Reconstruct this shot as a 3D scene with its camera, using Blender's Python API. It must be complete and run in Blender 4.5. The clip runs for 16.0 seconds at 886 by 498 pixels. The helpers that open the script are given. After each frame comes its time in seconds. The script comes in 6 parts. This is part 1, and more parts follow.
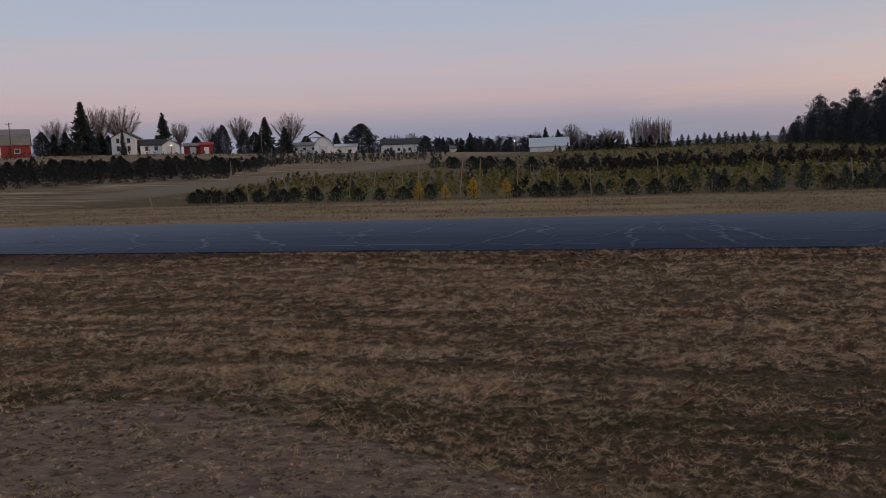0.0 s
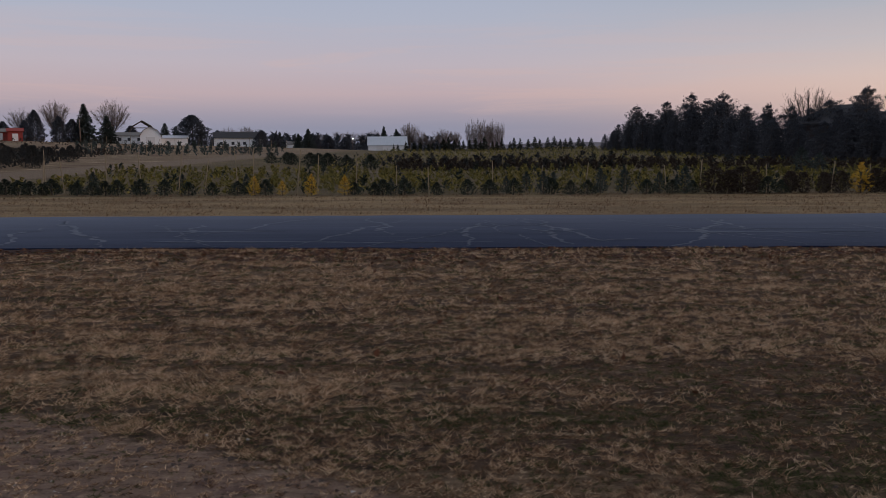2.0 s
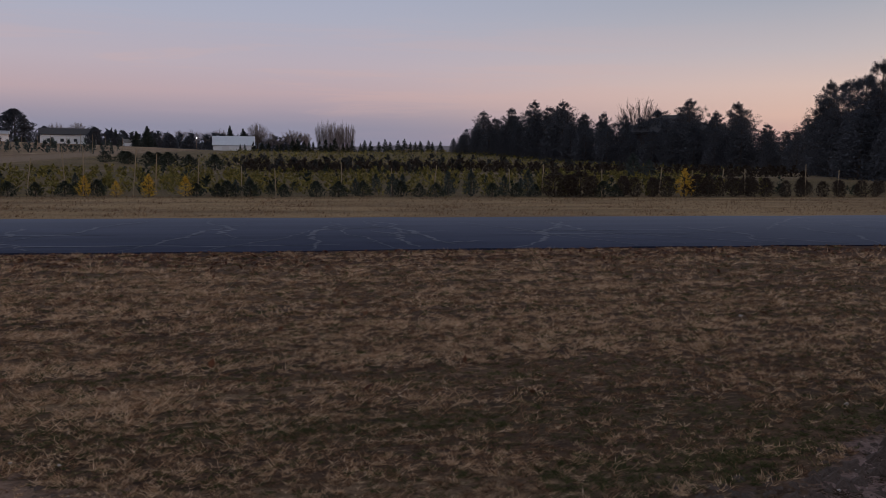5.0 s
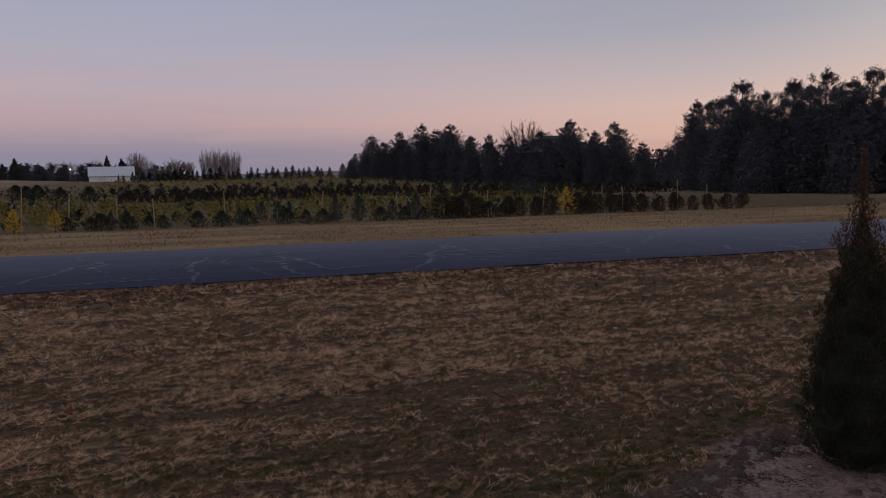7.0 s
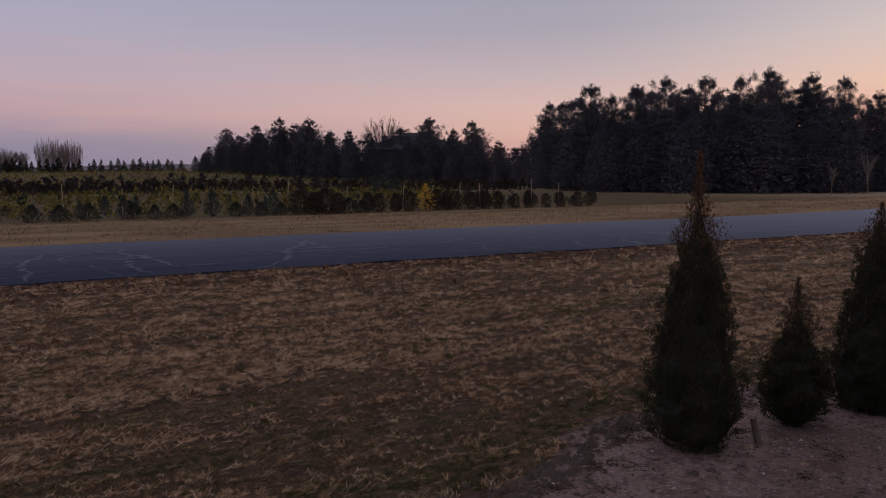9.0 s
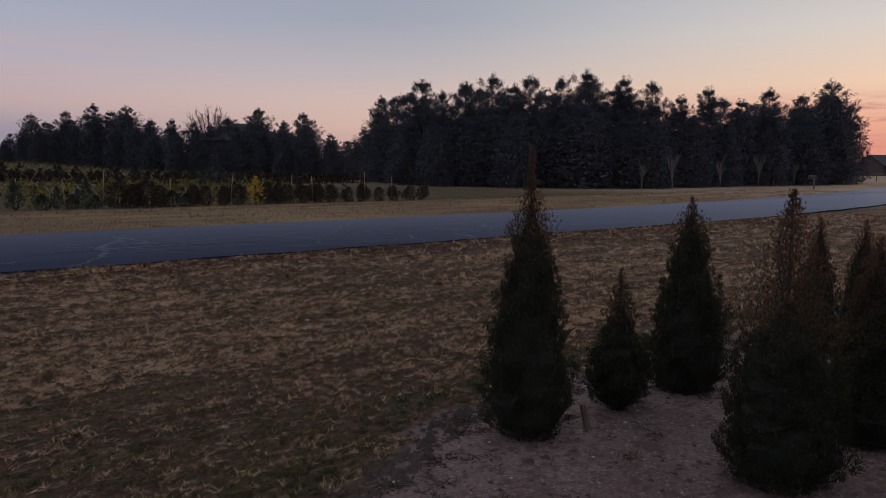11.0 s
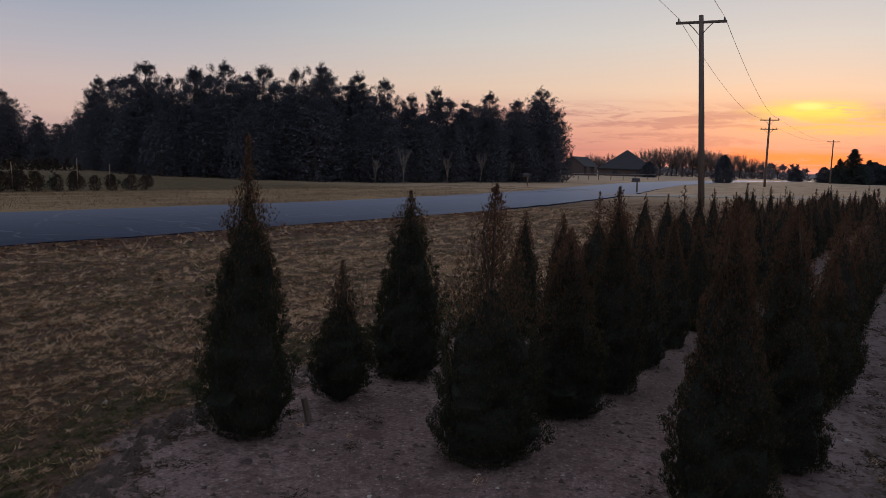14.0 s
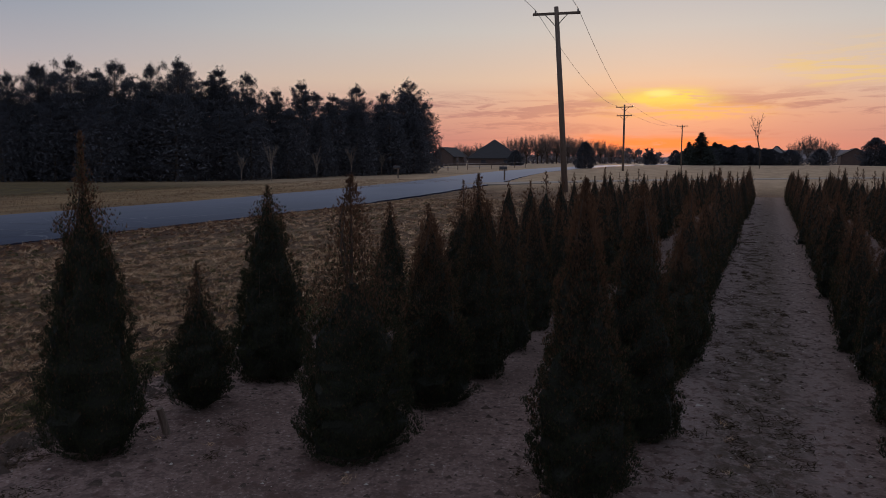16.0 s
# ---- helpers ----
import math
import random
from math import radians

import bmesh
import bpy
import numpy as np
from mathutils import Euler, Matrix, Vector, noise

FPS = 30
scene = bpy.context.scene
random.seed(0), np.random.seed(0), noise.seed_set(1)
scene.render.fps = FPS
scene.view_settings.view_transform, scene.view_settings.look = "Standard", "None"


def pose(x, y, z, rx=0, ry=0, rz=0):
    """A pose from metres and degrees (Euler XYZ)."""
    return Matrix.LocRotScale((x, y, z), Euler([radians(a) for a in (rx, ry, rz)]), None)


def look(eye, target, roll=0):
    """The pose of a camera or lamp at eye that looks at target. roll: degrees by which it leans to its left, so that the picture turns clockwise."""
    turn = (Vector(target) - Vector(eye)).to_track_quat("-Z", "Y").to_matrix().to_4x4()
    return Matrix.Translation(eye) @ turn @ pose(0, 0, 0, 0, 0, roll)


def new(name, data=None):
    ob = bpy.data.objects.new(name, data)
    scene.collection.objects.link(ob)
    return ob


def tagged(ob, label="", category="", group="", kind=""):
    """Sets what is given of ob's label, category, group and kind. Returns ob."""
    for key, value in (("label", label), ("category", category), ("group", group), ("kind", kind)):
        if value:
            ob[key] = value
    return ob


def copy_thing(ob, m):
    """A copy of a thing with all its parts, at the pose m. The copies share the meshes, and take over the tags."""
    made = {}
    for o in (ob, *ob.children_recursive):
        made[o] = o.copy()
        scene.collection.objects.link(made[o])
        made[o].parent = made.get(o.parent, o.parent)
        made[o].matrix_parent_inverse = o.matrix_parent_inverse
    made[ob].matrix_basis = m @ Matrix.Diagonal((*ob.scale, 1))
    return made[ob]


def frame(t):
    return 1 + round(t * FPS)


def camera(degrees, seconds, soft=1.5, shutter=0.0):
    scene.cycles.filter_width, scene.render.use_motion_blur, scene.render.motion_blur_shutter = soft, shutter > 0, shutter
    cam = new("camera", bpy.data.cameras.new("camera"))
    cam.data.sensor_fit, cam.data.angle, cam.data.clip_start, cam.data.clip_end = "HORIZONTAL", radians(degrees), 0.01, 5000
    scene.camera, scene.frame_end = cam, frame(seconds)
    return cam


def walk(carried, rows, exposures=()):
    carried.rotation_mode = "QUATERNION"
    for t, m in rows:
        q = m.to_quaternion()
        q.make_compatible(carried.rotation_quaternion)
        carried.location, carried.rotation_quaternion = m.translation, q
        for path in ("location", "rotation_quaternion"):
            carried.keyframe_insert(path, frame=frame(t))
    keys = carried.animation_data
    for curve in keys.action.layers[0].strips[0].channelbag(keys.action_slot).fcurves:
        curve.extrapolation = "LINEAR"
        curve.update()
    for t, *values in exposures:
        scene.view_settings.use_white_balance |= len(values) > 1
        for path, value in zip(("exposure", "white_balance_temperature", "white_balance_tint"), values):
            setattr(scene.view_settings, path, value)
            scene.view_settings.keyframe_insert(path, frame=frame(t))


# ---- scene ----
cam = camera(59.8, 16.0, soft=0.6)
PATH = [
    (0, (-0.019, -0.087, 1.727), (-0.016, 1.9, 1.494), -2.2),
    (0.5, (-0.018, -0.081, 1.728), (0.112, 1.901, 1.489), -1.7),
    (1, (-0.023, -0.038, 1.721), (0.24, 1.93, 1.481), -1.0),
    (1.5, (-0.027, -0.02, 1.716), (0.33, 1.933, 1.472), -0.7),
    (2, (-0.035, -0.007, 1.714), (0.384, 1.933, 1.467), -0.4),
    (2.5, (-0.046, 0.014, 1.707), (0.439, 1.938, 1.456), -0.1),
    (3, (-0.054, 0.002, 1.709), (0.496, 1.908, 1.455), 0.2),
    (3.5, (-0.06, 0.006, 1.71), (0.57, 1.887, 1.453), 0.6),
    (4, (-0.036, 0.049, 1.713), (0.67, 1.902, 1.453), 0.9),
    (6.3, (0.213, 0.069, 1.712), (1.137, 1.832, 1.513), -0.6),
    (6.5, (0.223, 0.057, 1.718), (1.187, 1.799, 1.525), -0.7),
    (7, (0.251, 0.042, 1.72), (1.282, 1.746, 1.538), -1.1),
    (7.5, (0.294, 0.042, 1.715), (1.371, 1.717, 1.534), -1.2),
    (8, (0.324, 0.047, 1.713), (1.439, 1.696, 1.529), -1.1),
    (8.5, (0.309, 0.07, 1.714), (1.514, 1.655, 1.524), -0.6),
    (9, (0.31, 0.09, 1.714), (1.631, 1.579, 1.518), -0.3),
    (9.5, (0.329, 0.107, 1.712), (1.736, 1.514, 1.511), -0.2),
    (12, (0.39, 0.211, 1.701), (2.119, 1.192, 1.486), 1.3),
    (12.5, (0.393, 0.203, 1.696), (2.182, 1.071, 1.481), 1.9),
    (13, (0.421, 0.176, 1.697), (2.263, 0.925, 1.483), 2.3),
    (13.5, (0.433, 0.142, 1.705), (2.305, 0.813, 1.49), 2.3),
    (14, (0.484, 0.113, 1.7), (2.39, 0.679, 1.484), 2.0),
    (14.5, (0.498, 0.087, 1.696), (2.421, 0.59, 1.478), 1.2),
    (15, (0.521, 0.063, 1.692), (2.466, 0.47, 1.471), 0.5),
    (15.5, (0.564, 0.054, 1.683), (2.524, 0.38, 1.457), -0.0),
    (16, (0.576, 0.033, 1.685), (2.547, 0.283, 1.457), 0.1),
]
EXPOSURES = [(0, 0.02, 6320, 7), (4, -0.02, 6250, 12), (6.5, -0.15, 6550, 16), (9, -0.13, 6680, 25), (12, -0.13, 6000, 9), (14, -0.13, 6000, 10), (16, -0.34, 6000, 11)]
walk(cam, [(t, look(eye, target, roll)) for t, eye, target, roll in PATH], EXPOSURES)

# ---- plan: s runs along the road, n across it, towards the far side ----
ROAD_ANGLE = radians(14.1)
UX, UY = math.cos(ROAD_ANGLE), -math.sin(ROAD_ANGLE)
NX, NY = math.sin(ROAD_ANGLE), math.cos(ROAD_ANGLE)
SUN_AZ = 98.5


def sn(s, n):
    return s * UX + n * NX, s * UY + n * NY


AZ_KEYS = [-180, -60, -28, -20, -8, 0, 7, 15, 23, 26, 30, 35, 41, 53, 70, 85, 100, 130, 180]
RISE = [0, 4, 6.8, 6.5, 4.8, 3.6, 2.5, 2.25, 2.6, 2.6, 1.6, 0.7, 0.4, 0.2, 0.1, 0.5, 0.6, 0.3, 0]
CREST = [250, 250, 250, 250, 250, 215, 200, 195, 190, 185, 175, 160, 150, 150, 150, 180, 200, 200, 200]


def ground_z(x, y):
    az = np.degrees(np.arctan2(x, y))
    d = np.hypot(x, y)
    rise, crest = np.interp(az, AZ_KEYS, RISE), np.interp(az, AZ_KEYS, CREST)
    u = np.clip((d - 43) / (crest - 43), 0, 1)
    return rise * (u * u * 0.25 + u * 0.75 + 0.12 * u * (1 - u))


def bed_edge(s):
    """How far across the bare nursery bed reaches, along the road."""
    return np.interp(s, [-10, -8, -4.7, -3.4, -2.0, -0.65, 0.7, 2.5, 3.5, 5.0, 40], [4.2, 4.2, 4.4, 4.9, 4.45, 3.85, 3.3, 3.5, 4.1, 4.3, 3.3])


def bumps(s, n):
    """Small unevenness of the ground near the path, calmer on the bed and at the road."""
    s, n = np.asarray(s, float), np.asarray(n, float)
    out = np.array([0.030 * noise.noise(Vector((a * 0.35, b * 0.7, 0))) + 0.020 * noise.noise(Vector((a * 1.2, b * 2.4, 0))) + 0.008 * noise.noise(Vector((a * 3.0, b * 6.0, 0))) for a, b in zip(s.ravel(), n.ravel())]).reshape(s.shape)
    near_road = np.maximum(np.abs(n - 17.5) - 3.15, 0)
    calm = np.clip((np.abs(n - 17.5) - 3.3) / 1.2, 0.25, 1) * (1 - np.clip(1 - near_road / 0.4, 0, 1))
    return out * calm * np.where(n < bed_edge(s), 0.4, 1.0) * np.clip((32 - np.hypot(s, n)) / 4, 0, 1)


def at(az, d):
    """The place on the ground at a bearing in degrees and a distance."""
    x, y = d * math.sin(radians(az)), d * math.cos(radians(az))
    return x, y, float(ground_z(np.array(x), np.array(y)))


# ---- sky and light ----
world = bpy.data.worlds.new("dusk_sky")
scene.world = world
world.use_nodes = True


class Nodes:
    """Short ways to add and join shader nodes."""

    def __init__(self, tree):
        self.t = tree
        tree.nodes.clear()

    def add(self, kind, operation=""):
        node = self.t.nodes.new(kind)
        if operation:
            node.operation = operation
        return node

    def put(self, socket, v):
        if isinstance(v, bpy.types.NodeSocket):
            self.t.links.new(v, socket)
        elif v is not None:
            socket.default_value = v

    def math(self, op, a, b=None, c=None, clamp=False):
        node = self.add("ShaderNodeMath", op)
        node.use_clamp = clamp
        for socket, v in zip(node.inputs, (a, b, c)):
            self.put(socket, v)
        return node.outputs[0]

    def dot(self, a, v):
        node = self.add("ShaderNodeVectorMath", operation="DOT_PRODUCT")
        self.put(node.inputs[0], a)
        self.put(node.inputs[1], v)
        return node.outputs["Value"]

    def mix(self, f, a, b, blend="MIX"):
        node = self.add("ShaderNodeMix")
        node.data_type, node.blend_type = "RGBA", blend
        for socket, v in ((node.inputs[0], f), (node.inputs[6], a), (node.inputs[7], b)):
            if isinstance(v, tuple) and len(v) == 3:
                v = (*v, 1)
            self.put(socket, v)
        return node.outputs[2]

    def step(self, v, lo, hi):
        node = self.add("ShaderNodeMapRange")
        node.interpolation_type = "SMOOTHSTEP"
        for socket, x in zip(node.inputs, (v, lo, hi)):
            self.put(socket, x)
        return node.outputs[0]

    def ramp(self, f, stops):
        node = self.add("ShaderNodeValToRGB")
        el = node.color_ramp.elements
        while len(el) < len(stops):
            el.new(0.5)
        for e, (p, c) in zip(el, stops):
            e.position, e.color = p, (*c, 1)
        self.put(node.inputs[0], f)
        return node.outputs[0]

    def noise(self, vec, scale, detail=3.0, rough=0.55, warp=0.0):
        node = self.add("ShaderNodeTexNoise")
        for key, v in (("Vector", vec), ("Scale", scale), ("Detail", detail), ("Roughness", rough), ("Distortion", warp)):
            self.put(node.inputs[key], v)
        return node.outputs["Fac"]

    def scaled(self, vec, scale, turn=0.0):
        node = self.add("ShaderNodeMapping")
        self.put(node.inputs["Vector"], vec)
        node.inputs["Scale"].default_value = scale
        node.inputs["Rotation"].default_value = (0, 0, turn)
        return node.outputs[0]


def lin(r, g, b):
    """A linear colour from one as a screen shows it, 0 to 255."""
    return tuple((v / 255 / 12.92 if v < 10.3 else ((v / 255 + 0.055) / 1.055) ** 2.4) for v in (r, g, b))


w = Nodes(world.node_tree)
way = w.add("ShaderNodeTexCoord").outputs["Generated"]
xyz = w.add("ShaderNodeSeparateXYZ")
w.put(xyz.inputs[0], way)
up = xyz.outputs[2]
height = w.math("DIVIDE", up, 0.5, clamp=True)
far_sky = w.ramp(height, [
    (0.0, lin(143, 147, 167)), (0.065, lin(149, 149, 169)), (0.10, lin(168, 157, 171)), (0.15, lin(192, 170, 176)),
    (0.22, lin(192, 179, 188)), (0.33, lin(179, 181, 197)), (0.46, lin(168, 177, 198)), (1.0, lin(170, 174, 186))])
mid_sky = w.ramp(height, [
    (0.0, lin(184, 150, 154)), (0.045, lin(212, 170, 160)), (0.10, lin(228, 190, 173)), (0.17, lin(222, 195, 184)),
    (0.25, lin(198, 188, 189)), (0.36, lin(170, 173, 183)), (0.5, lin(160, 167, 180)), (1.0, lin(170, 174, 186))])
dusk_sky = w.ramp(height, [
    (0.0, lin(176, 132, 146)), (0.03, lin(206, 134, 132)), (0.06, lin(204, 140, 138)), (0.105, lin(224, 163, 147)),
    (0.2, lin(240, 207, 180)), (0.32, lin(222, 214, 203)), (0.5, lin(194, 197, 204)), (1.0, lin(170, 174, 186))])
sun_way = (math.sin(radians(SUN_AZ)), math.cos(radians(SUN_AZ)), 0.0)
side = w.dot(way, sun_way)
sky = w.mix(w.step(side, 0.02, 0.78), far_sky, mid_sky)
sky = w.mix(w.math("POWER", w.step(side, 0.60, 1.0), 1.4), sky, dusk_sky)
# long streaks of cloud, and the glow of the sun behind them
streak = w.noise(w.scaled(way, (1.6, 1.6, 26.0)), 1.7, 6.0, 0.62, 0.5)
wave = w.noise(w.scaled(way, (2.4, 2.4, 15.0)), 2.2, 4.0, 0.6, 0.8)


def near(az, el, across, tall_, outer, inner):
    """How near a way of looking lies to a point of the sky, in a flat ellipse whose edge is frayed."""
    c = Vector((math.sin(radians(az)), math.cos(radians(az)), math.tan(radians(el)))).normalized()
    d = w.add("ShaderNodeVectorMath", "SUBTRACT")
    w.put(d.inputs[0], way)
    d.inputs[1].default_value = c
    length = w.add("ShaderNodeVectorMath", "LENGTH")
    w.put(length.inputs[0], w.scaled(d.outputs[0], (1 / across, 1 / across, 1 / tall_)))
    frayed = w.math("ADD", length.outputs["Value"], w.math("MULTIPLY", w.math("SUBTRACT", wave, 0.5), 1.6))
    return w.step(frayed, outer, inner)


def veil(mask, share, colour):
    return w.mix(w.math("MULTIPLY", mask, share), sky, lin(*colour))


sky = veil(near(98.5, 4.3, 0.20, 0.040, 1.3, 0.0), 0.26, (252, 184, 124))
fray = w.noise(w.scaled(way, (7.0, 7.0, 60.0)), 1.6, 6.0, 0.65, 1.2)
west = w.step(side, 0.84, 0.97)
mauve = w.math("MULTIPLY", w.math("MULTIPLY", w.step(up, 0.092, 0.070), w.step(up, 0.020, 0.034)), w.math("MULTIPLY", west, w.step(w.math("ADD", w.math("MULTIPLY", streak, 0.5), w.math("MULTIPLY", fray, 0.5)), 0.46, 0.56)))
sky = veil(mauve, 0.75, (178, 122, 128))
sky = veil(w.math("MULTIPLY", near(98.7, 4.35, 0.075, 0.014, 1.2, 0.1), w.step(fray, 0.36, 0.52)), 1.0, (255, 226, 104))
sky = veil(near(98.2, 4.75, 0.022, 0.0055, 1.0, 0.1), 1.0, (255, 246, 140))
sky = veil(w.math("MULTIPLY", near(100.0, 3.5, 0.10, 0.011, 1.2, 0.2), w.step(fray, 0.42, 0.54)), 0.8, (255, 190, 104))
sky = veil(w.math("MULTIPLY", near(109.5, 6.0, 0.11, 0.020, 1.2, 0.2), w.step(fray, 0.45, 0.58)), 0.75, (255, 214, 138))
sky = veil(w.math("MULTIPLY", near(114.0, 7.6, 0.12, 0.014, 1.2, 0.2), w.step(fray, 0.45, 0.58)), 0.6, (252, 214, 158))
sky = veil(w.math("MULTIPLY", near(98.6, 1.25, 0.11, 0.012, 1.2, 0.2), w.step(fray, 0.34, 0.50)), 1.0, (255, 116, 82))
sky = veil(w.math("MULTIPLY", near(101.5, 0.75, 0.07, 0.005, 1.2, 0.2), w.step(fray, 0.42, 0.54)), 0.8, (250, 104, 84))
rosy = w.math("MULTIPLY", w.math("MULTIPLY", w.step(streak, 0.47, 0.60), w.step(up, 0.20, 0.10)), w.math("MULTIPLY", w.step(up, 0.035, 0.06), w.step(side, 0.7, 0.3)))
sky = veil(rosy, 0.22, (216, 180, 172))
bank = w.math("MULTIPLY", w.step(w.noise(w.scaled(way, (1.3, 1.3, 20.0)), 1.2, 4.0), 0.45, 0.62), w.step(up, 0.075, 0.02))
sky = w.mix(w.math("MULTIPLY", w.math("MULTIPLY", bank, 0.5), w.step(side, 0.7, 0.2)), sky, lin(140, 142, 162))
nishita = w.add("ShaderNodeTexSky")
nishita.sky_type, nishita.sun_disc, nishita.sun_elevation, nishita.sun_rotation = "NISHITA", False, radians(1.5), radians(SUN_AZ)
base = w.add("ShaderNodeBackground")
w.put(base.inputs["Color"], sky)
base.inputs["Strength"].default_value = 0.92
air = w.add("ShaderNodeBackground")
w.put(air.inputs["Color"], nishita.outputs[0])
air.inputs["Strength"].default_value = 0.02
both = w.add("ShaderNodeAddShader")
w.put(both.inputs[0], base.outputs[0])
w.put(both.inputs[1], air.outputs[0])
w.put(w.add("ShaderNodeOutputWorld").inputs[0], both.outputs[0])

sun = new("sun", bpy.data.lights.new("sun", "SUN"))
sun.data.energy, sun.data.angle, sun.data.color = 0.8, radians(12), (1.0, 0.60, 0.38)
sun.matrix_world = look((0, 0, 60), (-60 * sun_way[0], -60 * sun_way[1], 60 - 60 * math.tan(radians(3.0))))


# ---- materials ----
def surface(name, colours, scale=4.0, rough=0.85, bump=0.3, stretch=(1, 1, 1), metal=0.0, fine=8.0, spread=(0.32, 0.68), gloss=0.4):
    """A solid surface: two or three colours mixed by broad stains and fine grain, with relief."""
    m = bpy.data.materials.new(name)
    m.use_nodes = True
    g = Nodes(m.node_tree)
    pos = g.scaled(g.add("ShaderNodeTexCoord").outputs["Object"], stretch)
    broad, grain = g.noise(pos, scale, 4.0), g.noise(pos, scale * fine, 3.0, 0.65)
    c = g.mix(g.step(broad, *spread), colours[0], colours[1])
    c = g.mix(g.math("MULTIPLY", g.step(grain, 0.45, 0.75), 0.7), c, colours[-1])
    rnd = g.add("ShaderNodeObjectInfo").outputs["Random"]
    c = g.mix(g.math("MULTIPLY", rnd, 0.25), c, tuple(v * 0.72 for v in colours[0]))
    b = g.add("ShaderNodeBsdfPrincipled")
    g.put(b.inputs["Base Color"], c)
    g.put(b.inputs["Roughness"], g.math("ADD", g.math("MULTIPLY", grain, 0.2), rough - 0.1))
    b.inputs["Metallic"].default_value = metal
    b.inputs["Specular IOR Level"].default_value = gloss
    if bump:
        bp = g.add("ShaderNodeBump")
        bp.inputs["Strength"].default_value, bp.inputs["Distance"].default_value = bump, 0.02
        g.put(bp.inputs["Height"], g.math("ADD", broad, grain))
        g.put(b.inputs["Normal"], bp.outputs[0])
    g.put(g.add("ShaderNodeOutputMaterial").inputs[0], b.outputs[0])
    return m


def leafy(name, colours, rough=0.7, through_light=0.25):
    """Foliage: each blade, needle or leaf has its own tint between three colours."""
    m = bpy.data.materials.new(name)
    m.use_nodes = True
    g = Nodes(m.node_tree)
    isl = g.add("ShaderNodeNewGeometry").outputs["Random Per Island"]
    rnd = g.add("ShaderNodeObjectInfo").outputs["Random"]
    c = g.ramp(isl, [(0.0, colours[0]), (0.55, colours[1]), (1.0, colours[2])])
    broad = g.noise(g.add("ShaderNodeTexCoord").outputs["Object"], 2.2, 2.0)
    c = g.mix(g.math("MULTIPLY", g.step(broad, 0.4, 0.7), 0.45), c, colours[0])
    c = g.mix(g.math("MULTIPLY", rnd, 0.3), c, tuple(v * 0.6 for v in colours[1]))
    b = g.add("ShaderNodeBsdfPrincipled")
    g.put(b.inputs["Base Color"], c)
    b.inputs["Roughness"].default_value = rough
    b.inputs["Specular IOR Level"].default_value = 0.12
    tr = g.add("ShaderNodeBsdfTranslucent")
    g.put(tr.inputs["Color"], c)
    mixed = g.add("ShaderNodeMixShader")
    mixed.inputs[0].default_value = through_light
    g.put(mixed.inputs[1], b.outputs[0])
    g.put(mixed.inputs[2], tr.outputs[0])
    g.put(g.add("ShaderNodeOutputMaterial").inputs[0], mixed.outputs[0])
    return m


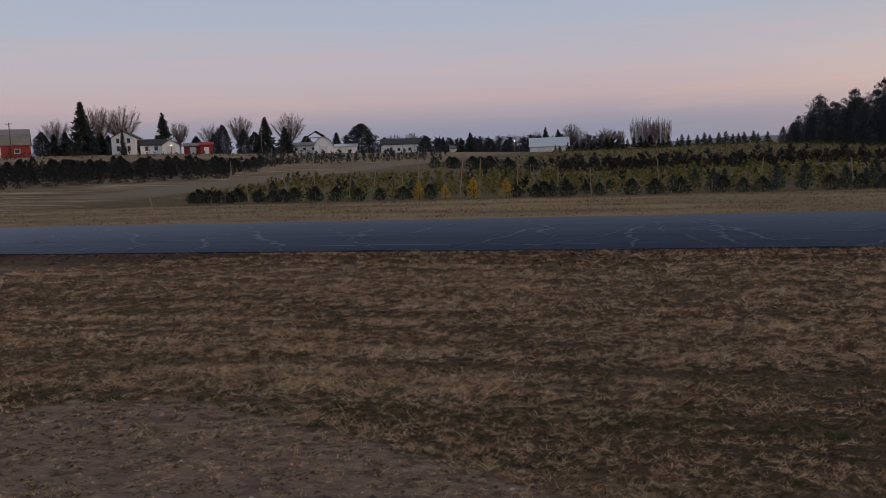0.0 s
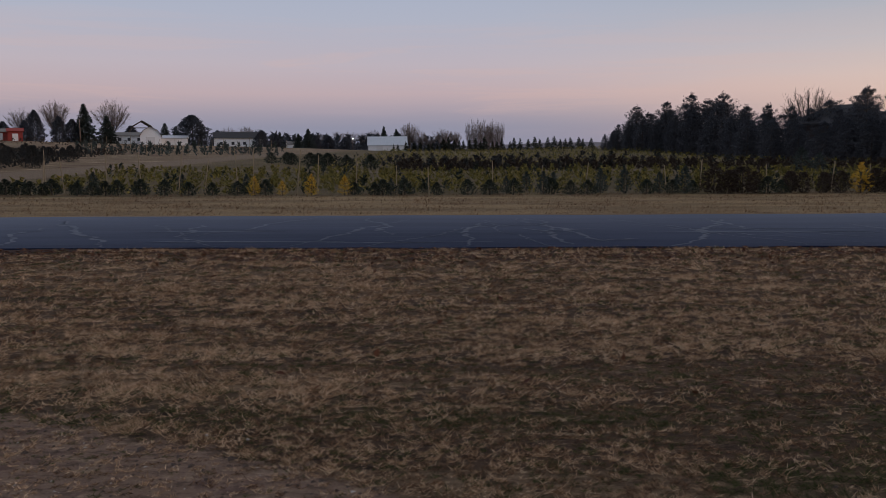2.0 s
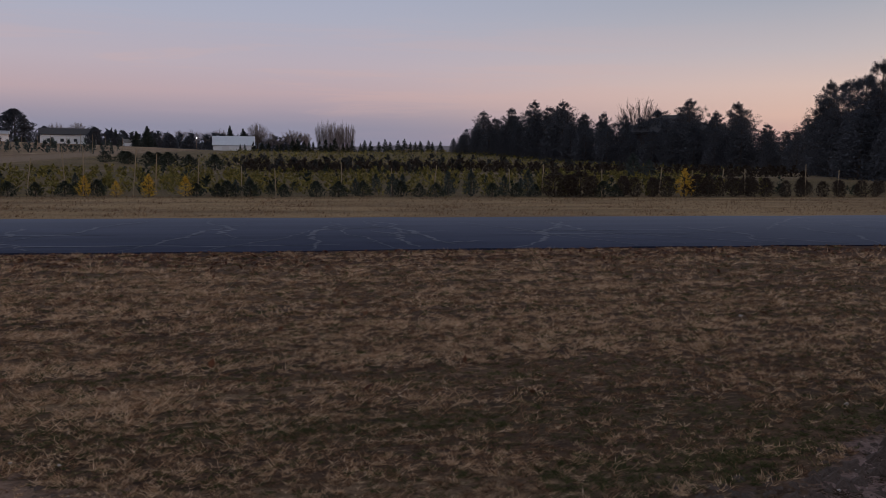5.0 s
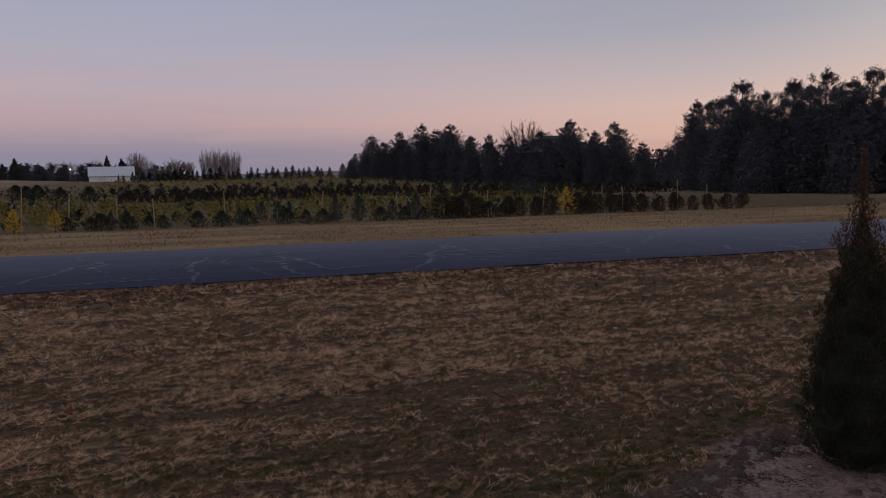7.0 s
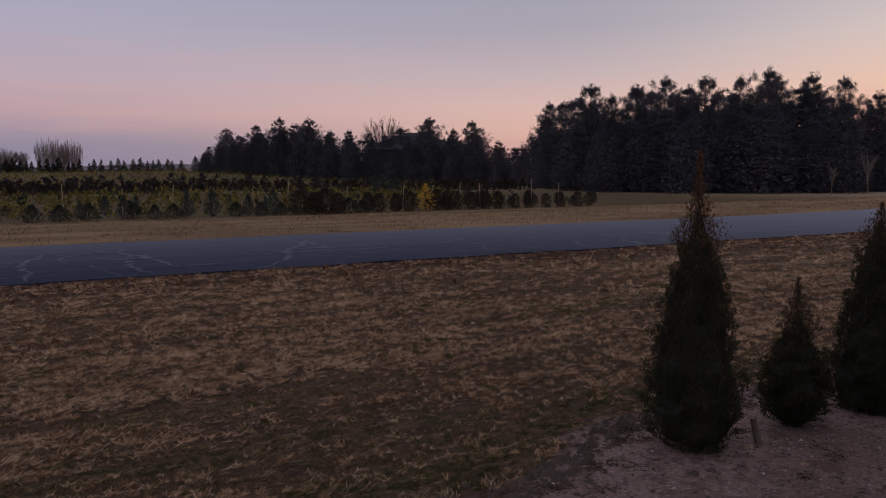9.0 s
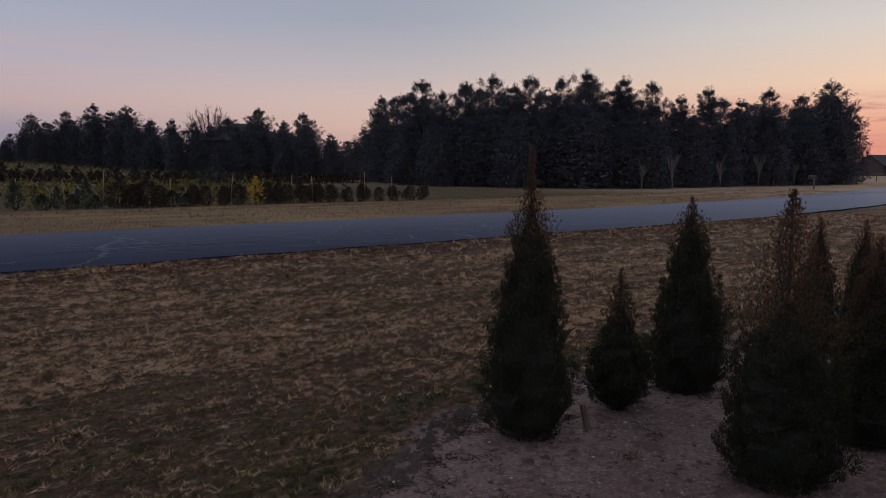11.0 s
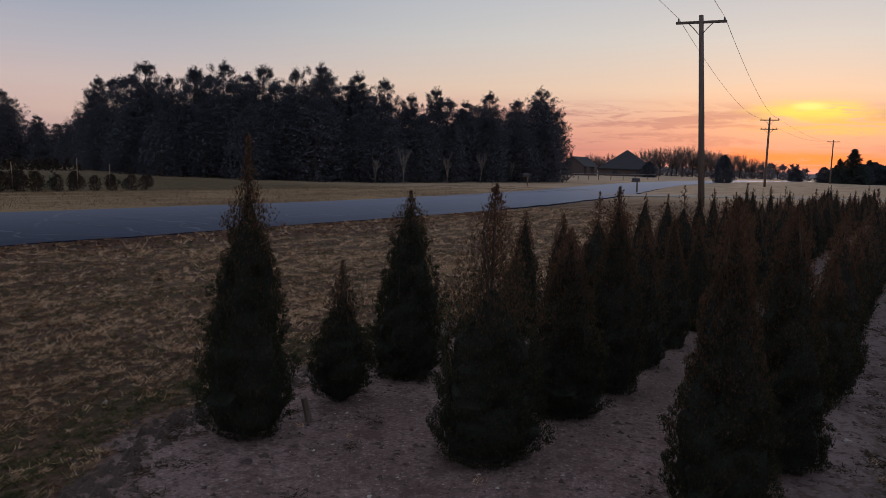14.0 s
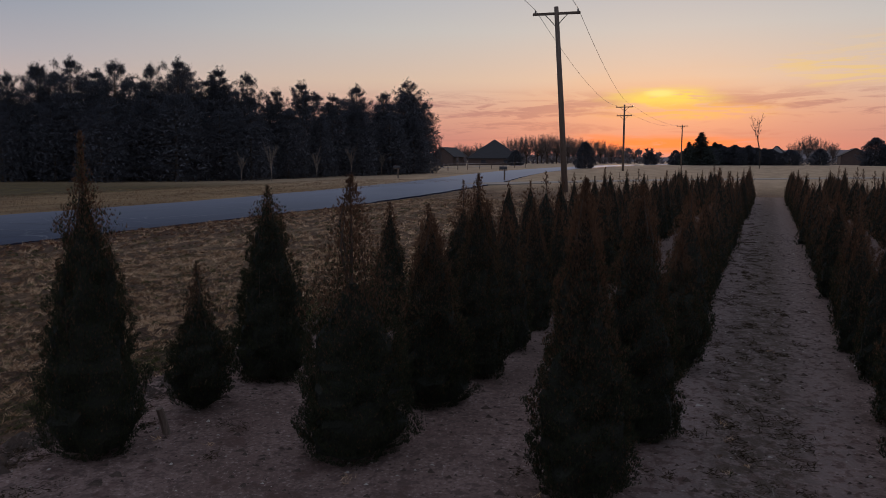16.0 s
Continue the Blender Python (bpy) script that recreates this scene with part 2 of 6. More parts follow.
def ground_material():
    m = bpy.data.materials.new("ground_cover")
    m.use_nodes = True
    g = Nodes(m.node_tree)
    pos = g.add("ShaderNodeNewGeometry").outputs["Position"]
    n = g.dot(pos, (NX, NY, 0))
    s = g.dot(pos, (UX, UY, 0))
    along = g.scaled(pos, (1, 1, 1), ROAD_ANGLE)
    long_pos = g.scaled(along, (0.2, 1.2, 1))
    broad = g.noise(long_pos, 0.55, 4.0, 0.6)
    patch = g.noise(long_pos, 1.5, 6.0, 0.68, 0.4)
    tuft = g.noise(g.scaled(along, (0.6, 1, 1)), 7.0, 8.0, 0.78)
    fine = g.noise(pos, 26.0, 6.0, 0.8)
    # lawn: dead straw over brown thatch and soil, laid in bands along the road
    weave = g.noise(g.scaled(along, (0.5, 1, 1)), 22.0, 8.0, 0.82)
    band = g.noise(g.scaled(along, (0.07, 1, 1)), 1.5, 5.0, 0.62, 0.3)
    lawn = g.mix(g.step(broad, 0.38, 0.62), (0.085, 0.050, 0.032), (0.165, 0.104, 0.062))
    lawn = g.mix(g.math("MULTIPLY", g.step(band, 0.52, 0.66), 0.7), lawn, (0.062, 0.040, 0.028))
    lawn = g.mix(g.math("MULTIPLY", g.step(band, 0.47, 0.34), 0.6), lawn, (0.330, 0.225, 0.135))
    lawn = g.mix(g.math("MULTIPLY", g.step(patch, 0.5, 0.66), 0.6), lawn, (0.085, 0.052, 0.038))
    lawn = g.mix(g.math("MULTIPLY", g.step(tuft, 0.50, 0.36), 0.8), lawn, (0.026, 0.017, 0.012))
    lawn = g.mix(g.math("MULTIPLY", g.step(weave, 0.52, 0.66), 0.8), lawn, (0.560, 0.400, 0.255))
    lawn = g.mix(g.math("MULTIPLY", g.step(weave, 0.49, 0.34), 0.8), lawn, (0.020, 0.014, 0.010))
    drift = g.math("ADD", s, g.math("MULTIPLY", broad, 6.0))
    lawn = g.mix(g.math("MULTIPLY", g.math("MULTIPLY", g.step(drift, 0.0, 7.0), g.step(drift, 14.0, 8.0)), 0.35), lawn, (0.078, 0.044, 0.030))
    strip = g.math("SUBTRACT", 1.0, g.step(g.math("ABSOLUTE", g.math("SUBTRACT", n, 4.85)), 0.10, 0.55))
    spots = g.math("MAXIMUM", g.math("MULTIPLY", strip, g.step(patch, 0.36, 0.56)), g.math("MULTIPLY", g.step(g.noise(along, 0.8, 4.0), 0.56, 0.7), 0.5))
    lawn = g.mix(g.math("MULTIPLY", spots, 0.25), lawn, (0.055, 0.056, 0.024))
    # fallen leaves and dark thatch against the near edge of the road
    litter = g.math("MULTIPLY", g.math("MULTIPLY", g.step(n, 11.6, 13.3), g.step(n, 14.2, 13.9)), g.step(s, 26.0, 8.0))
    lawn = g.mix(g.math("MULTIPLY", litter, g.step(patch, 0.25, 0.5)), lawn, (0.060, 0.034, 0.027))
    # verge and fields beyond the road
    verge = g.mix(g.step(broad, 0.35, 0.65), (0.29, 0.198, 0.104), (0.175, 0.115, 0.062))
    verge = g.mix(g.math("MULTIPLY", g.step(tuft, 0.5, 0.68), 0.5), verge, (0.44, 0.33, 0.19))
    verge = g.mix(g.math("MULTIPLY", g.step(tuft, 0.45, 0.3), 0.5), verge, (0.08, 0.06, 0.04))
    field = g.mix(g.step(g.noise(along, 0.08, 3.0), 0.4, 0.6), (0.095, 0.070, 0.036), (0.125, 0.088, 0.048))
    field = g.mix(g.math("MULTIPLY", g.step(g.noise(pos, 1.4, 4.0), 0.5, 0.7), 0.6), field, (0.20, 0.155, 0.045))
    field = g.mix(g.math("MULTIPLY", g.step(s, 40.0, 75.0), 0.8), field, (0.155, 0.115, 0.060))
    field = g.mix(g.math("MULTIPLY", g.step(s, -26.0, -31.0), 0.85), field, (0.20, 0.140, 0.085))
    left = g.step(s, -24.0, -30.0)
    ridge = g.noise(g.scaled(along, (0.16, 0.8, 1)), 1.0, 6.0, 0.7, 0.6)
    field = g.mix(g.math("MULTIPLY", left, g.step(ridge, 0.5, 0.6)), field, (0.120, 0.066, 0.046))
    field = g.mix(g.math("MULTIPLY", left, g.step(ridge, 0.46, 0.36)), field, (0.42, 0.31, 0.20))
    c = g.mix(g.step(g.math("ADD", n, g.math("MULTIPLY", patch, 1.2)), 31.4, 32.6), verge, field)
    c = g.mix(g.step(n, 17.0, 17.6), lawn, c)
    # western field: dusk backlight worked into a paler grass colour
    c = g.mix(g.step(s, 36.0, 60.0), c, g.mix(g.step(broad, 0.35, 0.65), (0.44, 0.325, 0.215), (0.33, 0.24, 0.155)))
    # bare sandy soil of the nursery bed
    edge = g.add("ShaderNodeFloatCurve")
    curve = edge.mapping.curves[0]
    for k, (a, b) in enumerate([(-8, 4.2), (-4.7, 4.4), (-3.4, 5.0), (-2.0, 4.5), (-0.65, 3.9), (0.7, 3.3), (2.5, 3.55), (3.5, 4.25), (5.0, 4.45), (40, 3.4)]):
        p = ((a + 10) / 50, b / 6)
        if k < 2:
            curve.points[k].location = p
        else:
            curve.points.new(*p)
    edge.mapping.update()
    g.put(edge.inputs["Value"], g.math("DIVIDE", g.math("ADD", s, 10.0), 50.0))
    inside = g.math("SUBTRACT", g.math("MULTIPLY", edge.outputs[0], 6.0), n)
    ragged = g.math("ADD", inside, g.math("MULTIPLY", g.math("SUBTRACT", g.noise(pos, 2.6, 5.0, 0.65), 0.5), 1.3))
    bed = g.math("MULTIPLY", g.step(ragged, -0.12, 0.16), g.step(s, 40.5, 39.0))
    soil = g.mix(g.step(g.noise(pos, 1.3, 6.0, 0.68), 0.38, 0.62), (0.250, 0.172, 0.155), (0.170, 0.112, 0.098))
    grit = g.noise(pos, 42.0, 2.0, 0.6)
    soil = g.mix(g.math("MULTIPLY", g.step(grit, 0.54, 0.64), 0.6), soil, (0.110, 0.076, 0.062))
    soil = g.mix(g.math("MULTIPLY", g.step(grit, 0.42, 0.32), 0.55), soil, (0.44, 0.35, 0.32))
    crust = g.noise(pos, 13.0, 4.0, 0.62)
    soil = g.mix(g.math("MULTIPLY", g.step(crust, 0.50, 0.62), 0.7), soil, (0.105, 0.072, 0.062))
    west = g.step(s, 0.6, 1.8)
    east = g.math("SUBTRACT", 1.0, west)
    soil = g.mix(g.math("MULTIPLY", east, 0.75), soil, (0.190, 0.122, 0.080))
    thatch = g.noise(g.scaled(along, (0.45, 1, 1)), 12.0, 8.0, 0.8)
    soil = g.mix(g.math("MULTIPLY", g.step(thatch, 0.50, 0.64), g.math("MULTIPLY", east, 0.85)), soil, (0.060, 0.038, 0.028))
    soil = g.mix(g.math("MULTIPLY", g.step(thatch, 0.47, 0.36), g.math("MULTIPLY", east, 0.55)), soil, (0.40, 0.285, 0.185))
    crumbs = g.noise(pos, 9.0, 7.0, 0.8)
    soil = g.mix(g.math("MULTIPLY", g.step(crumbs, 0.60, 0.67), 0.85), soil, (0.055, 0.038, 0.030))
    rosy = g.noise(pos, 3.4, 5.0, 0.7)
    soil = g.mix(g.math("MULTIPLY", g.step(rosy, 0.54, 0.64), 0.65), soil, (0.105, 0.062, 0.052))
    soil = g.mix(g.math("MULTIPLY", g.step(s, 4.6, 8.0), 0.60), soil, (0.100, 0.072, 0.064))
    # the lane between the rows: pale sand at its sides, dead weeds down the middle
    sides = g.step(g.math("ABSOLUTE", g.math("ADD", g.math("SUBTRACT", n, 0.03), g.math("MULTIPLY", g.math("SUBTRACT", s, 6.0), 0.026))), 0.75, 0.45)
    soil = g.mix(g.math("MULTIPLY", g.math("MULTIPLY", sides, g.step(crust, 0.60, 0.46)), 0.55), soil, (0.230, 0.185, 0.178))
    aisle = g.step(g.math("ABSOLUTE", g.math("ADD", g.math("SUBTRACT", n, 0.03), g.math("MULTIPLY", g.math("SUBTRACT", s, 6.0), 0.027))), 0.42, 0.10)
    soil = g.mix(g.math("MULTIPLY", g.math("MULTIPLY", aisle, g.step(crumbs, 0.40, 0.56)), 0.75), soil, (0.062, 0.048, 0.034))
    c = g.mix(bed, c, soil)
    # a worn grass lane climbing between the plots
    lane_n = g.math("SUBTRACT", g.dot(pos, (0.9747, -0.2236, 0)), g.math("MULTIPLY", g.math("SUBTRACT", tuft, 0.5), 2.0))
    lane = g.math("MULTIPLY", g.step(g.math("ABSOLUTE", g.math("ADD", lane_n, 29.2)), 3.6, 2.2), g.step(n, 34.0, 44.0))
    lane = g.math("MULTIPLY", lane, g.step(n, 150.0, 120.0))
    c = g.mix(g.math("MULTIPLY", lane, 0.9), c, g.mix(g.step(weave, 0.35, 0.65), (0.150, 0.105, 0.072), (0.250, 0.182, 0.126)))
    # a bare strip between the first plot and the dark rows
    gap = g.math("MULTIPLY", g.math("MULTIPLY", g.step(n, 59.2, 60.2), g.step(n, 63.0, 62.0)), g.math("MULTIPLY", g.step(s, -27.0, -24.0), g.step(s, 46.0, 40.0)))
    c = g.mix(g.math("MULTIPLY", gap, 0.8), c, (0.165, 0.120, 0.086))
    b = g.add("ShaderNodeBsdfPrincipled")
    g.put(b.inputs["Base Color"], c)
    b.inputs["Roughness"].default_value = 0.95
    b.inputs["Specular IOR Level"].default_value = 0.15
    bp = g.add("ShaderNodeBump")
    bp.inputs["Strength"].default_value, bp.inputs["Distance"].default_value = 0.9, 0.07
    relief = g.math("ADD", g.math("MULTIPLY", tuft, g.math("SUBTRACT", 1.0, g.math("MULTIPLY", bed, 0.85))), g.math("MULTIPLY", g.math("MULTIPLY", fine, 0.5), g.math("SUBTRACT", 1.0, g.math("MULTIPLY", bed, 0.6))))
    g.put(bp.inputs["Height"], relief)
    g.put(b.inputs["Normal"], bp.outputs[0])
    g.put(g.add("ShaderNodeOutputMaterial").inputs[0], b.outputs[0])
    return m


def asphalt(name, dark, pale, speck, shine_most=0.50):
    m = bpy.data.materials.new(name)
    m.use_nodes = True
    g = Nodes(m.node_tree)
    pos = g.add("ShaderNodeNewGeometry").outputs["Position"]
    along = g.scaled(g.scaled(pos, (1, 1, 1), ROAD_ANGLE), (0.15, 1, 1))
    broad, grain = g.noise(along, 0.9, 4.0), g.noise(pos, 60.0, 3.0, 0.7)
    c = g.mix(g.step(broad, 0.38, 0.62), dark, pale)
    c = g.mix(g.math("MULTIPLY", g.step(grain, 0.5, 0.62), 0.5), c, speck)
    worn = g.noise(g.scaled(along, (1, 3, 1)), 1.6, 5.0, 0.7)
    c = g.mix(g.math("MULTIPLY", g.step(worn, 0.54, 0.68), 0.45), c, speck)
    b = g.add("ShaderNodeBsdfPrincipled")
    g.put(b.inputs["Base Color"], c)
    b.inputs["Roughness"].default_value, b.inputs["Specular IOR Level"].default_value = 1.0, 0.0
    shine = g.add("ShaderNodeBsdfGlossy")
    shine.inputs["Color"].default_value = (0.84, 0.88, 1.0, 1)
    shine.inputs["Roughness"].default_value = 0.45
    edge = g.add("ShaderNodeLayerWeight")
    edge.inputs[0].default_value = 0.5
    f = g.math("MULTIPLY", g.math("POWER", g.math("MULTIPLY", g.math("SUBTRACT", edge.outputs["Facing"], 0.8), 5.0, clamp=True), 3.0), shine_most)
    both_ = g.add("ShaderNodeMixShader")
    for socket, v in zip(both_.inputs, (f, b.outputs[0], shine.outputs[0])):
        g.put(socket, v)
    g.put(g.add("ShaderNodeOutputMaterial").inputs[0], both_.outputs[0])
    return m


def plain_glow(name, colour, strength):
    m = bpy.data.materials.new(name)
    m.use_nodes = True
    g = Nodes(m.node_tree)
    e = g.add("ShaderNodeEmission")
    e.inputs[0].default_value, e.inputs[1].default_value = (*colour, 1), strength
    g.put(g.add("ShaderNodeOutputMaterial").inputs[0], e.outputs[0])
    return m


GROUND = ground_material()
ASPHALT = asphalt("asphalt", (0.016, 0.021, 0.042), (0.025, 0.031, 0.058), (0.046, 0.052, 0.078), 0.54)
CRACK = asphalt("sealed_cracks", (0.050, 0.057, 0.080), (0.095, 0.102, 0.128), (0.16, 0.165, 0.185))
GRAVEL = surface("pale_gravel", [(0.33, 0.29, 0.25), (0.25, 0.22, 0.19), (0.42, 0.38, 0.33)], 0.6, 0.9, 0.4, fine=30.0)
BARK = surface("bark", [(0.085, 0.062, 0.048), (0.055, 0.040, 0.032), (0.12, 0.095, 0.075)], 6.0, 0.9, 0.6, (1, 1, 0.25))
PALE_BARK = surface("pale_bark", [(0.20, 0.165, 0.135), (0.14, 0.115, 0.098), (0.27, 0.235, 0.20)], 8.0, 0.85, 0.4, (1, 1, 0.25))
# twig colour lifted to take in the haze over skyline trees
TWIG = surface("twigs", [(0.21, 0.17, 0.155), (0.16, 0.13, 0.12), (0.25, 0.205, 0.185)], 5.0, 0.9, 0.0)
POLE_WOOD = surface("pole_wood", [(0.17, 0.125, 0.098), (0.12, 0.088, 0.07), (0.23, 0.18, 0.145)], 5.0, 0.85, 0.4, (1, 1, 0.08))
STAKE = surface("stake_wood", [(0.33, 0.25, 0.16), (0.25, 0.19, 0.12), (0.40, 0.31, 0.20)], 6.0, 0.8, 0.2, (1, 1, 0.1))
CEDAR = leafy("cedar_sprays", [(0.028, 0.038, 0.022), (0.042, 0.048, 0.028), (0.064, 0.060, 0.034)], 0.7, 0.35)
CEDAR_BROWN = leafy("bronzed_sprays", [(0.085, 0.050, 0.032), (0.130, 0.074, 0.046), (0.190, 0.115, 0.070)], 0.8, 0.45)
# cedar interior: the crown's shade is held in this dark colour
SHADE_CORE = surface("shaded_twigs", [(0.016, 0.019, 0.012), (0.022, 0.022, 0.014), (0.028, 0.026, 0.018)], 9.0, 0.95, 0.8)
# pine colours carry a bluish lift, the painted veil of sunset glare
PINE = leafy("pine_needles", [(0.078, 0.084, 0.102), (0.086, 0.092, 0.110), (0.096, 0.101, 0.116)], 0.85, 0.42)
PINE_CORE = surface("shaded_pine_twigs", [(0.076, 0.079, 0.094), (0.084, 0.087, 0.100), (0.090, 0.093, 0.104)], 3.0, 0.95, 0.0)
SPRUCE = leafy("spruce_needles", [(0.045, 0.058, 0.056), (0.066, 0.080, 0.072), (0.10, 0.112, 0.098)], 0.65, 0.2)
SAPLING = leafy("sapling_needles", [(0.026, 0.034, 0.026), (0.042, 0.052, 0.038), (0.068, 0.078, 0.058)], 0.7, 0.2)
DARK_FIR = leafy("old_fir_needles", [(0.030, 0.032, 0.032), (0.044, 0.044, 0.042), (0.066, 0.062, 0.056)], 0.75, 0.2)
DARK_SHRUB = leafy("winter_shrub_foliage", [(0.045, 0.032, 0.028), (0.062, 0.046, 0.036), (0.088, 0.068, 0.048)], 0.8, 0.2)
YELLOW = leafy("yellow_needles", [(0.46, 0.27, 0.030), (0.60, 0.36, 0.045), (0.68, 0.46, 0.09)], 0.7, 0.3)
LIME = leafy("yellow_green_needles", [(0.090, 0.085, 0.028), (0.200, 0.165, 0.045), (0.370, 0.285, 0.080)], 0.75, 0.3)
PALE_STRAW = leafy("bleached_grass", [(0.300, 0.185, 0.108), (0.640, 0.430, 0.265), (0.860, 0.660, 0.460)], 0.85, 0.25)
STRAW = leafy("dry_grass", [(0.060, 0.034, 0.022), (0.230, 0.132, 0.078), (0.500, 0.330, 0.195)], 0.85, 0.25)
GREEN_GRASS = leafy("green_grass", [(0.040, 0.048, 0.018), (0.085, 0.088, 0.034), (0.200, 0.178, 0.085)], 0.8, 0.3)
WEED = leafy("withered_weeds", [(0.044, 0.032, 0.020), (0.068, 0.048, 0.030), (0.11, 0.080, 0.048)], 0.85, 0.2)
LEAF = leafy("fallen_leaves", [(0.075, 0.030, 0.020), (0.14, 0.062, 0.034), (0.22, 0.115, 0.062)], 0.85, 0.1)
WHITE_SIDING = surface("white_siding", [(0.84, 0.85, 0.86), (0.78, 0.79, 0.80), (0.87, 0.87, 0.87)], 0.8, 0.7, 0.1, (1, 1, 12))
# white siding greyed in its colour for a front in backlit shade
SHADED_SIDING = surface("grey_siding", [(0.32, 0.33, 0.37), (0.27, 0.28, 0.31), (0.38, 0.38, 0.41)], 0.8, 0.75, 0.1, (1, 1, 12))
RED_BOARDS = surface("red_boards", [(0.30, 0.045, 0.035), (0.23, 0.035, 0.03), (0.36, 0.07, 0.05)], 0.9, 0.8, 0.15, (10, 10, 1))
GREY_SHINGLE = surface("grey_shingles", [(0.22, 0.20, 0.18), (0.17, 0.155, 0.145), (0.27, 0.25, 0.225)], 0.6, 0.85, 0.2, (1, 1, 6))
DARK_SHINGLE = surface("dark_shingles", [(0.040, 0.038, 0.042), (0.032, 0.030, 0.033), (0.055, 0.052, 0.056)], 0.7, 0.85, 0.2, (1, 1, 6))
BRICK = surface("brown_brick", [(0.095, 0.066, 0.058), (0.075, 0.054, 0.05), (0.12, 0.088, 0.078)], 1.5, 0.85, 0.2)
SHEET_METAL = surface("pale_sheet_metal", [(0.56, 0.58, 0.62), (0.48, 0.50, 0.55), (0.64, 0.66, 0.69)], 0.5, 0.45, 0.1, (8, 1, 1), 0.35)
METAL = surface("dark_metal", [(0.08, 0.08, 0.085), (0.06, 0.06, 0.065), (0.11, 0.11, 0.112)], 4.0, 0.5, 0.1, metal=0.6)
WIRE = surface("cable", [(0.34, 0.31, 0.31), (0.28, 0.26, 0.26), (0.38, 0.35, 0.35)], 3.0, 0.5, 0.0)
CERAMIC = surface("insulator_glaze", [(0.14, 0.12, 0.11), (0.10, 0.09, 0.085), (0.2, 0.18, 0.17)], 8.0, 0.3, 0.0)
GLASS = surface("window_glass", [(0.05, 0.055, 0.065), (0.04, 0.045, 0.055), (0.07, 0.075, 0.085)], 1.0, 0.15, 0.0)
WHITE_TRIM = surface("white_trim", [(0.74, 0.74, 0.74), (0.66, 0.66, 0.67), (0.8, 0.8, 0.8)], 3.0, 0.6, 0.05)
LITTER_WHITE = surface("bleached_scrap", [(0.46, 0.42, 0.37), (0.36, 0.32, 0.29), (0.56, 0.51, 0.46)], 20.0, 0.8, 0.2)
SOIL_CLOD = surface("soil_clods", [(0.085, 0.060, 0.048), (0.060, 0.042, 0.034), (0.14, 0.10, 0.085)], 12.0, 0.95, 0.6)
YARD_LIGHT = plain_glow("yard_lamp_glow", (1.0, 0.93, 0.8), 3.0)
WARM_WINDOW = plain_glow("lit_porch_lamp", (1.0, 0.72, 0.4), 2.0)
# pale grey-mauve: distance haze mixed into the colour of far woods
HAZED_WOODS = surface("distant_woods", [(0.19, 0.165, 0.175), (0.155, 0.138, 0.148), (0.23, 0.20, 0.20)], 0.02, 0.95, 0.0)


# ---- mesh helpers ----
def part(name, data, material, parent, label=""):
    """Links a bmesh or a mesh as one mesh object under a thing."""
    if isinstance(data, bmesh.types.BMesh):
        me = bpy.data.meshes.new(name)
        data.to_mesh(me)
        data.free()
    else:
        me = data
    for m in material if isinstance(material, (list, tuple)) else (material,):
        me.materials.append(m)
    ob = new(name, me)
    ob.parent = parent
    return tagged(ob, label)


def thing(name, place=(0, 0, 0), turn=0.0, label="", category="", group="", kind=""):
    ob = new(name)
    ob.matrix_basis = pose(*place, 0, 0, turn)
    ob.empty_display_size = 0.2
    return tagged(ob, label, category, group, kind)


def np_mesh(name, verts, faces, slots=None, smooth=False):
    """A mesh from arrays of corners and of faces, all with as many corners."""
    me = bpy.data.meshes.new(name)
    verts, faces = np.asarray(verts, np.float32), np.asarray(faces, np.int32)
    k = faces.shape[1]
    me.vertices.add(len(verts))
    me.vertices.foreach_set("co", verts.ravel())
    me.loops.add(faces.size)
    me.loops.foreach_set("vertex_index", faces.ravel())
    me.polygons.add(len(faces))
    me.polygons.foreach_set("loop_start", np.arange(len(faces), dtype=np.int32) * k)
    me.polygons.foreach_set("loop_total", np.full(len(faces), k, np.int32))
    if slots is not None:
        me.polygons.foreach_set("material_index", np.asarray(slots, np.int32))
    me.polygons.foreach_set("use_smooth", np.full(len(faces), smooth, bool))
    me.update(calc_edges=True)
    me.validate()
    return me


def unit(v):
    return v / np.maximum(np.linalg.norm(v, axis=-1, keepdims=True), 1e-9)


def blades(root, way, length, width, rng, tines=1, spread=0.5, light=False):
    """Pointed flat blades from their roots; several tines make a spray. Returns corners and triangles."""
    count = len(root)
    side = unit(np.cross(way, rng.normal(size=(count, 3))))
    out = []
    for k in range(tines):
        lean = 0.0 if tines == 1 else spread * (k - (tines - 1) / 2)
        tip = root + unit(way + lean * side) * (length * (1.0 - 0.25 * abs(lean)))[:, None]
        mid = root + 0.45 * (tip - root)
        wide = side * (width * 0.5)[:, None]
        whole = tines == 1 or light
        out.append(np.stack([root - wide if whole else mid - wide, root + wide if whole else mid + wide, tip], 1))
        if not whole:
            out.append(np.stack([mid + wide, mid - wide, root], 1))
    v = np.stack(out, 1).reshape(-1, 3)
    return v, np.arange(len(v)).reshape(-1, 3)


def joined(pieces):
    verts, faces, start = [], [], 0
    for v, f in pieces:
        verts.append(v)
        faces.append(np.asarray(f) + start)
        start += len(v)
    return np.concatenate(verts), np.concatenate(faces)


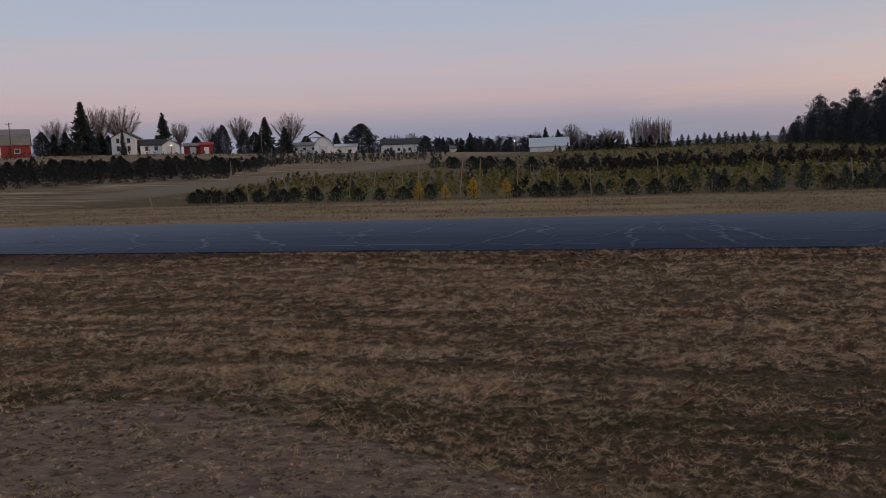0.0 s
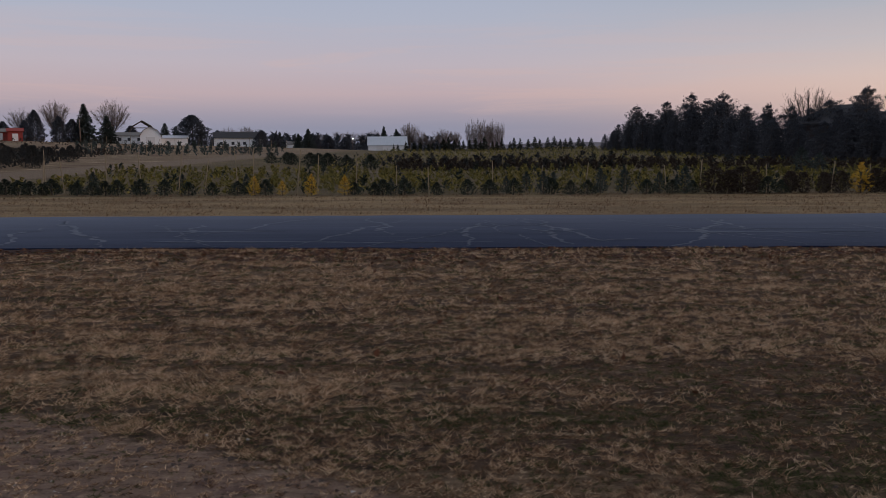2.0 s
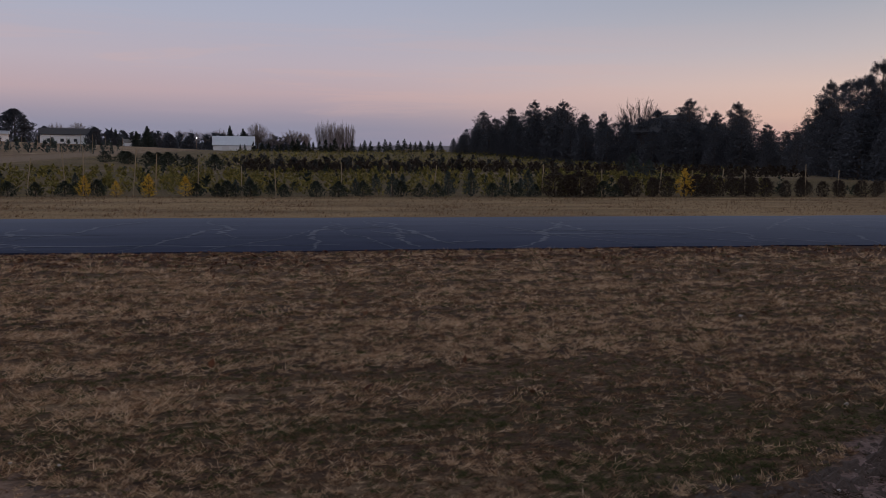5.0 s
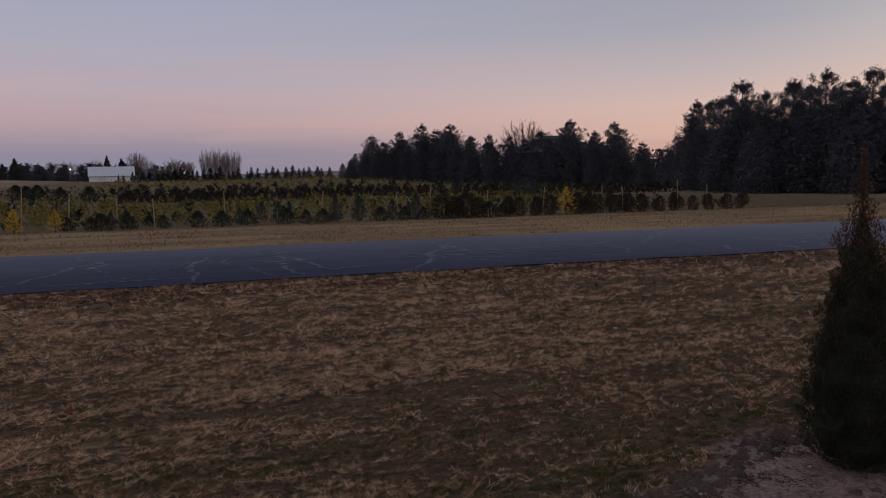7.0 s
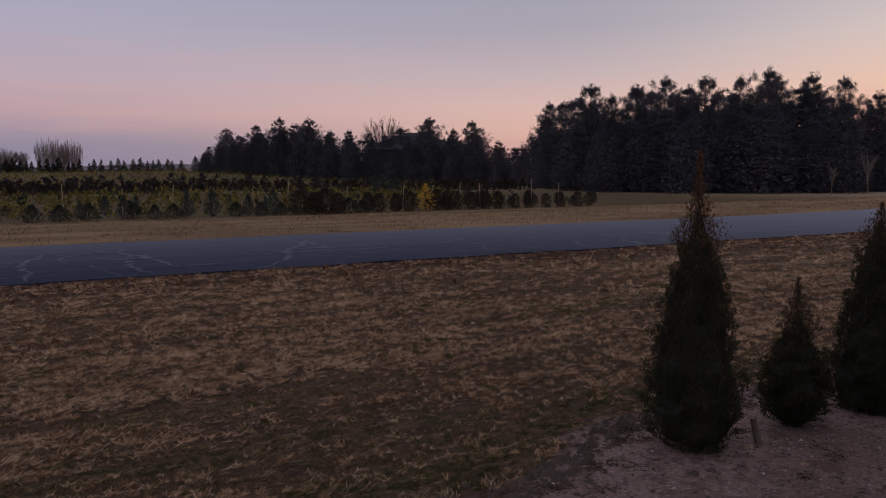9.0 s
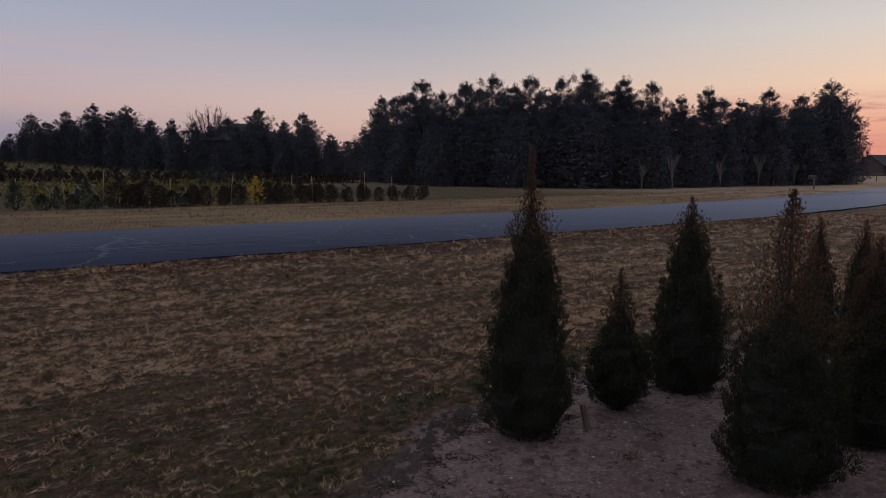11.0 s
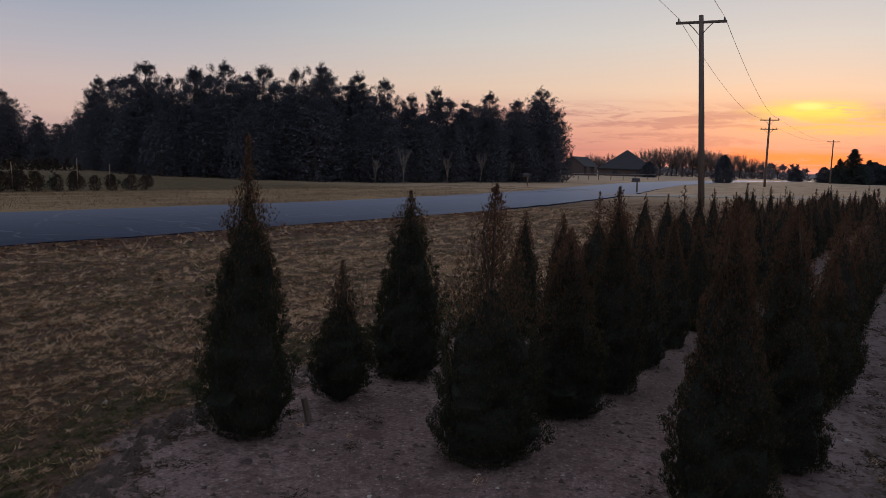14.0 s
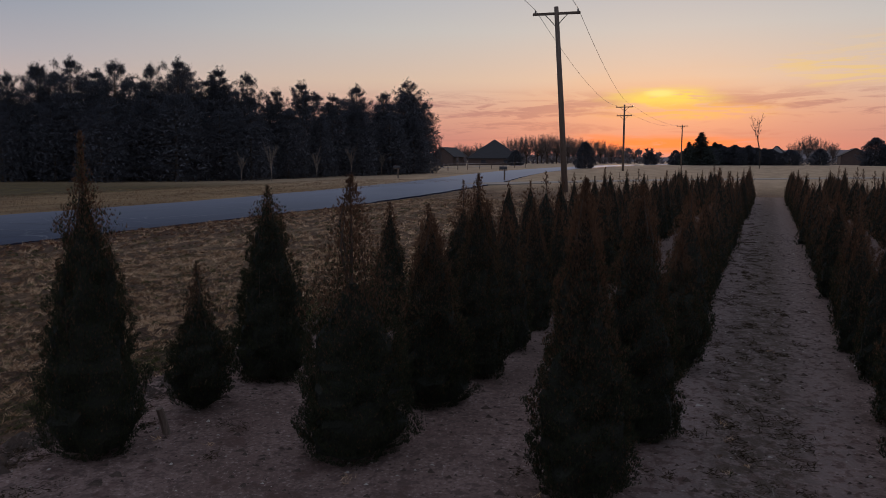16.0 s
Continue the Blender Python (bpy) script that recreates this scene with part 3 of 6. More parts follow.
def tube(points, radii, sides=5):
    """A tapered tube along points: corners and triangles."""
    points = np.asarray(points, float)
    ahead = unit(np.gradient(points, axis=0))
    ref = np.where(np.abs(ahead[:, 2:3]) > 0.9, [[1.0, 0, 0]], [[0, 0, 1.0]])
    a = unit(np.cross(ahead, ref))
    b = np.cross(ahead, a)
    ang = np.arange(sides) * 2 * np.pi / sides
    ring = points[:, None] + (a[:, None] * np.cos(ang)[None, :, None] + b[:, None] * np.sin(ang)[None, :, None]) * np.asarray(radii)[:, None, None]
    v = ring.reshape(-1, 3)
    f = []
    for i in range(len(points) - 1):
        for j in range(sides):
            p, q = i * sides + j, i * sides + (j + 1) % sides
            f += [(p, q, q + sides), (p, q + sides, p + sides)]
    for j in range(1, sides - 1):
        f += [(0, j + 1, j), ((len(points) - 1) * sides, (len(points) - 1) * sides + j, (len(points) - 1) * sides + j + 1)]
    return v, np.array(f)


def lump(ang, h, seed):
    """Uneven swelling round a crown."""
    return 1 + 0.10 * np.sin(3 * ang + 5 * h + seed) + 0.08 * np.sin(5 * ang - 11 * h + 2.3 * seed) + 0.07 * np.sin(2 * ang + 19 * h + 0.7 * seed) + 0.05 * np.sin(7 * ang + 27 * h + seed) + 0.06 * np.sin(4 * ang - 38 * h + 1.3 * seed)


def plumes(ang, h, seed):
    """Upturned branch ends round a crown: each swells outwards as it climbs and then breaks off."""
    sector = np.floor((np.asarray(ang) % (2 * np.pi)) / (2 * np.pi) * 13)
    phase = np.sin(sector * 12.9898 + seed * 7.13) * 43758.5453
    step_ = 7.5 + 2.5 * np.sin(sector * 4.7 + seed)
    return 0.86 + 0.24 * ((h * step_ + phase) % 1.0)


def add_box(bm, centre, size, turn=0.0):
    m = pose(*centre, 0, 0, turn) @ Matrix.Diagonal((*size, 1))
    return bmesh.ops.create_cube(bm, size=1, matrix=m)["verts"]


def box(centre, size, bevel=0.0):
    bm = bmesh.new()
    add_box(bm, centre, size)
    if bevel:
        bmesh.ops.bevel(bm, geom=bm.edges[:], offset=bevel, segments=2, affect="EDGES")
    return bm


def cylinder(centre, radius, depth, sides=12, top=None):
    bm = bmesh.new()
    bmesh.ops.create_cone(bm, cap_ends=True, segments=sides, radius1=radius, radius2=radius if top is None else top, depth=depth, matrix=pose(*centre))
    return bm


# ---- ground, road, drives ----
def build_ground():
    az = np.radians(np.concatenate([np.arange(-180, -40, 5.0), np.arange(-40, 125, 0.75), np.arange(125, 180, 5.0)]))
    rad = np.concatenate([[0.4, 0.9, 1.4, 1.8], np.arange(2.2, 14.0, 0.12), np.arange(14.0, 30.0, 0.5), np.geomspace(30, 260, 60), np.geomspace(280, 4500, 16)])
    a, r = np.meshgrid(az, rad)
    x, y = r * np.sin(a), r * np.cos(a)
    z = ground_z(x, y)
    s, n = x * UX + y * UY, x * NX + y * NY
    rough = np.zeros_like(x)
    rough[rad < 32] = bumps(s[rad < 32], n[rad < 32])
    inroad = np.clip(1 - np.maximum(np.abs(n - 17.5) - 3.15, 0) / 0.4, 0, 1)
    z = z + rough - 0.05 * inroad * (r < 120)
    verts = np.concatenate([[[0, 0, 0]], np.stack([x, y, z], -1).reshape(-1, 3)])
    cols, rows, quads = len(az), len(rad), []
    i, j = np.meshgrid(np.arange(rows - 1), np.arange(cols), indexing="ij")
    p, q = 1 + i * cols + j, 1 + i * cols + (j + 1) % cols
    quads = np.stack([p, p + cols, q + cols, q], -1).reshape(-1, 4)[:, ::-1]
    tris = np.concatenate([quads[:, [0, 1, 2]], quads[:, [0, 2, 3]], np.stack([np.zeros(cols, int), 1 + (np.arange(cols) + 1) % cols, 1 + np.arange(cols)], -1)])
    me = np_mesh("ground", verts, tris, smooth=True)
    me.materials.append(GROUND)
    return tagged(new("ground", me), "rolling ground of dry winter lawn, sandy nursery bed and fields", "ground", kind="structure")


build_ground()


def smooth_line(keys, step):
    """Points along keys of s and n, drawn smooth."""
    k = np.array(keys, float)
    t = np.concatenate([[0], np.cumsum(np.hypot(*np.diff(k, axis=0).T))])
    tt = np.arange(0, t[-1] + step, step).clip(0, t[-1])
    out = np.stack([np.interp(tt, t, k[:, 0]), np.interp(tt, t, k[:, 1])], -1)
    for _ in range(12):
        out[1:-1] = 0.25 * out[:-2] + 0.5 * out[1:-1] + 0.25 * out[2:]
    return out


def strip_mesh(name, centre, width, lift, camber=0.0, across=6, wobble=0.0):
    """A laid surface along a line in s and n, with a thickness at its edges."""
    rng = np.random.default_rng(5)
    way = unit(np.gradient(centre, axis=0))
    side = np.stack([-way[:, 1], way[:, 0]], -1)
    rows = []
    for k, u in enumerate(np.linspace(-1, 1, across + 1)):
        p = centre + side * (u * width / 2)
        if k in (0, across):
            p = p + side * rng.normal(0, wobble, len(p))[:, None]
        x, y = sn(p[:, 0], p[:, 1])
        z = ground_z(x, y) + lift + camber * (1 - u * u)
        rows.append(np.stack([x, y, z], -1))
    rows.insert(0, rows[0] - [0, 0, 0.12])
    rows.append(rows[-1] - [0, 0, 0.12])
    v = np.stack(rows, 1)
    c = v.shape[1]
    i, j = np.meshgrid(np.arange(len(centre) - 1), np.arange(c - 1), indexing="ij")
    p = i * c + j
    return np_mesh(name, v.reshape(-1, 3), np.stack([p, p + c, p + c + 1, p + 1], -1).reshape(-1, 4)), v


ROAD_LINE = smooth_line([(-140, 17.5), (26, 17.5), (42, 19.2), (54, 20.6), (75, 24.3), (100, 28.2), (140, 31.0), (200, 29.5), (300, 18), (420, 0)], 1.0)
road_mesh, _ = strip_mesh("road", ROAD_LINE, 7.28, 0.016, 0.008, 6, 0.05)
road_mesh.materials.append(ASPHALT)
road = tagged(new("road", road_mesh), "dark asphalt country road with pale sealed cracks", "road", kind="structure")

DRIVE_LINE = smooth_line([(52, 18.2), (55.5, 16.2), (62, 11.5), (69, 5.5), (81.5, -8.7), (110, -44)], 1.0)
drive_mesh, _ = strip_mesh("driveway", DRIVE_LINE, 3.3, 0.03, 0.01, 2, 0.05)
drive_mesh.materials.append(GRAVEL)
tagged(new("driveway", drive_mesh), "pale gravel driveway branching off the road", "driveway", kind="structure")


def road_cracks():
    """Pale filled cracks: jagged runs across the road, some along it, some with a branch."""
    rng = np.random.default_rng(21)

    def seal(ss, nn, wide):
        count = len(ss)
        nn = np.clip(nn, 13.95, 21.05)
        line = np.stack([ss, nn], -1)
        way = unit(np.gradient(line, axis=0))
        side = np.stack([-way[:, 1], way[:, 0]], -1)
        w2 = (wide * rng.uniform(0.3, 1.5, count) * np.sin(np.linspace(0.3, np.pi - 0.3, count)))[:, None] / 2
        rows = []
        for e in (-1, 1):
            p = line + e * side * w2
            x, y = sn(p[:, 0], p[:, 1])
            u = (p[:, 1] - 17.5) / 3.64
            rows.append(np.stack([x, y, ground_z(x, y) + 0.016 + 0.008 * (1 - u * u) + 0.005], -1))
        i = np.arange(count - 1)
        me = np_mesh("crack_seal", np.concatenate(rows), np.stack([i, i + 1, i + 1 + count, i + count], -1)[:, ::-1])
        part("crack_seal", me, CRACK, road)

    for s0 in np.arange(-34, 46, 0.8):
        s0 = float(s0 + rng.normal(0, 0.5))
        if rng.random() < 0.22:
            count = 26
            ss = s0 + np.linspace(0, rng.uniform(1.5, 5.0), count)
            seal(ss, rng.uniform(14.3, 20.7) + np.cumsum(rng.normal(0, 0.012, count)), rng.uniform(0.08, 0.14))
            continue
        n0 = rng.choice([13.95, 14.0, rng.uniform(14.2, 18.5)])
        n1 = min(21.05, n0 + rng.uniform(1.2, 6.0))
        count = max(9, int((n1 - n0) / 0.13))
        nn = np.linspace(n0, n1, count)
        ss = s0 + rng.normal(0, 0.45) * (nn - n0) + np.cumsum(rng.normal(0, 0.075, count))
        wide = rng.uniform(0.05, 0.13)
        seal(ss, nn, wide)
        if rng.random() < 0.5:
            k = int(rng.integers(2, count - 3))
            m = int(rng.integers(7, 16))
            seal(ss[k] + np.linspace(0, 1, m) * rng.choice([-1, 1]) * rng.uniform(0.5, 1.6) + np.cumsum(rng.normal(0, 0.03, m)), nn[k] + np.linspace(0, 1, m) * rng.uniform(0.1, 1.2) + rng.normal(0, 0.03, m), wide * 0.8)


road_cracks()


# ---- conifers of the nursery bed ----
def profile_at(profile, h):
    return np.interp(h, [p[0] for p in profile], [p[1] for p in profile])


def arborvitae(name, height, profile, sprays, seed, brown=0.18, sparse_from=0.75, fine=1.0, light=False):
    """An upright cedar: a stem, an inner body darkened as shade and many upturned flat sprays. profile: share of height
    and radius.
    """
    rng = np.random.default_rng(seed)
    root = thing(name)
    stem = [(0.01 * math.sin(seed), 0, -0.04), (0, 0.01, height * 0.4), (0.012 * math.cos(seed), 0, height * 0.97)]
    part("trunk", np_mesh("trunk", *tube(stem, [0.030, 0.018, 0.003], 6)), BARK, root, "thin brown stem")
    for _ in range(6 if fine < 1 else 0):
        a, h0 = rng.uniform(0, 6.28), rng.uniform(0.25, 0.7) * height
        r = profile_at(profile, h0 / height) * 0.6
        top = h0 + rng.uniform(0.12, 0.3) * height
        rt = max(profile_at(profile, min(top / height, 1.0)) * 0.8, 0.01)
        part("branch", np_mesh("branch", *tube([(0.3 * r * math.cos(a), 0.3 * r * math.sin(a), h0), (r * math.cos(a), r * math.sin(a), (h0 + top) / 2), (rt * math.cos(a), rt * math.sin(a), top)], [0.008, 0.006, 0.002], 4)), BARK, root)
    # inner body: closed, its dark colour standing in for shade behind the sprays
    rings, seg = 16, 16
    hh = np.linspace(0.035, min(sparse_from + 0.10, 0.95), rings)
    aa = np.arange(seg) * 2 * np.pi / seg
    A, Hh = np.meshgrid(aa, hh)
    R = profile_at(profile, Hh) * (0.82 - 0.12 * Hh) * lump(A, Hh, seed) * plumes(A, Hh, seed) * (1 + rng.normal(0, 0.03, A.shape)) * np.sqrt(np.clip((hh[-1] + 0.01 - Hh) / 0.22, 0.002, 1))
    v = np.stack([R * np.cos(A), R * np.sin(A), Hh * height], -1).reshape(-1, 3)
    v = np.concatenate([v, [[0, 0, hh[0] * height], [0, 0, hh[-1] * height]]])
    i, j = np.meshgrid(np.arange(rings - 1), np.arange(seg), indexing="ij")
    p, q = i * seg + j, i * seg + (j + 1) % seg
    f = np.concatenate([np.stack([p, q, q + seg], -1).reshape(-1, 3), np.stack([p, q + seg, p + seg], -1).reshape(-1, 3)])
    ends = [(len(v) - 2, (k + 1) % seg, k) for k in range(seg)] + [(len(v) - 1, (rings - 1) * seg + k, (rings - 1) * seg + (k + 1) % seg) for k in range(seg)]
    part("inner_growth", np_mesh("inner_growth", v, np.concatenate([f, ends])), SHADE_CORE, root)
    # sprays
    h = rng.random(sprays * 4)
    keep = rng.random(sprays * 4) < (profile_at(profile, h) / max(p[1] for p in profile) * 0.95 + 0.05) * np.where(h > sparse_from, np.where(h > sparse_from + 0.1, 0.55, 0.7), 1.0)
    h = h[keep][:sprays]
    h = h * 0.985 + 0.012
    count = len(h)
    a = rng.uniform(0, 2 * np.pi, count)
    r = profile_at(profile, h) * lump(a, h, seed) * np.where(h > sparse_from, 1.0, plumes(a, h, seed)) * (0.88 + 0.13 * rng.random(count) ** 1.2) + rng.normal(0, 0.006, count)
    plume = rng.uniform(-0.030, 0.028, (40, 14))
    cell = plume[(h * 26).astype(int) % 40, ((a + h * 9) / 2 / np.pi * 14).astype(int) % 14]
    r = r + cell * np.where(h > sparse_from, 0.35, 1.0) * np.minimum(1.0, r / 0.12)
    r = r * np.where(h > sparse_from, rng.uniform(0.3, 1.9, count), 1.0)
    out = np.stack([np.cos(a), np.sin(a), 0 * a], -1)
    base = out * r[:, None] + np.stack([0 * h, 0 * h, h * height], -1)
    way = unit(out * rng.uniform(-0.05, 0.4, count)[:, None] + [0, 0, 1.0] + rng.normal(0, 0.25, (count, 3)))
    length = rng.uniform(0.016, 0.040, count) * fine * np.where(h > sparse_from, 1.2, 1.0)
    vv, ff = blades(base - way * (length * 0.4)[:, None], way, length, length * rng.uniform(0.13, 0.21, count), rng, 3, 0.5, True)
    bronze = rng.random(count) < brown * (0.10 + 2.2 * h ** 1.7 + (h > sparse_from) * 0.9)
    part("foliage", np_mesh("foliage", vv, ff, np.repeat(bronze.astype(int), len(ff) // count)), [CEDAR, CEDAR_BROWN], root, "dark green scale foliage with bronzed tips")
    return root


FULL = [(0, 0.17), (0.05, 0.26), (0.13, 0.3), (0.28, 0.275), (0.44, 0.22), (0.56, 0.175), (0.66, 0.13), (0.76, 0.095), (0.86, 0.06), (0.93, 0.035), (1, 0.005)]
TALL_SPIKE = [(0, 0.155), (0.05, 0.247), (0.12, 0.309), (0.2, 0.32), (0.3, 0.294), (0.38, 0.263), (0.46, 0.227), (0.52, 0.201), (0.6, 0.17), (0.67, 0.134), (0.74, 0.108), (0.79, 0.062), (0.85, 0.031), (1, 0.005)]
SMALL = [(0, 0.032), (0.06, 0.126), (0.14, 0.211), (0.28, 0.247), (0.43, 0.211), (0.52, 0.153), (0.6, 0.105), (0.7, 0.084), (0.8, 0.058), (0.9, 0.021), (1, 0.004)]
PEAR = [(0, 0.2), (0.05, 0.26), (0.12, 0.295), (0.24, 0.3), (0.42, 0.25), (0.6, 0.19), (0.72, 0.145), (0.84, 0.1), (0.9, 0.06), (0.95, 0.03), (1, 0.005)]
OPEN_TOP = [(0, 0.215), (0.05, 0.323), (0.12, 0.349), (0.27, 0.344), (0.39, 0.301), (0.49, 0.258), (0.57, 0.199), (0.66, 0.151), (0.78, 0.097), (0.9, 0.054), (1, 0.005)]
BROAD = [(0, 0.2), (0.05, 0.27), (0.17, 0.305), (0.34, 0.28), (0.5, 0.23), (0.62, 0.18), (0.74, 0.13), (0.84, 0.085), (0.92, 0.045), (1, 0.005)]

CEDAR_GROUP = "rows of young cedars in the nursery bed"
CEDAR_LABEL = "young upright cedar, dark green with bronzed tips, in bare soil"


def place_cedar(ob, s, n, turn=0.0, label=CEDAR_LABEL, slim=0.9):
    x, y = sn(s, n)
    ob.matrix_basis = pose(x, y, -0.01, 0, 0, turn) @ Matrix.Diagonal((slim, slim, 1, 1))
    return tagged(ob, label, "conifer", CEDAR_GROUP)


place_cedar(arborvitae("cedar", 1.86, TALL_SPIKE, 32200, 1, 0.28, 0.70, 0.66), 3.81, 3.59, 0, "tall young cedar with a thin bronzed leader, in bare soil", 0.88)
place_cedar(arborvitae("cedar", 1.03, SMALL, 15500, 2, 0.25, 0.66, 0.66), 4.71, 3.57, 0, "small young cedar with a short bare stem, in sandy soil")
place_cedar(arborvitae("cedar", 1.51, PEAR, 28800, 3, 0.20, 0.82, 0.66), 5.53, 3.55, 0, "full dark green young cedar at the bed's edge", 0.98)
place_cedar(arborvitae("cedar", 1.62, OPEN_TOP, 33900, 4, 0.33, 0.52, 0.66), 4.38, 2.22, 0, "broad young cedar with a thin open top")
place_cedar(arborvitae("cedar", 1.32, BROAD, 32200, 5, 0.53, 0.84, 0.66), 5.43, 2.16, 0, "broad young cedar with strongly bronzed upper sprays")
place_cedar(arborvitae("cedar", 1.60, FULL, 27100, 9, 0.53, 0.80, 0.66), 6.21, 2.09, 0, "narrow young cedar with a bronzed tip")
place_cedar(arborvitae("cedar", 1.62, FULL, 32200, 6, 0.56, 0.80, 0.66), 4.36, 0.90, 0, "full young cedar with bronzed upper half")
place_cedar(arborvitae("cedar", 1.56, BROAD, 30500, 7, 0.50, 0.84, 0.66), 5.28, 0.74)
place_cedar(arborvitae("cedar", 1.12, [(h, r * 1.15) for h, r in SMALL], 20300, 8, 0.44, 0.75, 0.66), 6.97, 0.63, 0, "short young cedar with a bronzed top")

MODELS = [
    arborvitae("cedar", 1.62, BROAD, 7000, 11, 0.68, 0.82, 1.15),
    arborvitae("cedar", 1.70, FULL, 7000, 12, 0.60, 0.78, 1.15),
    arborvitae("cedar", 1.50, PEAR, 7000, 13, 0.75, 0.80, 1.15),
    arborvitae("cedar", 1.78, OPEN_TOP, 7000, 14, 0.83, 0.64, 1.15),
    arborvitae("cedar", 1.66, [(h, r * 0.9) for h, r in BROAD], 7000, 15, 0.83, 0.86, 1.15),
    arborvitae("cedar", 1.56, [(h, r * 1.05) for h, r in FULL], 7000, 16, 0.52, 0.82, 1.15),
]


FAR_MODELS = [arborvitae("cedar", h_, p_, 2000, 20 + k_, b_ * 2.0, f_, 1.6) for k_, (h_, p_, b_, f_) in enumerate(((1.62, BROAD, 0.55, 0.82), (1.70, FULL, 0.5, 0.78), (1.50, PEAR, 0.6, 0.80), (1.75, OPEN_TOP, 0.65, 0.64)))]


def fill_rows():
    rng = np.random.default_rng(33)
    used = set()
    for ob in MODELS + FAR_MODELS:
        tagged(ob, CEDAR_LABEL, "conifer", CEDAR_GROUP)
    rows = [(3.60, 7.6, 38.5), (2.18, 7.1, 38.5), (0.80, 8.3, 38.5), (-0.80, 4.0, 38.0), (-2.25, 4.6, 38.0)]
    for n0, s0, s1 in rows:
        s = s0
        while s < s1:
            ob = MODELS[int(rng.integers(len(MODELS)))] if s < 11.5 else FAR_MODELS[int(rng.integers(len(FAR_MODELS)))]
            grow = rng.uniform(0.68, 0.94) * (1.0 - 0.05 * (s > 20))
            n = n0 - 0.026 * (s - 4.4) + rng.normal(0, 0.03)
            x, y = sn(s, n)
            m = pose(x, y, -0.01, rng.normal(0, 1.2), rng.normal(0, 1.2), rng.uniform(0, 360)) @ Matrix.Diagonal((grow * rng.uniform(0.82, 0.98), grow * rng.uniform(0.82, 0.98), grow, 1))
            if ob.name in used:
                keep = ob.matrix_basis.copy()
                ob.matrix_basis = Matrix.Identity(4)
                copy_thing(ob, m)
                ob.matrix_basis = keep
            else:
                used.add(ob.name)
                ob.matrix_basis = m
            s += rng.uniform(0.92, 1.12)


fill_rows()


# ---- larger trees ----
def pine(name, height, spread, seed, whorls=17, open_from=0.62, top_round=0.75, pointed=0.0):
    """A pine: tapered trunk, whorls of limbs that carry flat plates of needle tufts, closed below and open above."""
    rng = np.random.default_rng(seed)
    root = thing(name)
    lean = rng.normal(0, 0.012, 2) * height
    part("trunk", np_mesh("trunk", *tube([(0, 0, -0.3), (lean[0] * 0.4, lean[1] * 0.4, height * 0.5), (lean[0], lean[1], height * 0.97)], [0.016 * height, 0.011 * height, 0.002 * height], 7)), BARK, root, "dark rough trunk")

    def wide_at(u):
        full = np.where(u < 0.25, 0.92 + 0.32 * u, 1 - np.clip((u - 0.25) / 0.75, 0, 1) ** (2.0 * top_round) * 0.78)
        return spread * ((1 - pointed) * full + pointed * np.clip(1.12 - u, 0.08, 1))

    wood, at_, way_, size_ = [], [], [], []
    for k in range(whorls):
        u = 0.03 + 0.95 * ((k + rng.uniform(0.2, 0.8)) / whorls)
        count = int(rng.integers(5, 8)) if u < 0.8 else int(rng.integers(4, 6))
        turn = rng.uniform(0, 6.28)
        for j in range(count):
            a = turn + 6.28 * j / count + rng.normal(0, 0.25)
            reach = float(wide_at(u) * lump(a, u, seed) ** 1.2) * (rng.uniform(0.62, 1.12) if u < open_from else rng.uniform(0.55, 1.05) * min(1.0, max(0.48, (1.12 - u) / 0.26)))
            rise = rng.uniform(-0.08, 0.18) + 1.0 * max(u - 0.5, 0) * rng.uniform(0.8, 1.4)
            out = np.array([math.cos(a), math.sin(a), 0.0])
            across = np.array([-out[1], out[0], 0.0])
            p0 = np.array([lean[0] * u, lean[1] * u, u * height * 0.95])
            p1 = p0 + out * reach * 0.55 + [0, 0, reach * 0.35 * rise]
            p2 = p0 + out * reach + [0, 0, reach * (rise + 0.10)]
            wood.append(tube([p0, p1, p2], [0.0035 * height * (1.2 - u) + 0.010, 0.014, 0.005], 3))
            for _ in range(9 if u < open_from else 15):
                t = rng.uniform(0.30, 1.0) ** 0.7
                fan = reach * 0.30 * (1.25 - t)
                q = p0 + (p2 - p0) * t + across * rng.normal(0, fan) + [0, 0, rng.normal(0.02, 0.035 if u < open_from else 0.09) * reach]
                at_.append(q)
                way_.append(out * 0.5 + [0, 0, 0.75])
                size_.append(1.0 + 0.15 * max(0.0, 1 - u / open_from))
            if u > open_from:
                e = p0 + (p2 - p0) * 0.8
                wood.append(tube([p0 + (p2 - p0) * 0.5, e + across * rng.normal(0, 0.2) * reach, e + across * rng.normal(0, 0.3) * reach + [0, 0, 0.12 * reach]], [0.012, 0.009, 0.005], 3))
    for _ in range(14):
        at_.append(np.array([lean[0], lean[1], height * rng.uniform(0.93, 1.0)]) + rng.normal(0, 0.012, 3) * height)
        way_.append(np.array([0.0, 0.0, 1.0]))
        size_.append(0.9)
    part("limb", np_mesh("limb", *joined(wood)), BARK, root)
    tri = 11
    c, d, z = np.repeat(np.array(at_), tri, 0), np.repeat(np.array(way_), tri, 0), np.repeat(np.array(size_), tri)
    way = unit(unit(d) * 0.7 + rng.normal(0, 0.62, c.shape))
    length = rng.uniform(0.014, 0.027, len(c)) * height * z
    c = c + rng.normal(0, 0.011 * height, c.shape) * z[:, None]
    v, f = blades(c - way * (length * 0.3)[:, None], way, length, length * rng.uniform(0.15, 0.28, len(c)), rng, 1)
    part("crown", np_mesh("crown", v, f), PINE, root, "dark needled crown")
    # the shaded heart of the crown
    m = 2600
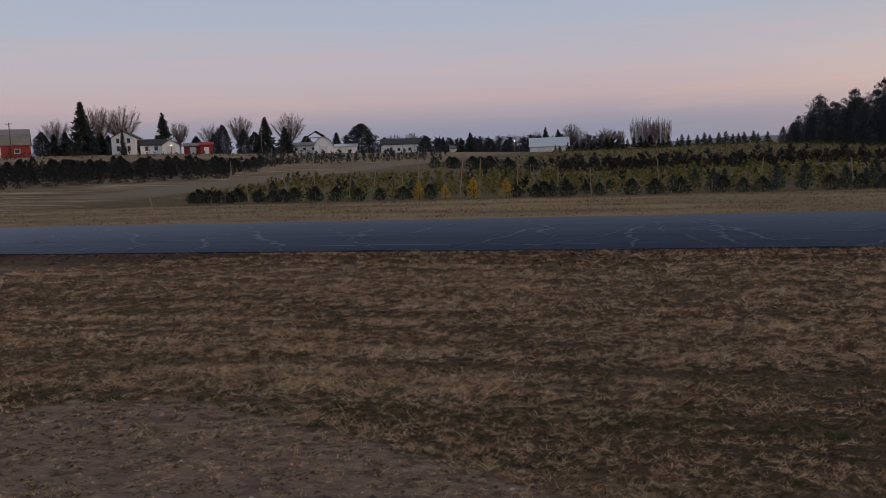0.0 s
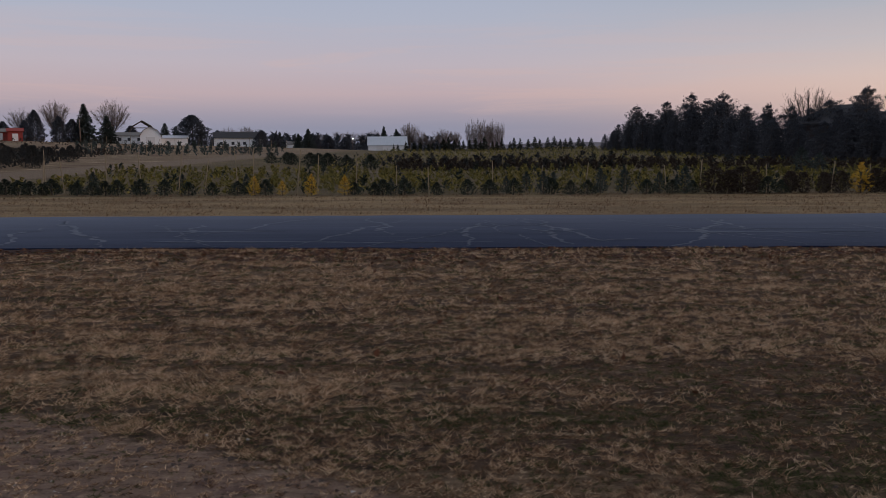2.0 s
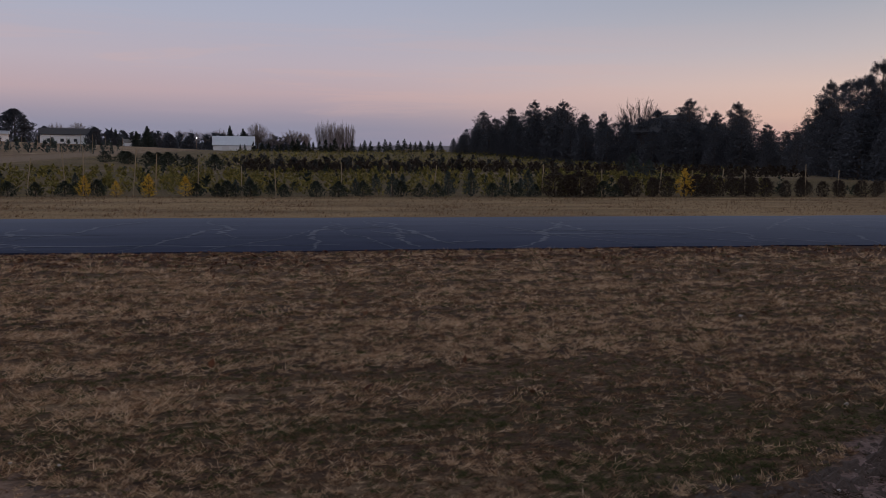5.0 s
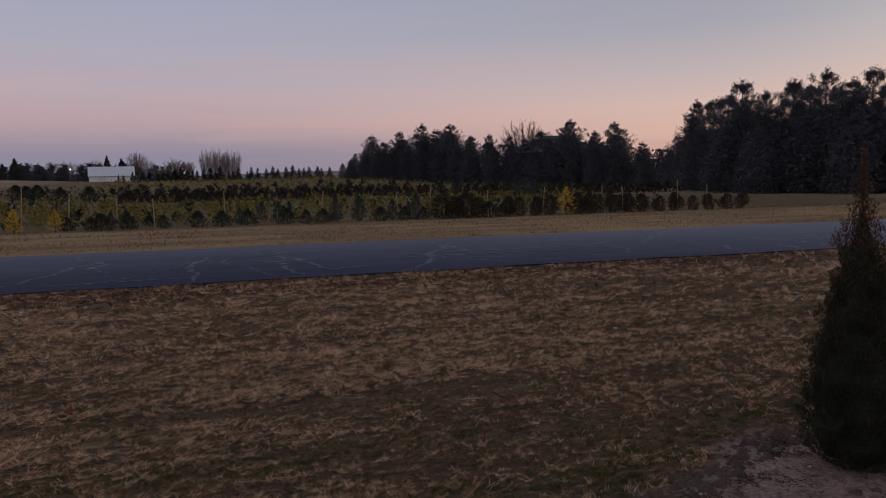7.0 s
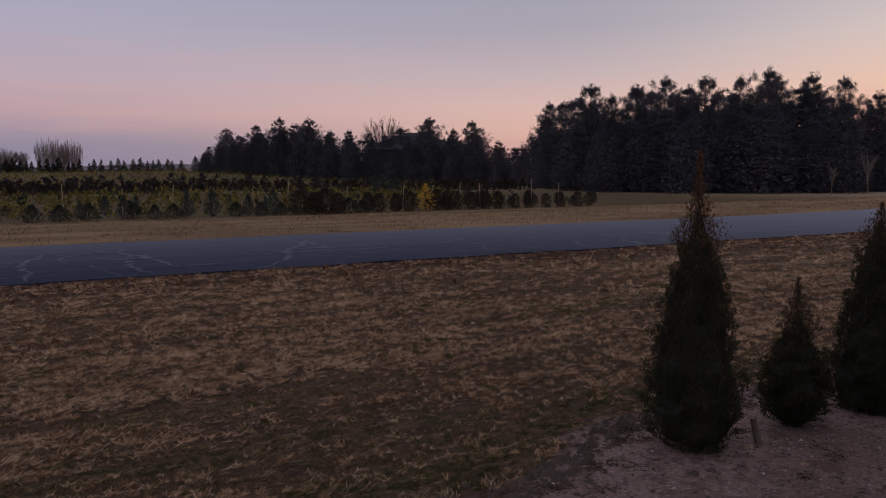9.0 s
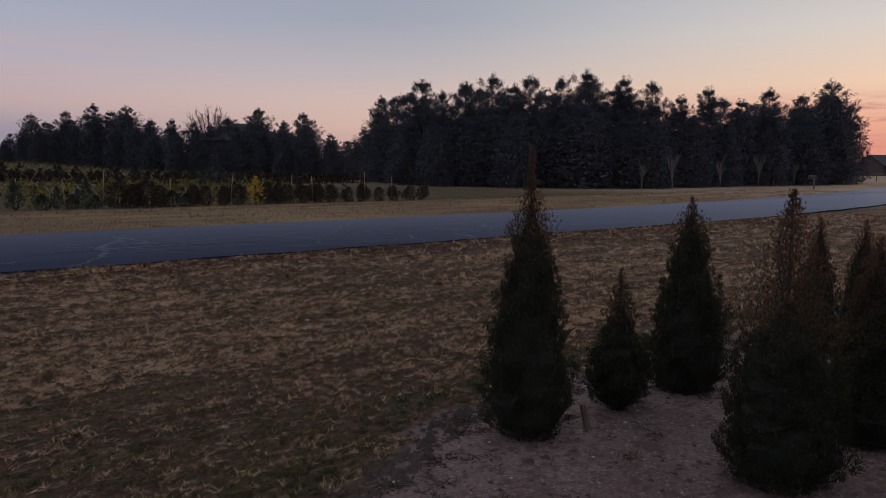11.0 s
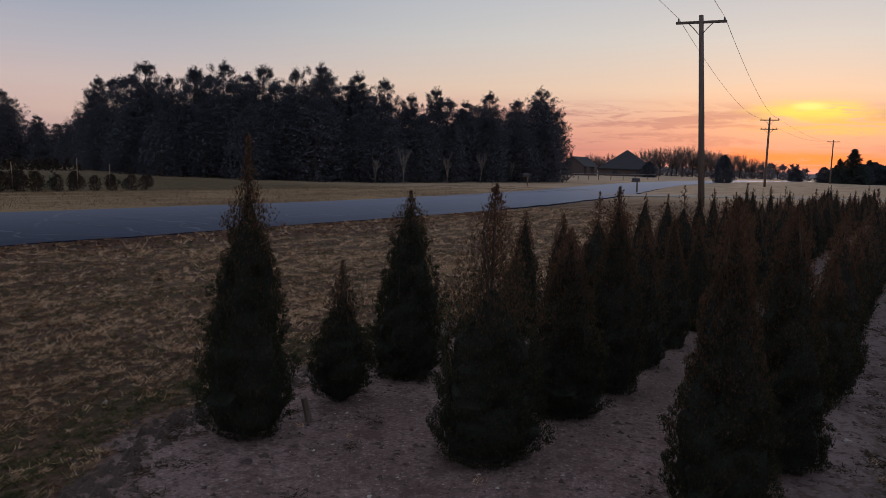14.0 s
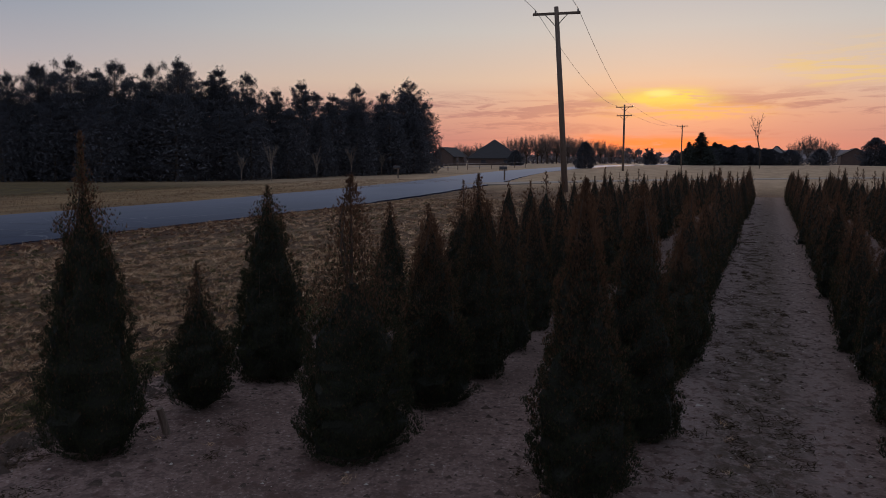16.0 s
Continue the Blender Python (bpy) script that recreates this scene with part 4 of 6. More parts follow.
    u, a = rng.random(m) ** 0.9 * (open_from + 0.06), rng.uniform(0, 2 * np.pi, m)
    r = wide_at(u) * np.sqrt(rng.random(m)) * np.interp(u, [0, open_from - 0.1, open_from + 0.06], [0.94, 0.80, 0.35])
    heart = np.stack([r * np.cos(a) + lean[0] * u, r * np.sin(a) + lean[1] * u, u * height], -1)
    hv, hf = blades(heart, unit(rng.normal(0, 1, (m, 3)) + [0, 0, 0.5]), rng.uniform(0.030, 0.050, m) * height, rng.uniform(0.011, 0.018, m) * height, rng, 1)
    part("inner_growth", np_mesh("inner_growth", hv, hf), PINE_CORE, root)
    return root


def spruce(name, height, spread, seed, rows=26, around=11, material=None, tri=7, low=0.04):
    """A conical spruce in drooping tiers."""
    rng = np.random.default_rng(seed)
    root = thing(name)
    part("trunk", np_mesh("trunk", *tube([(0, 0, -0.2), (0, 0, height * 0.5), (0, 0, height * 0.98)], [0.018 * height, 0.01 * height, 0.0015 * height], 6)), BARK, root)
    at_, way_, size_ = [], [], []
    for k in range(rows):
        u = low + (1 - low) * (k / rows) ** 0.92
        for _ in range(max(4, int(around * (1 - 0.55 * u)))):
            a = rng.uniform(0, 2 * np.pi)
            r = spread * (1 - u) ** 0.85 * rng.uniform(0.72, 1.12) + 0.01 * height
            for t in (0.3, 0.6, 0.95):
                at_.append((r * t * math.cos(a), r * t * math.sin(a), u * height - 0.18 * r * t + rng.normal(0, 0.008) * height))
                way_.append((math.cos(a), math.sin(a), -0.15 + 0.5 * t))
                size_.append(height * (0.045 + 0.035 * (1 - u)))
    c, d, z = np.repeat(np.array(at_), tri, 0), np.repeat(np.array(way_), tri, 0), np.repeat(np.array(size_), tri)
    way = unit(d + rng.normal(0, 0.55, c.shape))
    length = z * rng.uniform(0.7, 1.3, len(c))
    v, f = blades(c - way * (length * 0.4)[:, None], way, length, length * rng.uniform(0.2, 0.42, len(c)), rng, 1)
    part("crown", np_mesh("crown", v, f), material or SPRUCE, root, "dark needled crown")
    return root


def evergreen(name, height, spread, seed, count=4600, profile=((0, 0.8), (0.25, 1.0), (0.55, 0.92), (0.8, 0.6), (1, 0.12)), material=None, size=0.075):
    """A dense dark evergreen with a lumpy rounded crown."""
    rng = np.random.default_rng(seed)
    root = thing(name)
    part("trunk", np_mesh("trunk", *tube([(0, 0, -0.3), (0, 0, height * 0.45), (0, 0, height * 0.9)], [0.022 * height, 0.015 * height, 0.004 * height], 6)), BARK, root)
    u, a = rng.random(count), rng.uniform(0, 2 * np.pi, count)
    r = spread * np.interp(u, [p[0] for p in profile], [p[1] for p in profile]) * lump(a, u, seed) ** 1.6 * (0.35 + 0.65 * rng.random(count) ** 0.5)
    c = np.stack([r * np.cos(a), r * np.sin(a), u * height], -1)
    way = unit(np.stack([np.cos(a), np.sin(a), 0 * a + 0.7], -1) + rng.normal(0, 0.6, (count, 3)))
    length = size * height * rng.uniform(0.6, 1.4, count)
    v, f = blades(c - way * (length * 0.5)[:, None], way, length, length * rng.uniform(0.25, 0.5, count), rng, 1)
    part("crown", np_mesh("crown", v, f), material or PINE, root, "dense dark crown")
    root["tall"] = height
    return root


def bare_tree(name, height, spread, seed, splits=5, material=None, upright=0.5, trunk_share=0.25, thick=0.014, fork=3, slim=0.0032, stems=1):
    """A leafless tree: limbs that fork again and again down to fine twigs."""
    rng = np.random.default_rng(seed)
    root = thing(name)
    wood, twigs = [], []

    def grow(p, d, length, r, level):
        q = p + d * length
        mid = p + d * length * 0.5 + rng.normal(0, 0.05 * length, 3)
        if level < 4:
            (wood if level < 3 else twigs).append(tube([p, mid, q], [r, r * 0.8, r * 0.62], 6 if level == 0 else 4 if level < 3 else 3))
        else:
            side = unit(np.cross(d, rng.normal(size=3))) * r
            twigs.append((np.array([p - side, p + side, q]), np.array([[0, 1, 2]])))
        if level >= splits:
            return
        for _ in range((fork + 1 if level > 3 else fork) if level else fork + 2):
            tilt = unit(rng.normal(0, 1, 3) * [1, 1, 0.55])
            nd = unit(d * (1.0 + upright) + tilt * (0.95 if level < 2 else 1.1) * spread + [0, 0, 0.25 * upright])
            start = p + d * length * rng.uniform(0.45, 1.0) if level else q - d * length * rng.uniform(0, 0.35)
            grow(start, nd, length * rng.uniform(0.55, 0.85), max(r * rng.uniform(0.45, 0.65), slim * height), level + 1)

    for k in range(stems):
        a = 2.4 * k
        foot = np.array([math.cos(a), math.sin(a), 0]) * (0.032 * height * math.sqrt(k))
        grow(foot + [0, 0, -0.1], unit(np.array([foot[0], foot[1], height * 0.75])) if stems > 1 else np.array([0, 0, 1.0]), height * trunk_share * (rng.uniform(0.65, 1.1) * (1 - 0.3 * k / stems) if stems > 1 else 1.0), thick * height, 0)
    part("trunk", np_mesh("trunk", *joined(wood)), material or BARK, root)
    if twigs:
        part("twig", np_mesh("twig", *joined(twigs)), material or TWIG, root)
    z = max(v[:, 2].max() for v, _ in (twigs or wood))
    root["tall"] = float(z)
    return root


def crown_tree(name, height, fan, seed, limbs=24, base=0.2, foot=0.0, material=None, slim=0.0055, twigs_each=30):
    """A leafless tree with a full fan of fine upward twigs; a foot makes it a clump of stems."""
    rng = np.random.default_rng(seed)
    root = thing(name)
    wood, twigs = [], []
    if not foot:
        wood.append(tube([(0, 0, -0.3), (0.01 * height, 0, height * 0.2), (0, 0.01 * height, height * 0.45)], [0.024 * height, 0.018 * height, 0.008 * height], 7))

    def spike(p, q, r):
        side = unit(np.cross(q - p, rng.normal(size=3))) * r
        twigs.append((np.array([p - side, p + side, q]), np.array([[0, 1, 2]])))

    for k in range(limbs):
        share = math.sqrt((k + 0.5) / limbs)
        a, ang = 2.4 * k + rng.normal(0, 0.3), fan * share * rng.uniform(0.85, 1.1)
        out = np.array([math.cos(a), math.sin(a), 0.0])
        p0 = out * foot * height * share + [0, 0, height * (base + rng.uniform(0, 0.16) if not foot else -0.02)]
        d = out * math.sin(ang) + [0, 0, math.cos(ang)]
        far_ = (height - p0[2]) * (1.0 - 0.14 * share * share) * rng.uniform(0.84, 1.0) * (1.0 if not foot else rng.uniform(0.8, 1.0))
        p2 = p0 + d * far_
        p1 = p0 + (p2 - p0) * 0.5 + out * 0.06 * height * math.sin(ang) + rng.normal(0, 0.012, 3) * height
        wood.append(tube([p0, p1, p2], [0.0065 * height, 0.0045 * height, slim * height * 0.4], 4))
        for t in np.linspace(0.18 if not foot else 0.3, 0.98, twigs_each):
            b = p0 + (p1 - p0) * 2 * t if t < 0.5 else p1 + (p2 - p1) * (2 * t - 1)
            e = unit(d + rng.normal(0, 0.55 if not foot else 0.2, 3) + [0, 0, 0.25])
            reach = height * rng.uniform(0.10, 0.24) * (1.15 - 0.6 * t)
            spike(b, b + e * reach, slim * height * 0.6)
            for w_ in (0.3, 0.5, 0.7, 0.9):
                c = b + e * reach * w_
                spike(c, c + unit(e + rng.normal(0, 0.5 if not foot else 0.25, 3) + [0, 0, 0.2]) * reach * rng.uniform(0.35, 0.6), slim * height * 0.42)
    part("trunk", np_mesh("trunk", *joined(wood)), BARK if not foot else TWIG, root)
    part("twig", np_mesh("twig", *joined(twigs)), material or TWIG, root)
    root["tall"] = height
    return root


def stand(ob, az, d, height=None, turn=0.0, label="", category="tree", group="", base=None):
    """Sets a tree on the ground at a bearing and distance, grown to the height."""
    x, y, z = at(az, d)
    k = 1.0 if height is None else height / ob["tall"]
    ob.matrix_basis = pose(x, y, z - 0.1 * k, 0, 0, turn) @ Matrix.Diagonal((k, k, k, 1))
    return tagged(ob, label, category, group)


def again(ob, az, d, height, turn=0.0, wide=1.0, label=""):
    x, y, z = at(az, d)
    k = height / ob["tall"]
    m = pose(x, y, z - 0.1 * k, 0, 0, turn) @ Matrix.Diagonal((k * wide, k * wide, k, 1))
    keep = ob.matrix_basis.copy()
    ob.matrix_basis = Matrix.Identity(4)
    made = copy_thing(ob, m)
    ob.matrix_basis = keep
    return tagged(made, label)


PINE_LABEL, PINE_GROUP = "tall dark pine at the edge of the roadside wood", "pines of the roadside wood"
PINES = []
for seed, wide, rnd, opened, sharp in ((1, 2.9, 1.1, 0.70, 0.0), (2, 2.7, 1.4, 0.64, 0.0), (3, 3.2, 1.0, 0.78, 0.0), (4, 2.7, 1.0, 0.74, 0.12), (5, 2.9, 1.3, 0.60, 0.0)):
    tree = pine("pine", 10.0, wide, 40 + seed, 17, opened, rnd, sharp)
    tree["tall"] = 10.0
    tagged(tree, PINE_LABEL, "tree", PINE_GROUP)
    PINES.append(tree)

WOOD_EDGE = [(23.6, 158), (26, 152), (30, 138), (35, 116), (41, 105), (47, 94), (50, 76), (53, 68.5), (60, 65), (66, 66), (70, 69), (76, 80), (82, 97)]
# the trees whose tops stand out: bearing, height of the top in degrees over the eye, share of width, model
WOOD_TOPS = [(24.0, 1.3, 1.3, 2), (24.9, 2.0, 1.2, 0), (26.2, 3.3, 1.1, 2), (28.2, 3.55, 1.1, 0), (29.9, 4.1, 1.0, 1), (31.9, 4.05, 1.1, 2), (33.4, 3.2, 1.0, 3), (34.9, 3.25, 0.9, 3), (36.4, 3.1, 0.8, 3), (40.7, 4.15, 0.8, 4), (42.4, 3.3, 1.0, 1), (43.8, 3.9, 0.9, 4), (45.7, 2.4, 1.1, 3), (47.0, 1.9, 1.3, 0),
             (49.5, 5.2, 0.9, 1), (52.4, 6.4, 1.0, 4), (54.0, 5.6, 0.8, 1), (55.7, 6.3, 0.8, 4), (57.5, 6.8, 0.85, 1), (60.2, 6.7, 0.95, 4), (62.4, 6.6, 0.8, 0), (64.2, 7.05, 0.9, 1), (67.1, 6.55, 0.9, 3), (68.9, 6.2, 0.85, 0), (70.9, 5.15, 1.0, 3), (72.7, 5.7, 0.95, 3), (74.7, 4.8, 1.0, 3), (76.5, 5.5, 1.05, 1), (78.4, 5.0, 1.0, 0), (80.2, 5.85, 1.05, 2), (81.4, 4.3, 1.0, 0)]


def fill_wood():
    rng = np.random.default_rng(8)
    first = list(range(len(PINES)))

    def put(k, az, d, tall_, wide):
        turn = rng.uniform(0, 360)
        if k in first:
            first.remove(k)
            stand(PINES[k], az, d, tall_, turn, PINE_LABEL, "tree", PINE_GROUP)
        else:
            again(PINES[k], az, d, tall_, turn, wide)

    for az, el, wide, k in WOOD_TOPS:
        d = float(np.interp(az, *zip(*WOOD_EDGE))) + rng.uniform(1.5, 4.5)
        put(k, az, d, 1.71 + d * math.tan(radians(el)) - at(az, d)[2], wide * rng.uniform(0.95, 1.08))
    for back, step, share in ((0.0, 3.0, 0.72), (5.5, 3.2, 0.90), (11.0, 4.0, 0.93)):
        az = 24.6
        while az < 81.6:
            d = float(np.interp(az, *zip(*WOOD_EDGE))) + back + rng.uniform(-1, 1.5)
            el = np.interp(az, [t[0] for t in WOOD_TOPS], [t[1] for t in WOOD_TOPS])
            tall_ = (1.71 + d * math.tan(radians(el)) - at(az, d)[2]) * share * rng.uniform(0.84, 1.04)
            put(int(rng.integers(len(PINES))), az, d, max(2.2, tall_), rng.uniform(1.05, 1.45))
            az += math.degrees(step / d) * rng.uniform(0.8, 1.2)


fill_wood()


# ---- buildings ----
def gable_walls(w, l, h, ridge, gambrel=False):
    """Walls with gable ends: width w across the ridge, length l along it (x)."""
    bm = bmesh.new()
    if gambrel:
        outline = [(-w / 2, 0), (w / 2, 0), (w / 2, h), (w * 0.32, h + (ridge - h) * 0.62), (0, ridge), (-w * 0.32, h + (ridge - h) * 0.62), (-w / 2, h)]
    else:
        outline = [(-w / 2, 0), (w / 2, 0), (w / 2, h), (0, ridge), (-w / 2, h)]
    a = [bm.verts.new((-l / 2, y, z - (0.3 if z == 0 else 0))) for y, z in outline]
    b = [bm.verts.new((l / 2, y, z - (0.3 if z == 0 else 0))) for y, z in outline]
    bm.faces.new(a[::-1])
    bm.faces.new(b)
    for k in range(len(outline)):
        q = (k + 1) % len(outline)
        bm.faces.new((a[k], a[q], b[q], b[k]))
    bmesh.ops.recalc_face_normals(bm, faces=bm.faces)
    return bm, outline


def roof_slab(p, q, l, over, thick=0.18):
    """A sloping slab from p down to q, both (y, z), along the length."""
    (y0, z0), (y1, z1) = p, q
    d = Vector((0, y1 - y0, z1 - z0)).normalized()
    up_ = Vector((0, -d.z, d.y)) * (1 if d.y > 0 else -1)
    a, b = Vector((0, y0, z0)), Vector((0, y1, z1)) + d * over
    bm = bmesh.new()
    corners = []
    for x in (-l / 2 - 0.35, l / 2 + 0.35):
        for base in (a, b):
            for k in (0.01, thick):
                corners.append(bm.verts.new(base + Vector((x, 0, 0)) + up_ * k))
    for f in ((0, 1, 3, 2), (4, 6, 7, 5), (0, 4, 5, 1), (2, 3, 7, 6), (0, 2, 6, 4), (1, 5, 7, 3)):
        bm.faces.new([corners[k] for k in f])
    bmesh.ops.recalc_face_normals(bm, faces=bm.faces)
    return bm


def add_window(parent, x, y, z, w, h, face, trim=None):
    """A window on a wall; face: the wall's outward side, "x+", "x-", "y+", "y-"."""
    sign = 1 if face[1] == "+" else -1
    if face[0] == "y":
        rim = part("window", box((x, y + sign * 0.03, z), (w + 0.24, 0.10, h + 0.24), 0.01), trim or WHITE_TRIM, parent)
        part("pane", box((x, y + sign * 0.075, z), (w, 0.03, h)), GLASS, rim)
    else:
        rim = part("window", box((x + sign * 0.03, y, z), (0.10, w + 0.24, h + 0.24), 0.01), trim or WHITE_TRIM, parent)
        part("pane", box((x + sign * 0.075, y, z), (0.03, w, h)), GLASS, rim)


def gable_house(name, place, turn, w, l, h, ridge, wall_mat, roof_mat, windows=(), doors=(), gambrel=False, label="", category="house", chimney=None, group=""):
    root = thing(name, place, turn, label, category, group)
    bm, outline = gable_walls(w, l, h, ridge, gambrel)
    wall = part("wall", bm, wall_mat, root)
    tops = outline[2:]
    roofs = []
    for k in range(len(tops) - 1):
        (p, q) = (tops[k + 1], tops[k]) if k < (len(tops) - 1) / 2 else (tops[k], tops[k + 1])
        low = q in (tops[0], tops[-1])
        roofs.append(part("roof", roof_slab(p, q, l, 0.4 if low else 0.02), roof_mat, root))
    for win in windows:
        add_window(root, *win)
    for x, y, ww, hh, face in doors:
        sign = 1 if face[1] == "+" else -1
        size_ = (ww, 0.08, hh) if face[0] == "y" else (0.08, ww, hh)
        c = (x, y + sign * 0.05, hh / 2) if face[0] == "y" else (x + sign * 0.05, y, hh / 2)
        part("door", box(c, size_, 0.01), WHITE_TRIM, root)
    if chimney:
        part("chimney", box((chimney[0], chimney[1], ridge + 0.4), (0.6, 0.6, 1.6), 0.02), BRICK, root)
    return root


def hip_house(name, place, turn, w, l, h, ridge, wall_mat, roof_mat, ridge_share=0.0, windows=(), label="", category="house"):
    root = thing(name, place, turn, label, category)
    part("wall", box((0, 0, h / 2 - 0.15), (l, w, h + 0.3), 0.02), wall_mat, root)
    bm = bmesh.new()
    o = 0.45
    low = [bm.verts.new((x * (l / 2 + o), y * (w / 2 + o), h)) for x, y in ((-1, -1), (1, -1), (1, 1), (-1, 1))]
    eave = [bm.verts.new((v.co.x, v.co.y, h - 0.2)) for v in low]
    top = [bm.verts.new((x * max(l * ridge_share / 2, 0.05), 0, ridge)) for x in (-1, 1)]
    for f in ((low[0], low[1], top[1], top[0]), (low[2], low[3], top[0], top[1]), (low[1], low[2], top[1]), (low[3], low[0], top[0]), tuple(eave[::-1])):
        bm.faces.new(f)
    for k in range(4):
        bm.faces.new((eave[k], eave[(k + 1) % 4], low[(k + 1) % 4], low[k]))
    bmesh.ops.recalc_face_normals(bm, faces=bm.faces)
    part("roof", bm, roof_mat, root)
    for win in windows:
        add_window(root, *win)
    return root


# the farm on the rise
gable_house("barn", at(-29.6, 246), 26, 11, 17, 3.4, 7.6, RED_BOARDS, GREY_SHINGLE, [(5.5, -5.5, 1.6, 1.2, 1.0, "y-")], [(0, -5.5, 3.2, 3.0, "y-")], True, "old red barn with a grey gambrel roof", "barn")
gable_house("farmhouse", at(-21.75, 250), 100, 6.6, 9, 4.7, 6.6, WHITE_SIDING, DARK_SHINGLE,
            [(-4.5, -1.5, 1.6, 0.8, 1.4, "x-"), (-4.5, 1.5, 1.6, 0.8, 1.4, "x-"), (-4.5, -1.5, 3.9, 0.8, 1.3, "x-"), (-4.5, 1.5, 3.9, 0.8, 1.3, "x-"),
             (-2, -3.3, 1.6, 0.8, 1.4, "y-"), (1, -3.3, 1.6, 0.8, 1.4, "y-"), (-2, -3.3, 3.8, 0.8, 1.3, "y-"), (1, -3.3, 3.8, 0.8, 1.3, "y-")],
            [(3.2, -3.3, 1.0, 2.1, "y-")], False, "two-storey white farmhouse with a dark roof", "house", (0.5, 0))
gable_house("house_wing", at(-20.05, 249), 21, 6.0, 7.5, 2.6, 4.2, WHITE_SIDING, DARK_SHINGLE, [(-2, -3, 1.5, 0.9, 1.2, "y-"), (0.6, -3, 1.5, 0.9, 1.2, "y-")], [(2.6, -3, 1.0, 2.05, "y-")], False, "low white wing beside the farmhouse", "house")
gable_house("garage", at(-18.9, 247), 106, 5.0, 6.0, 2.6, 4.1, WHITE_SIDING, DARK_SHINGLE, [], [(-3.0, 0, 2.6, 2.2, "x-")], False, "small white gabled garage", "garage")
gable_house("red_shed", at(-17.45, 247), 16, 4.2, 5.2, 2.3, 3.1, RED_BOARDS, GREY_SHINGLE, [], [(0, -2.1, 1.8, 2.0, "y-")], False, "low red wooden shed", "shed")
gable_house("red_shed", at(-16.55, 243), 16, 3.4, 3.6, 2.7, 3.4, RED_BOARDS, RED_BOARDS, [], [(0, -1.7, 1.4, 2.0, "y-")], False, "small red wooden shed with a red roof", "shed")
gable_house("long_shed", at(-10.0, 262), 10, 7, 11, 2.6, 3.6, WHITE_SIDING, GREY_SHINGLE, [(-4, -3.5, 1.5, 0.9, 0.9, "y-"), (-1.5, -3.5, 1.5, 0.9, 0.9, "y-"), (1.2, -3.5, 1.5, 0.9, 0.9, "y-"), (4, -3.5, 1.5, 0.9, 0.9, "y-")], [], False, "long low pale shed with a row of windows", "shed")
gable_house("white_barn", at(-8.35, 255), 98, 6.0, 7, 2.7, 5.3, WHITE_SIDING, GREY_SHINGLE, [], [(-3.5, 0, 2.4, 2.3, "x-")], True, "small white gambrel-fronted barn", "barn")
gable_house("long_shed", at(-6.9, 258), 8, 5, 8.5, 2.2, 3.0, WHITE_SIDING, SHEET_METAL, [], [(0, -2.5, 2.0, 2.0, "y-")], False, "low white shed beside a round tree", "shed")
gable_house("long_barn", at(-2.5, 290), 4, 9, 17, 3.6, 5.6, WHITE_SIDING, DARK_SHINGLE, [(-6, -4.5, 1.7, 1, 1, "y-"), (-2, -4.5, 1.7, 1, 1, "y-"), (2, -4.5, 1.7, 1, 1, "y-")], [(6, -4.5, 2.6, 2.6, "y-")], False, "long white barn with a dark roof", "barn")
gable_house("metal_shed", at(8.15, 300), -8, 9, 14.6, 2.4, 5.6, WHITE_SIDING, SHEET_METAL, [], [(-3, -4.5, 2.5, 2.2, "y-"), (3.4, -4.5, 2.5, 2.2, "y-")], False, "machine shed with a pale metal roof", "shed")
gable_house("cottage", at(1.4, 330), 10, 5, 6, 2.4, 3.6, WHITE_SIDING, GREY_SHINGLE, [(0, -2.5, 1.4, 0.9, 1, "y-")], [], False, "tiny far white cottage", "house")


def barn_frame():
    """The bare timber frame of a gambrel barn."""
    root = thing("open_barn", at(-8.9, 268), -78, "bare timber frame of a roofless gambrel barn", "frame")
    rib = [(-4.2, 0), (-4.2, 3.6), (-2.7, 5.9), (0, 7.6), (2.7, 5.9), (4.2, 3.6), (4.2, 0)]
    for x in (-3.5, -1.2, 1.2, 3.5):
        v, f = tube([(x, y, z) for y, z in rib], [0.2] * len(rib), 4)
        part("rib", np_mesh("rib", v, f), BARK, root)
    for y, z in rib[1:-1]:
        part("rail", np_mesh("rail", *tube([(-3.6, y, z), (0, y, z), (3.6, y, z)], [0.16] * 3, 4)), BARK, root)
    part("tie_beam", np_mesh("tie_beam", *tube([(-3.5, -2.7, 5.6), (-3.5, 0, 5.6), (-3.5, 2.7, 5.6)], [0.14] * 3, 4)), POLE_WOOD, root)


barn_frame()

# houses among the wood and towards the sunset
hip_house("wood_house", at(39.6, 122), -42, 11, 14, 5.0, 7.7, BRICK, DARK_SHINGLE, 0.25, [(-4, -5.5, 2, 1.2, 1.4, "y-"), (0, -5.5, 2, 1.2, 1.4, "y-"), (4, -5.5, 2, 1.2, 1.4, "y-")], "large brown house with a hipped dark roof behind pines")
hip_house("wood_house_garage", at(42.2, 124), -42, 8, 9, 4.0, 6.3, BRICK, DARK_SHINGLE, 0.4, [(0, -4, 2, 1.2, 1.4, "y-")], "lower brown wing with a hipped dark roof")
# window trim painted brick-dark to suit the houses' backlit silhouette
hip_house("roadside_house", at(86.55, 215), -86, 14, 14, 1.9, 6.9, BRICK, DARK_SHINGLE, 0.03, [(-3, -7, 1.0, 1.2, 0.9, "y-", BRICK), (3, -7, 1.0, 1.2, 0.9, "y-", BRICK)], "low house with a steep dark pyramid roof")
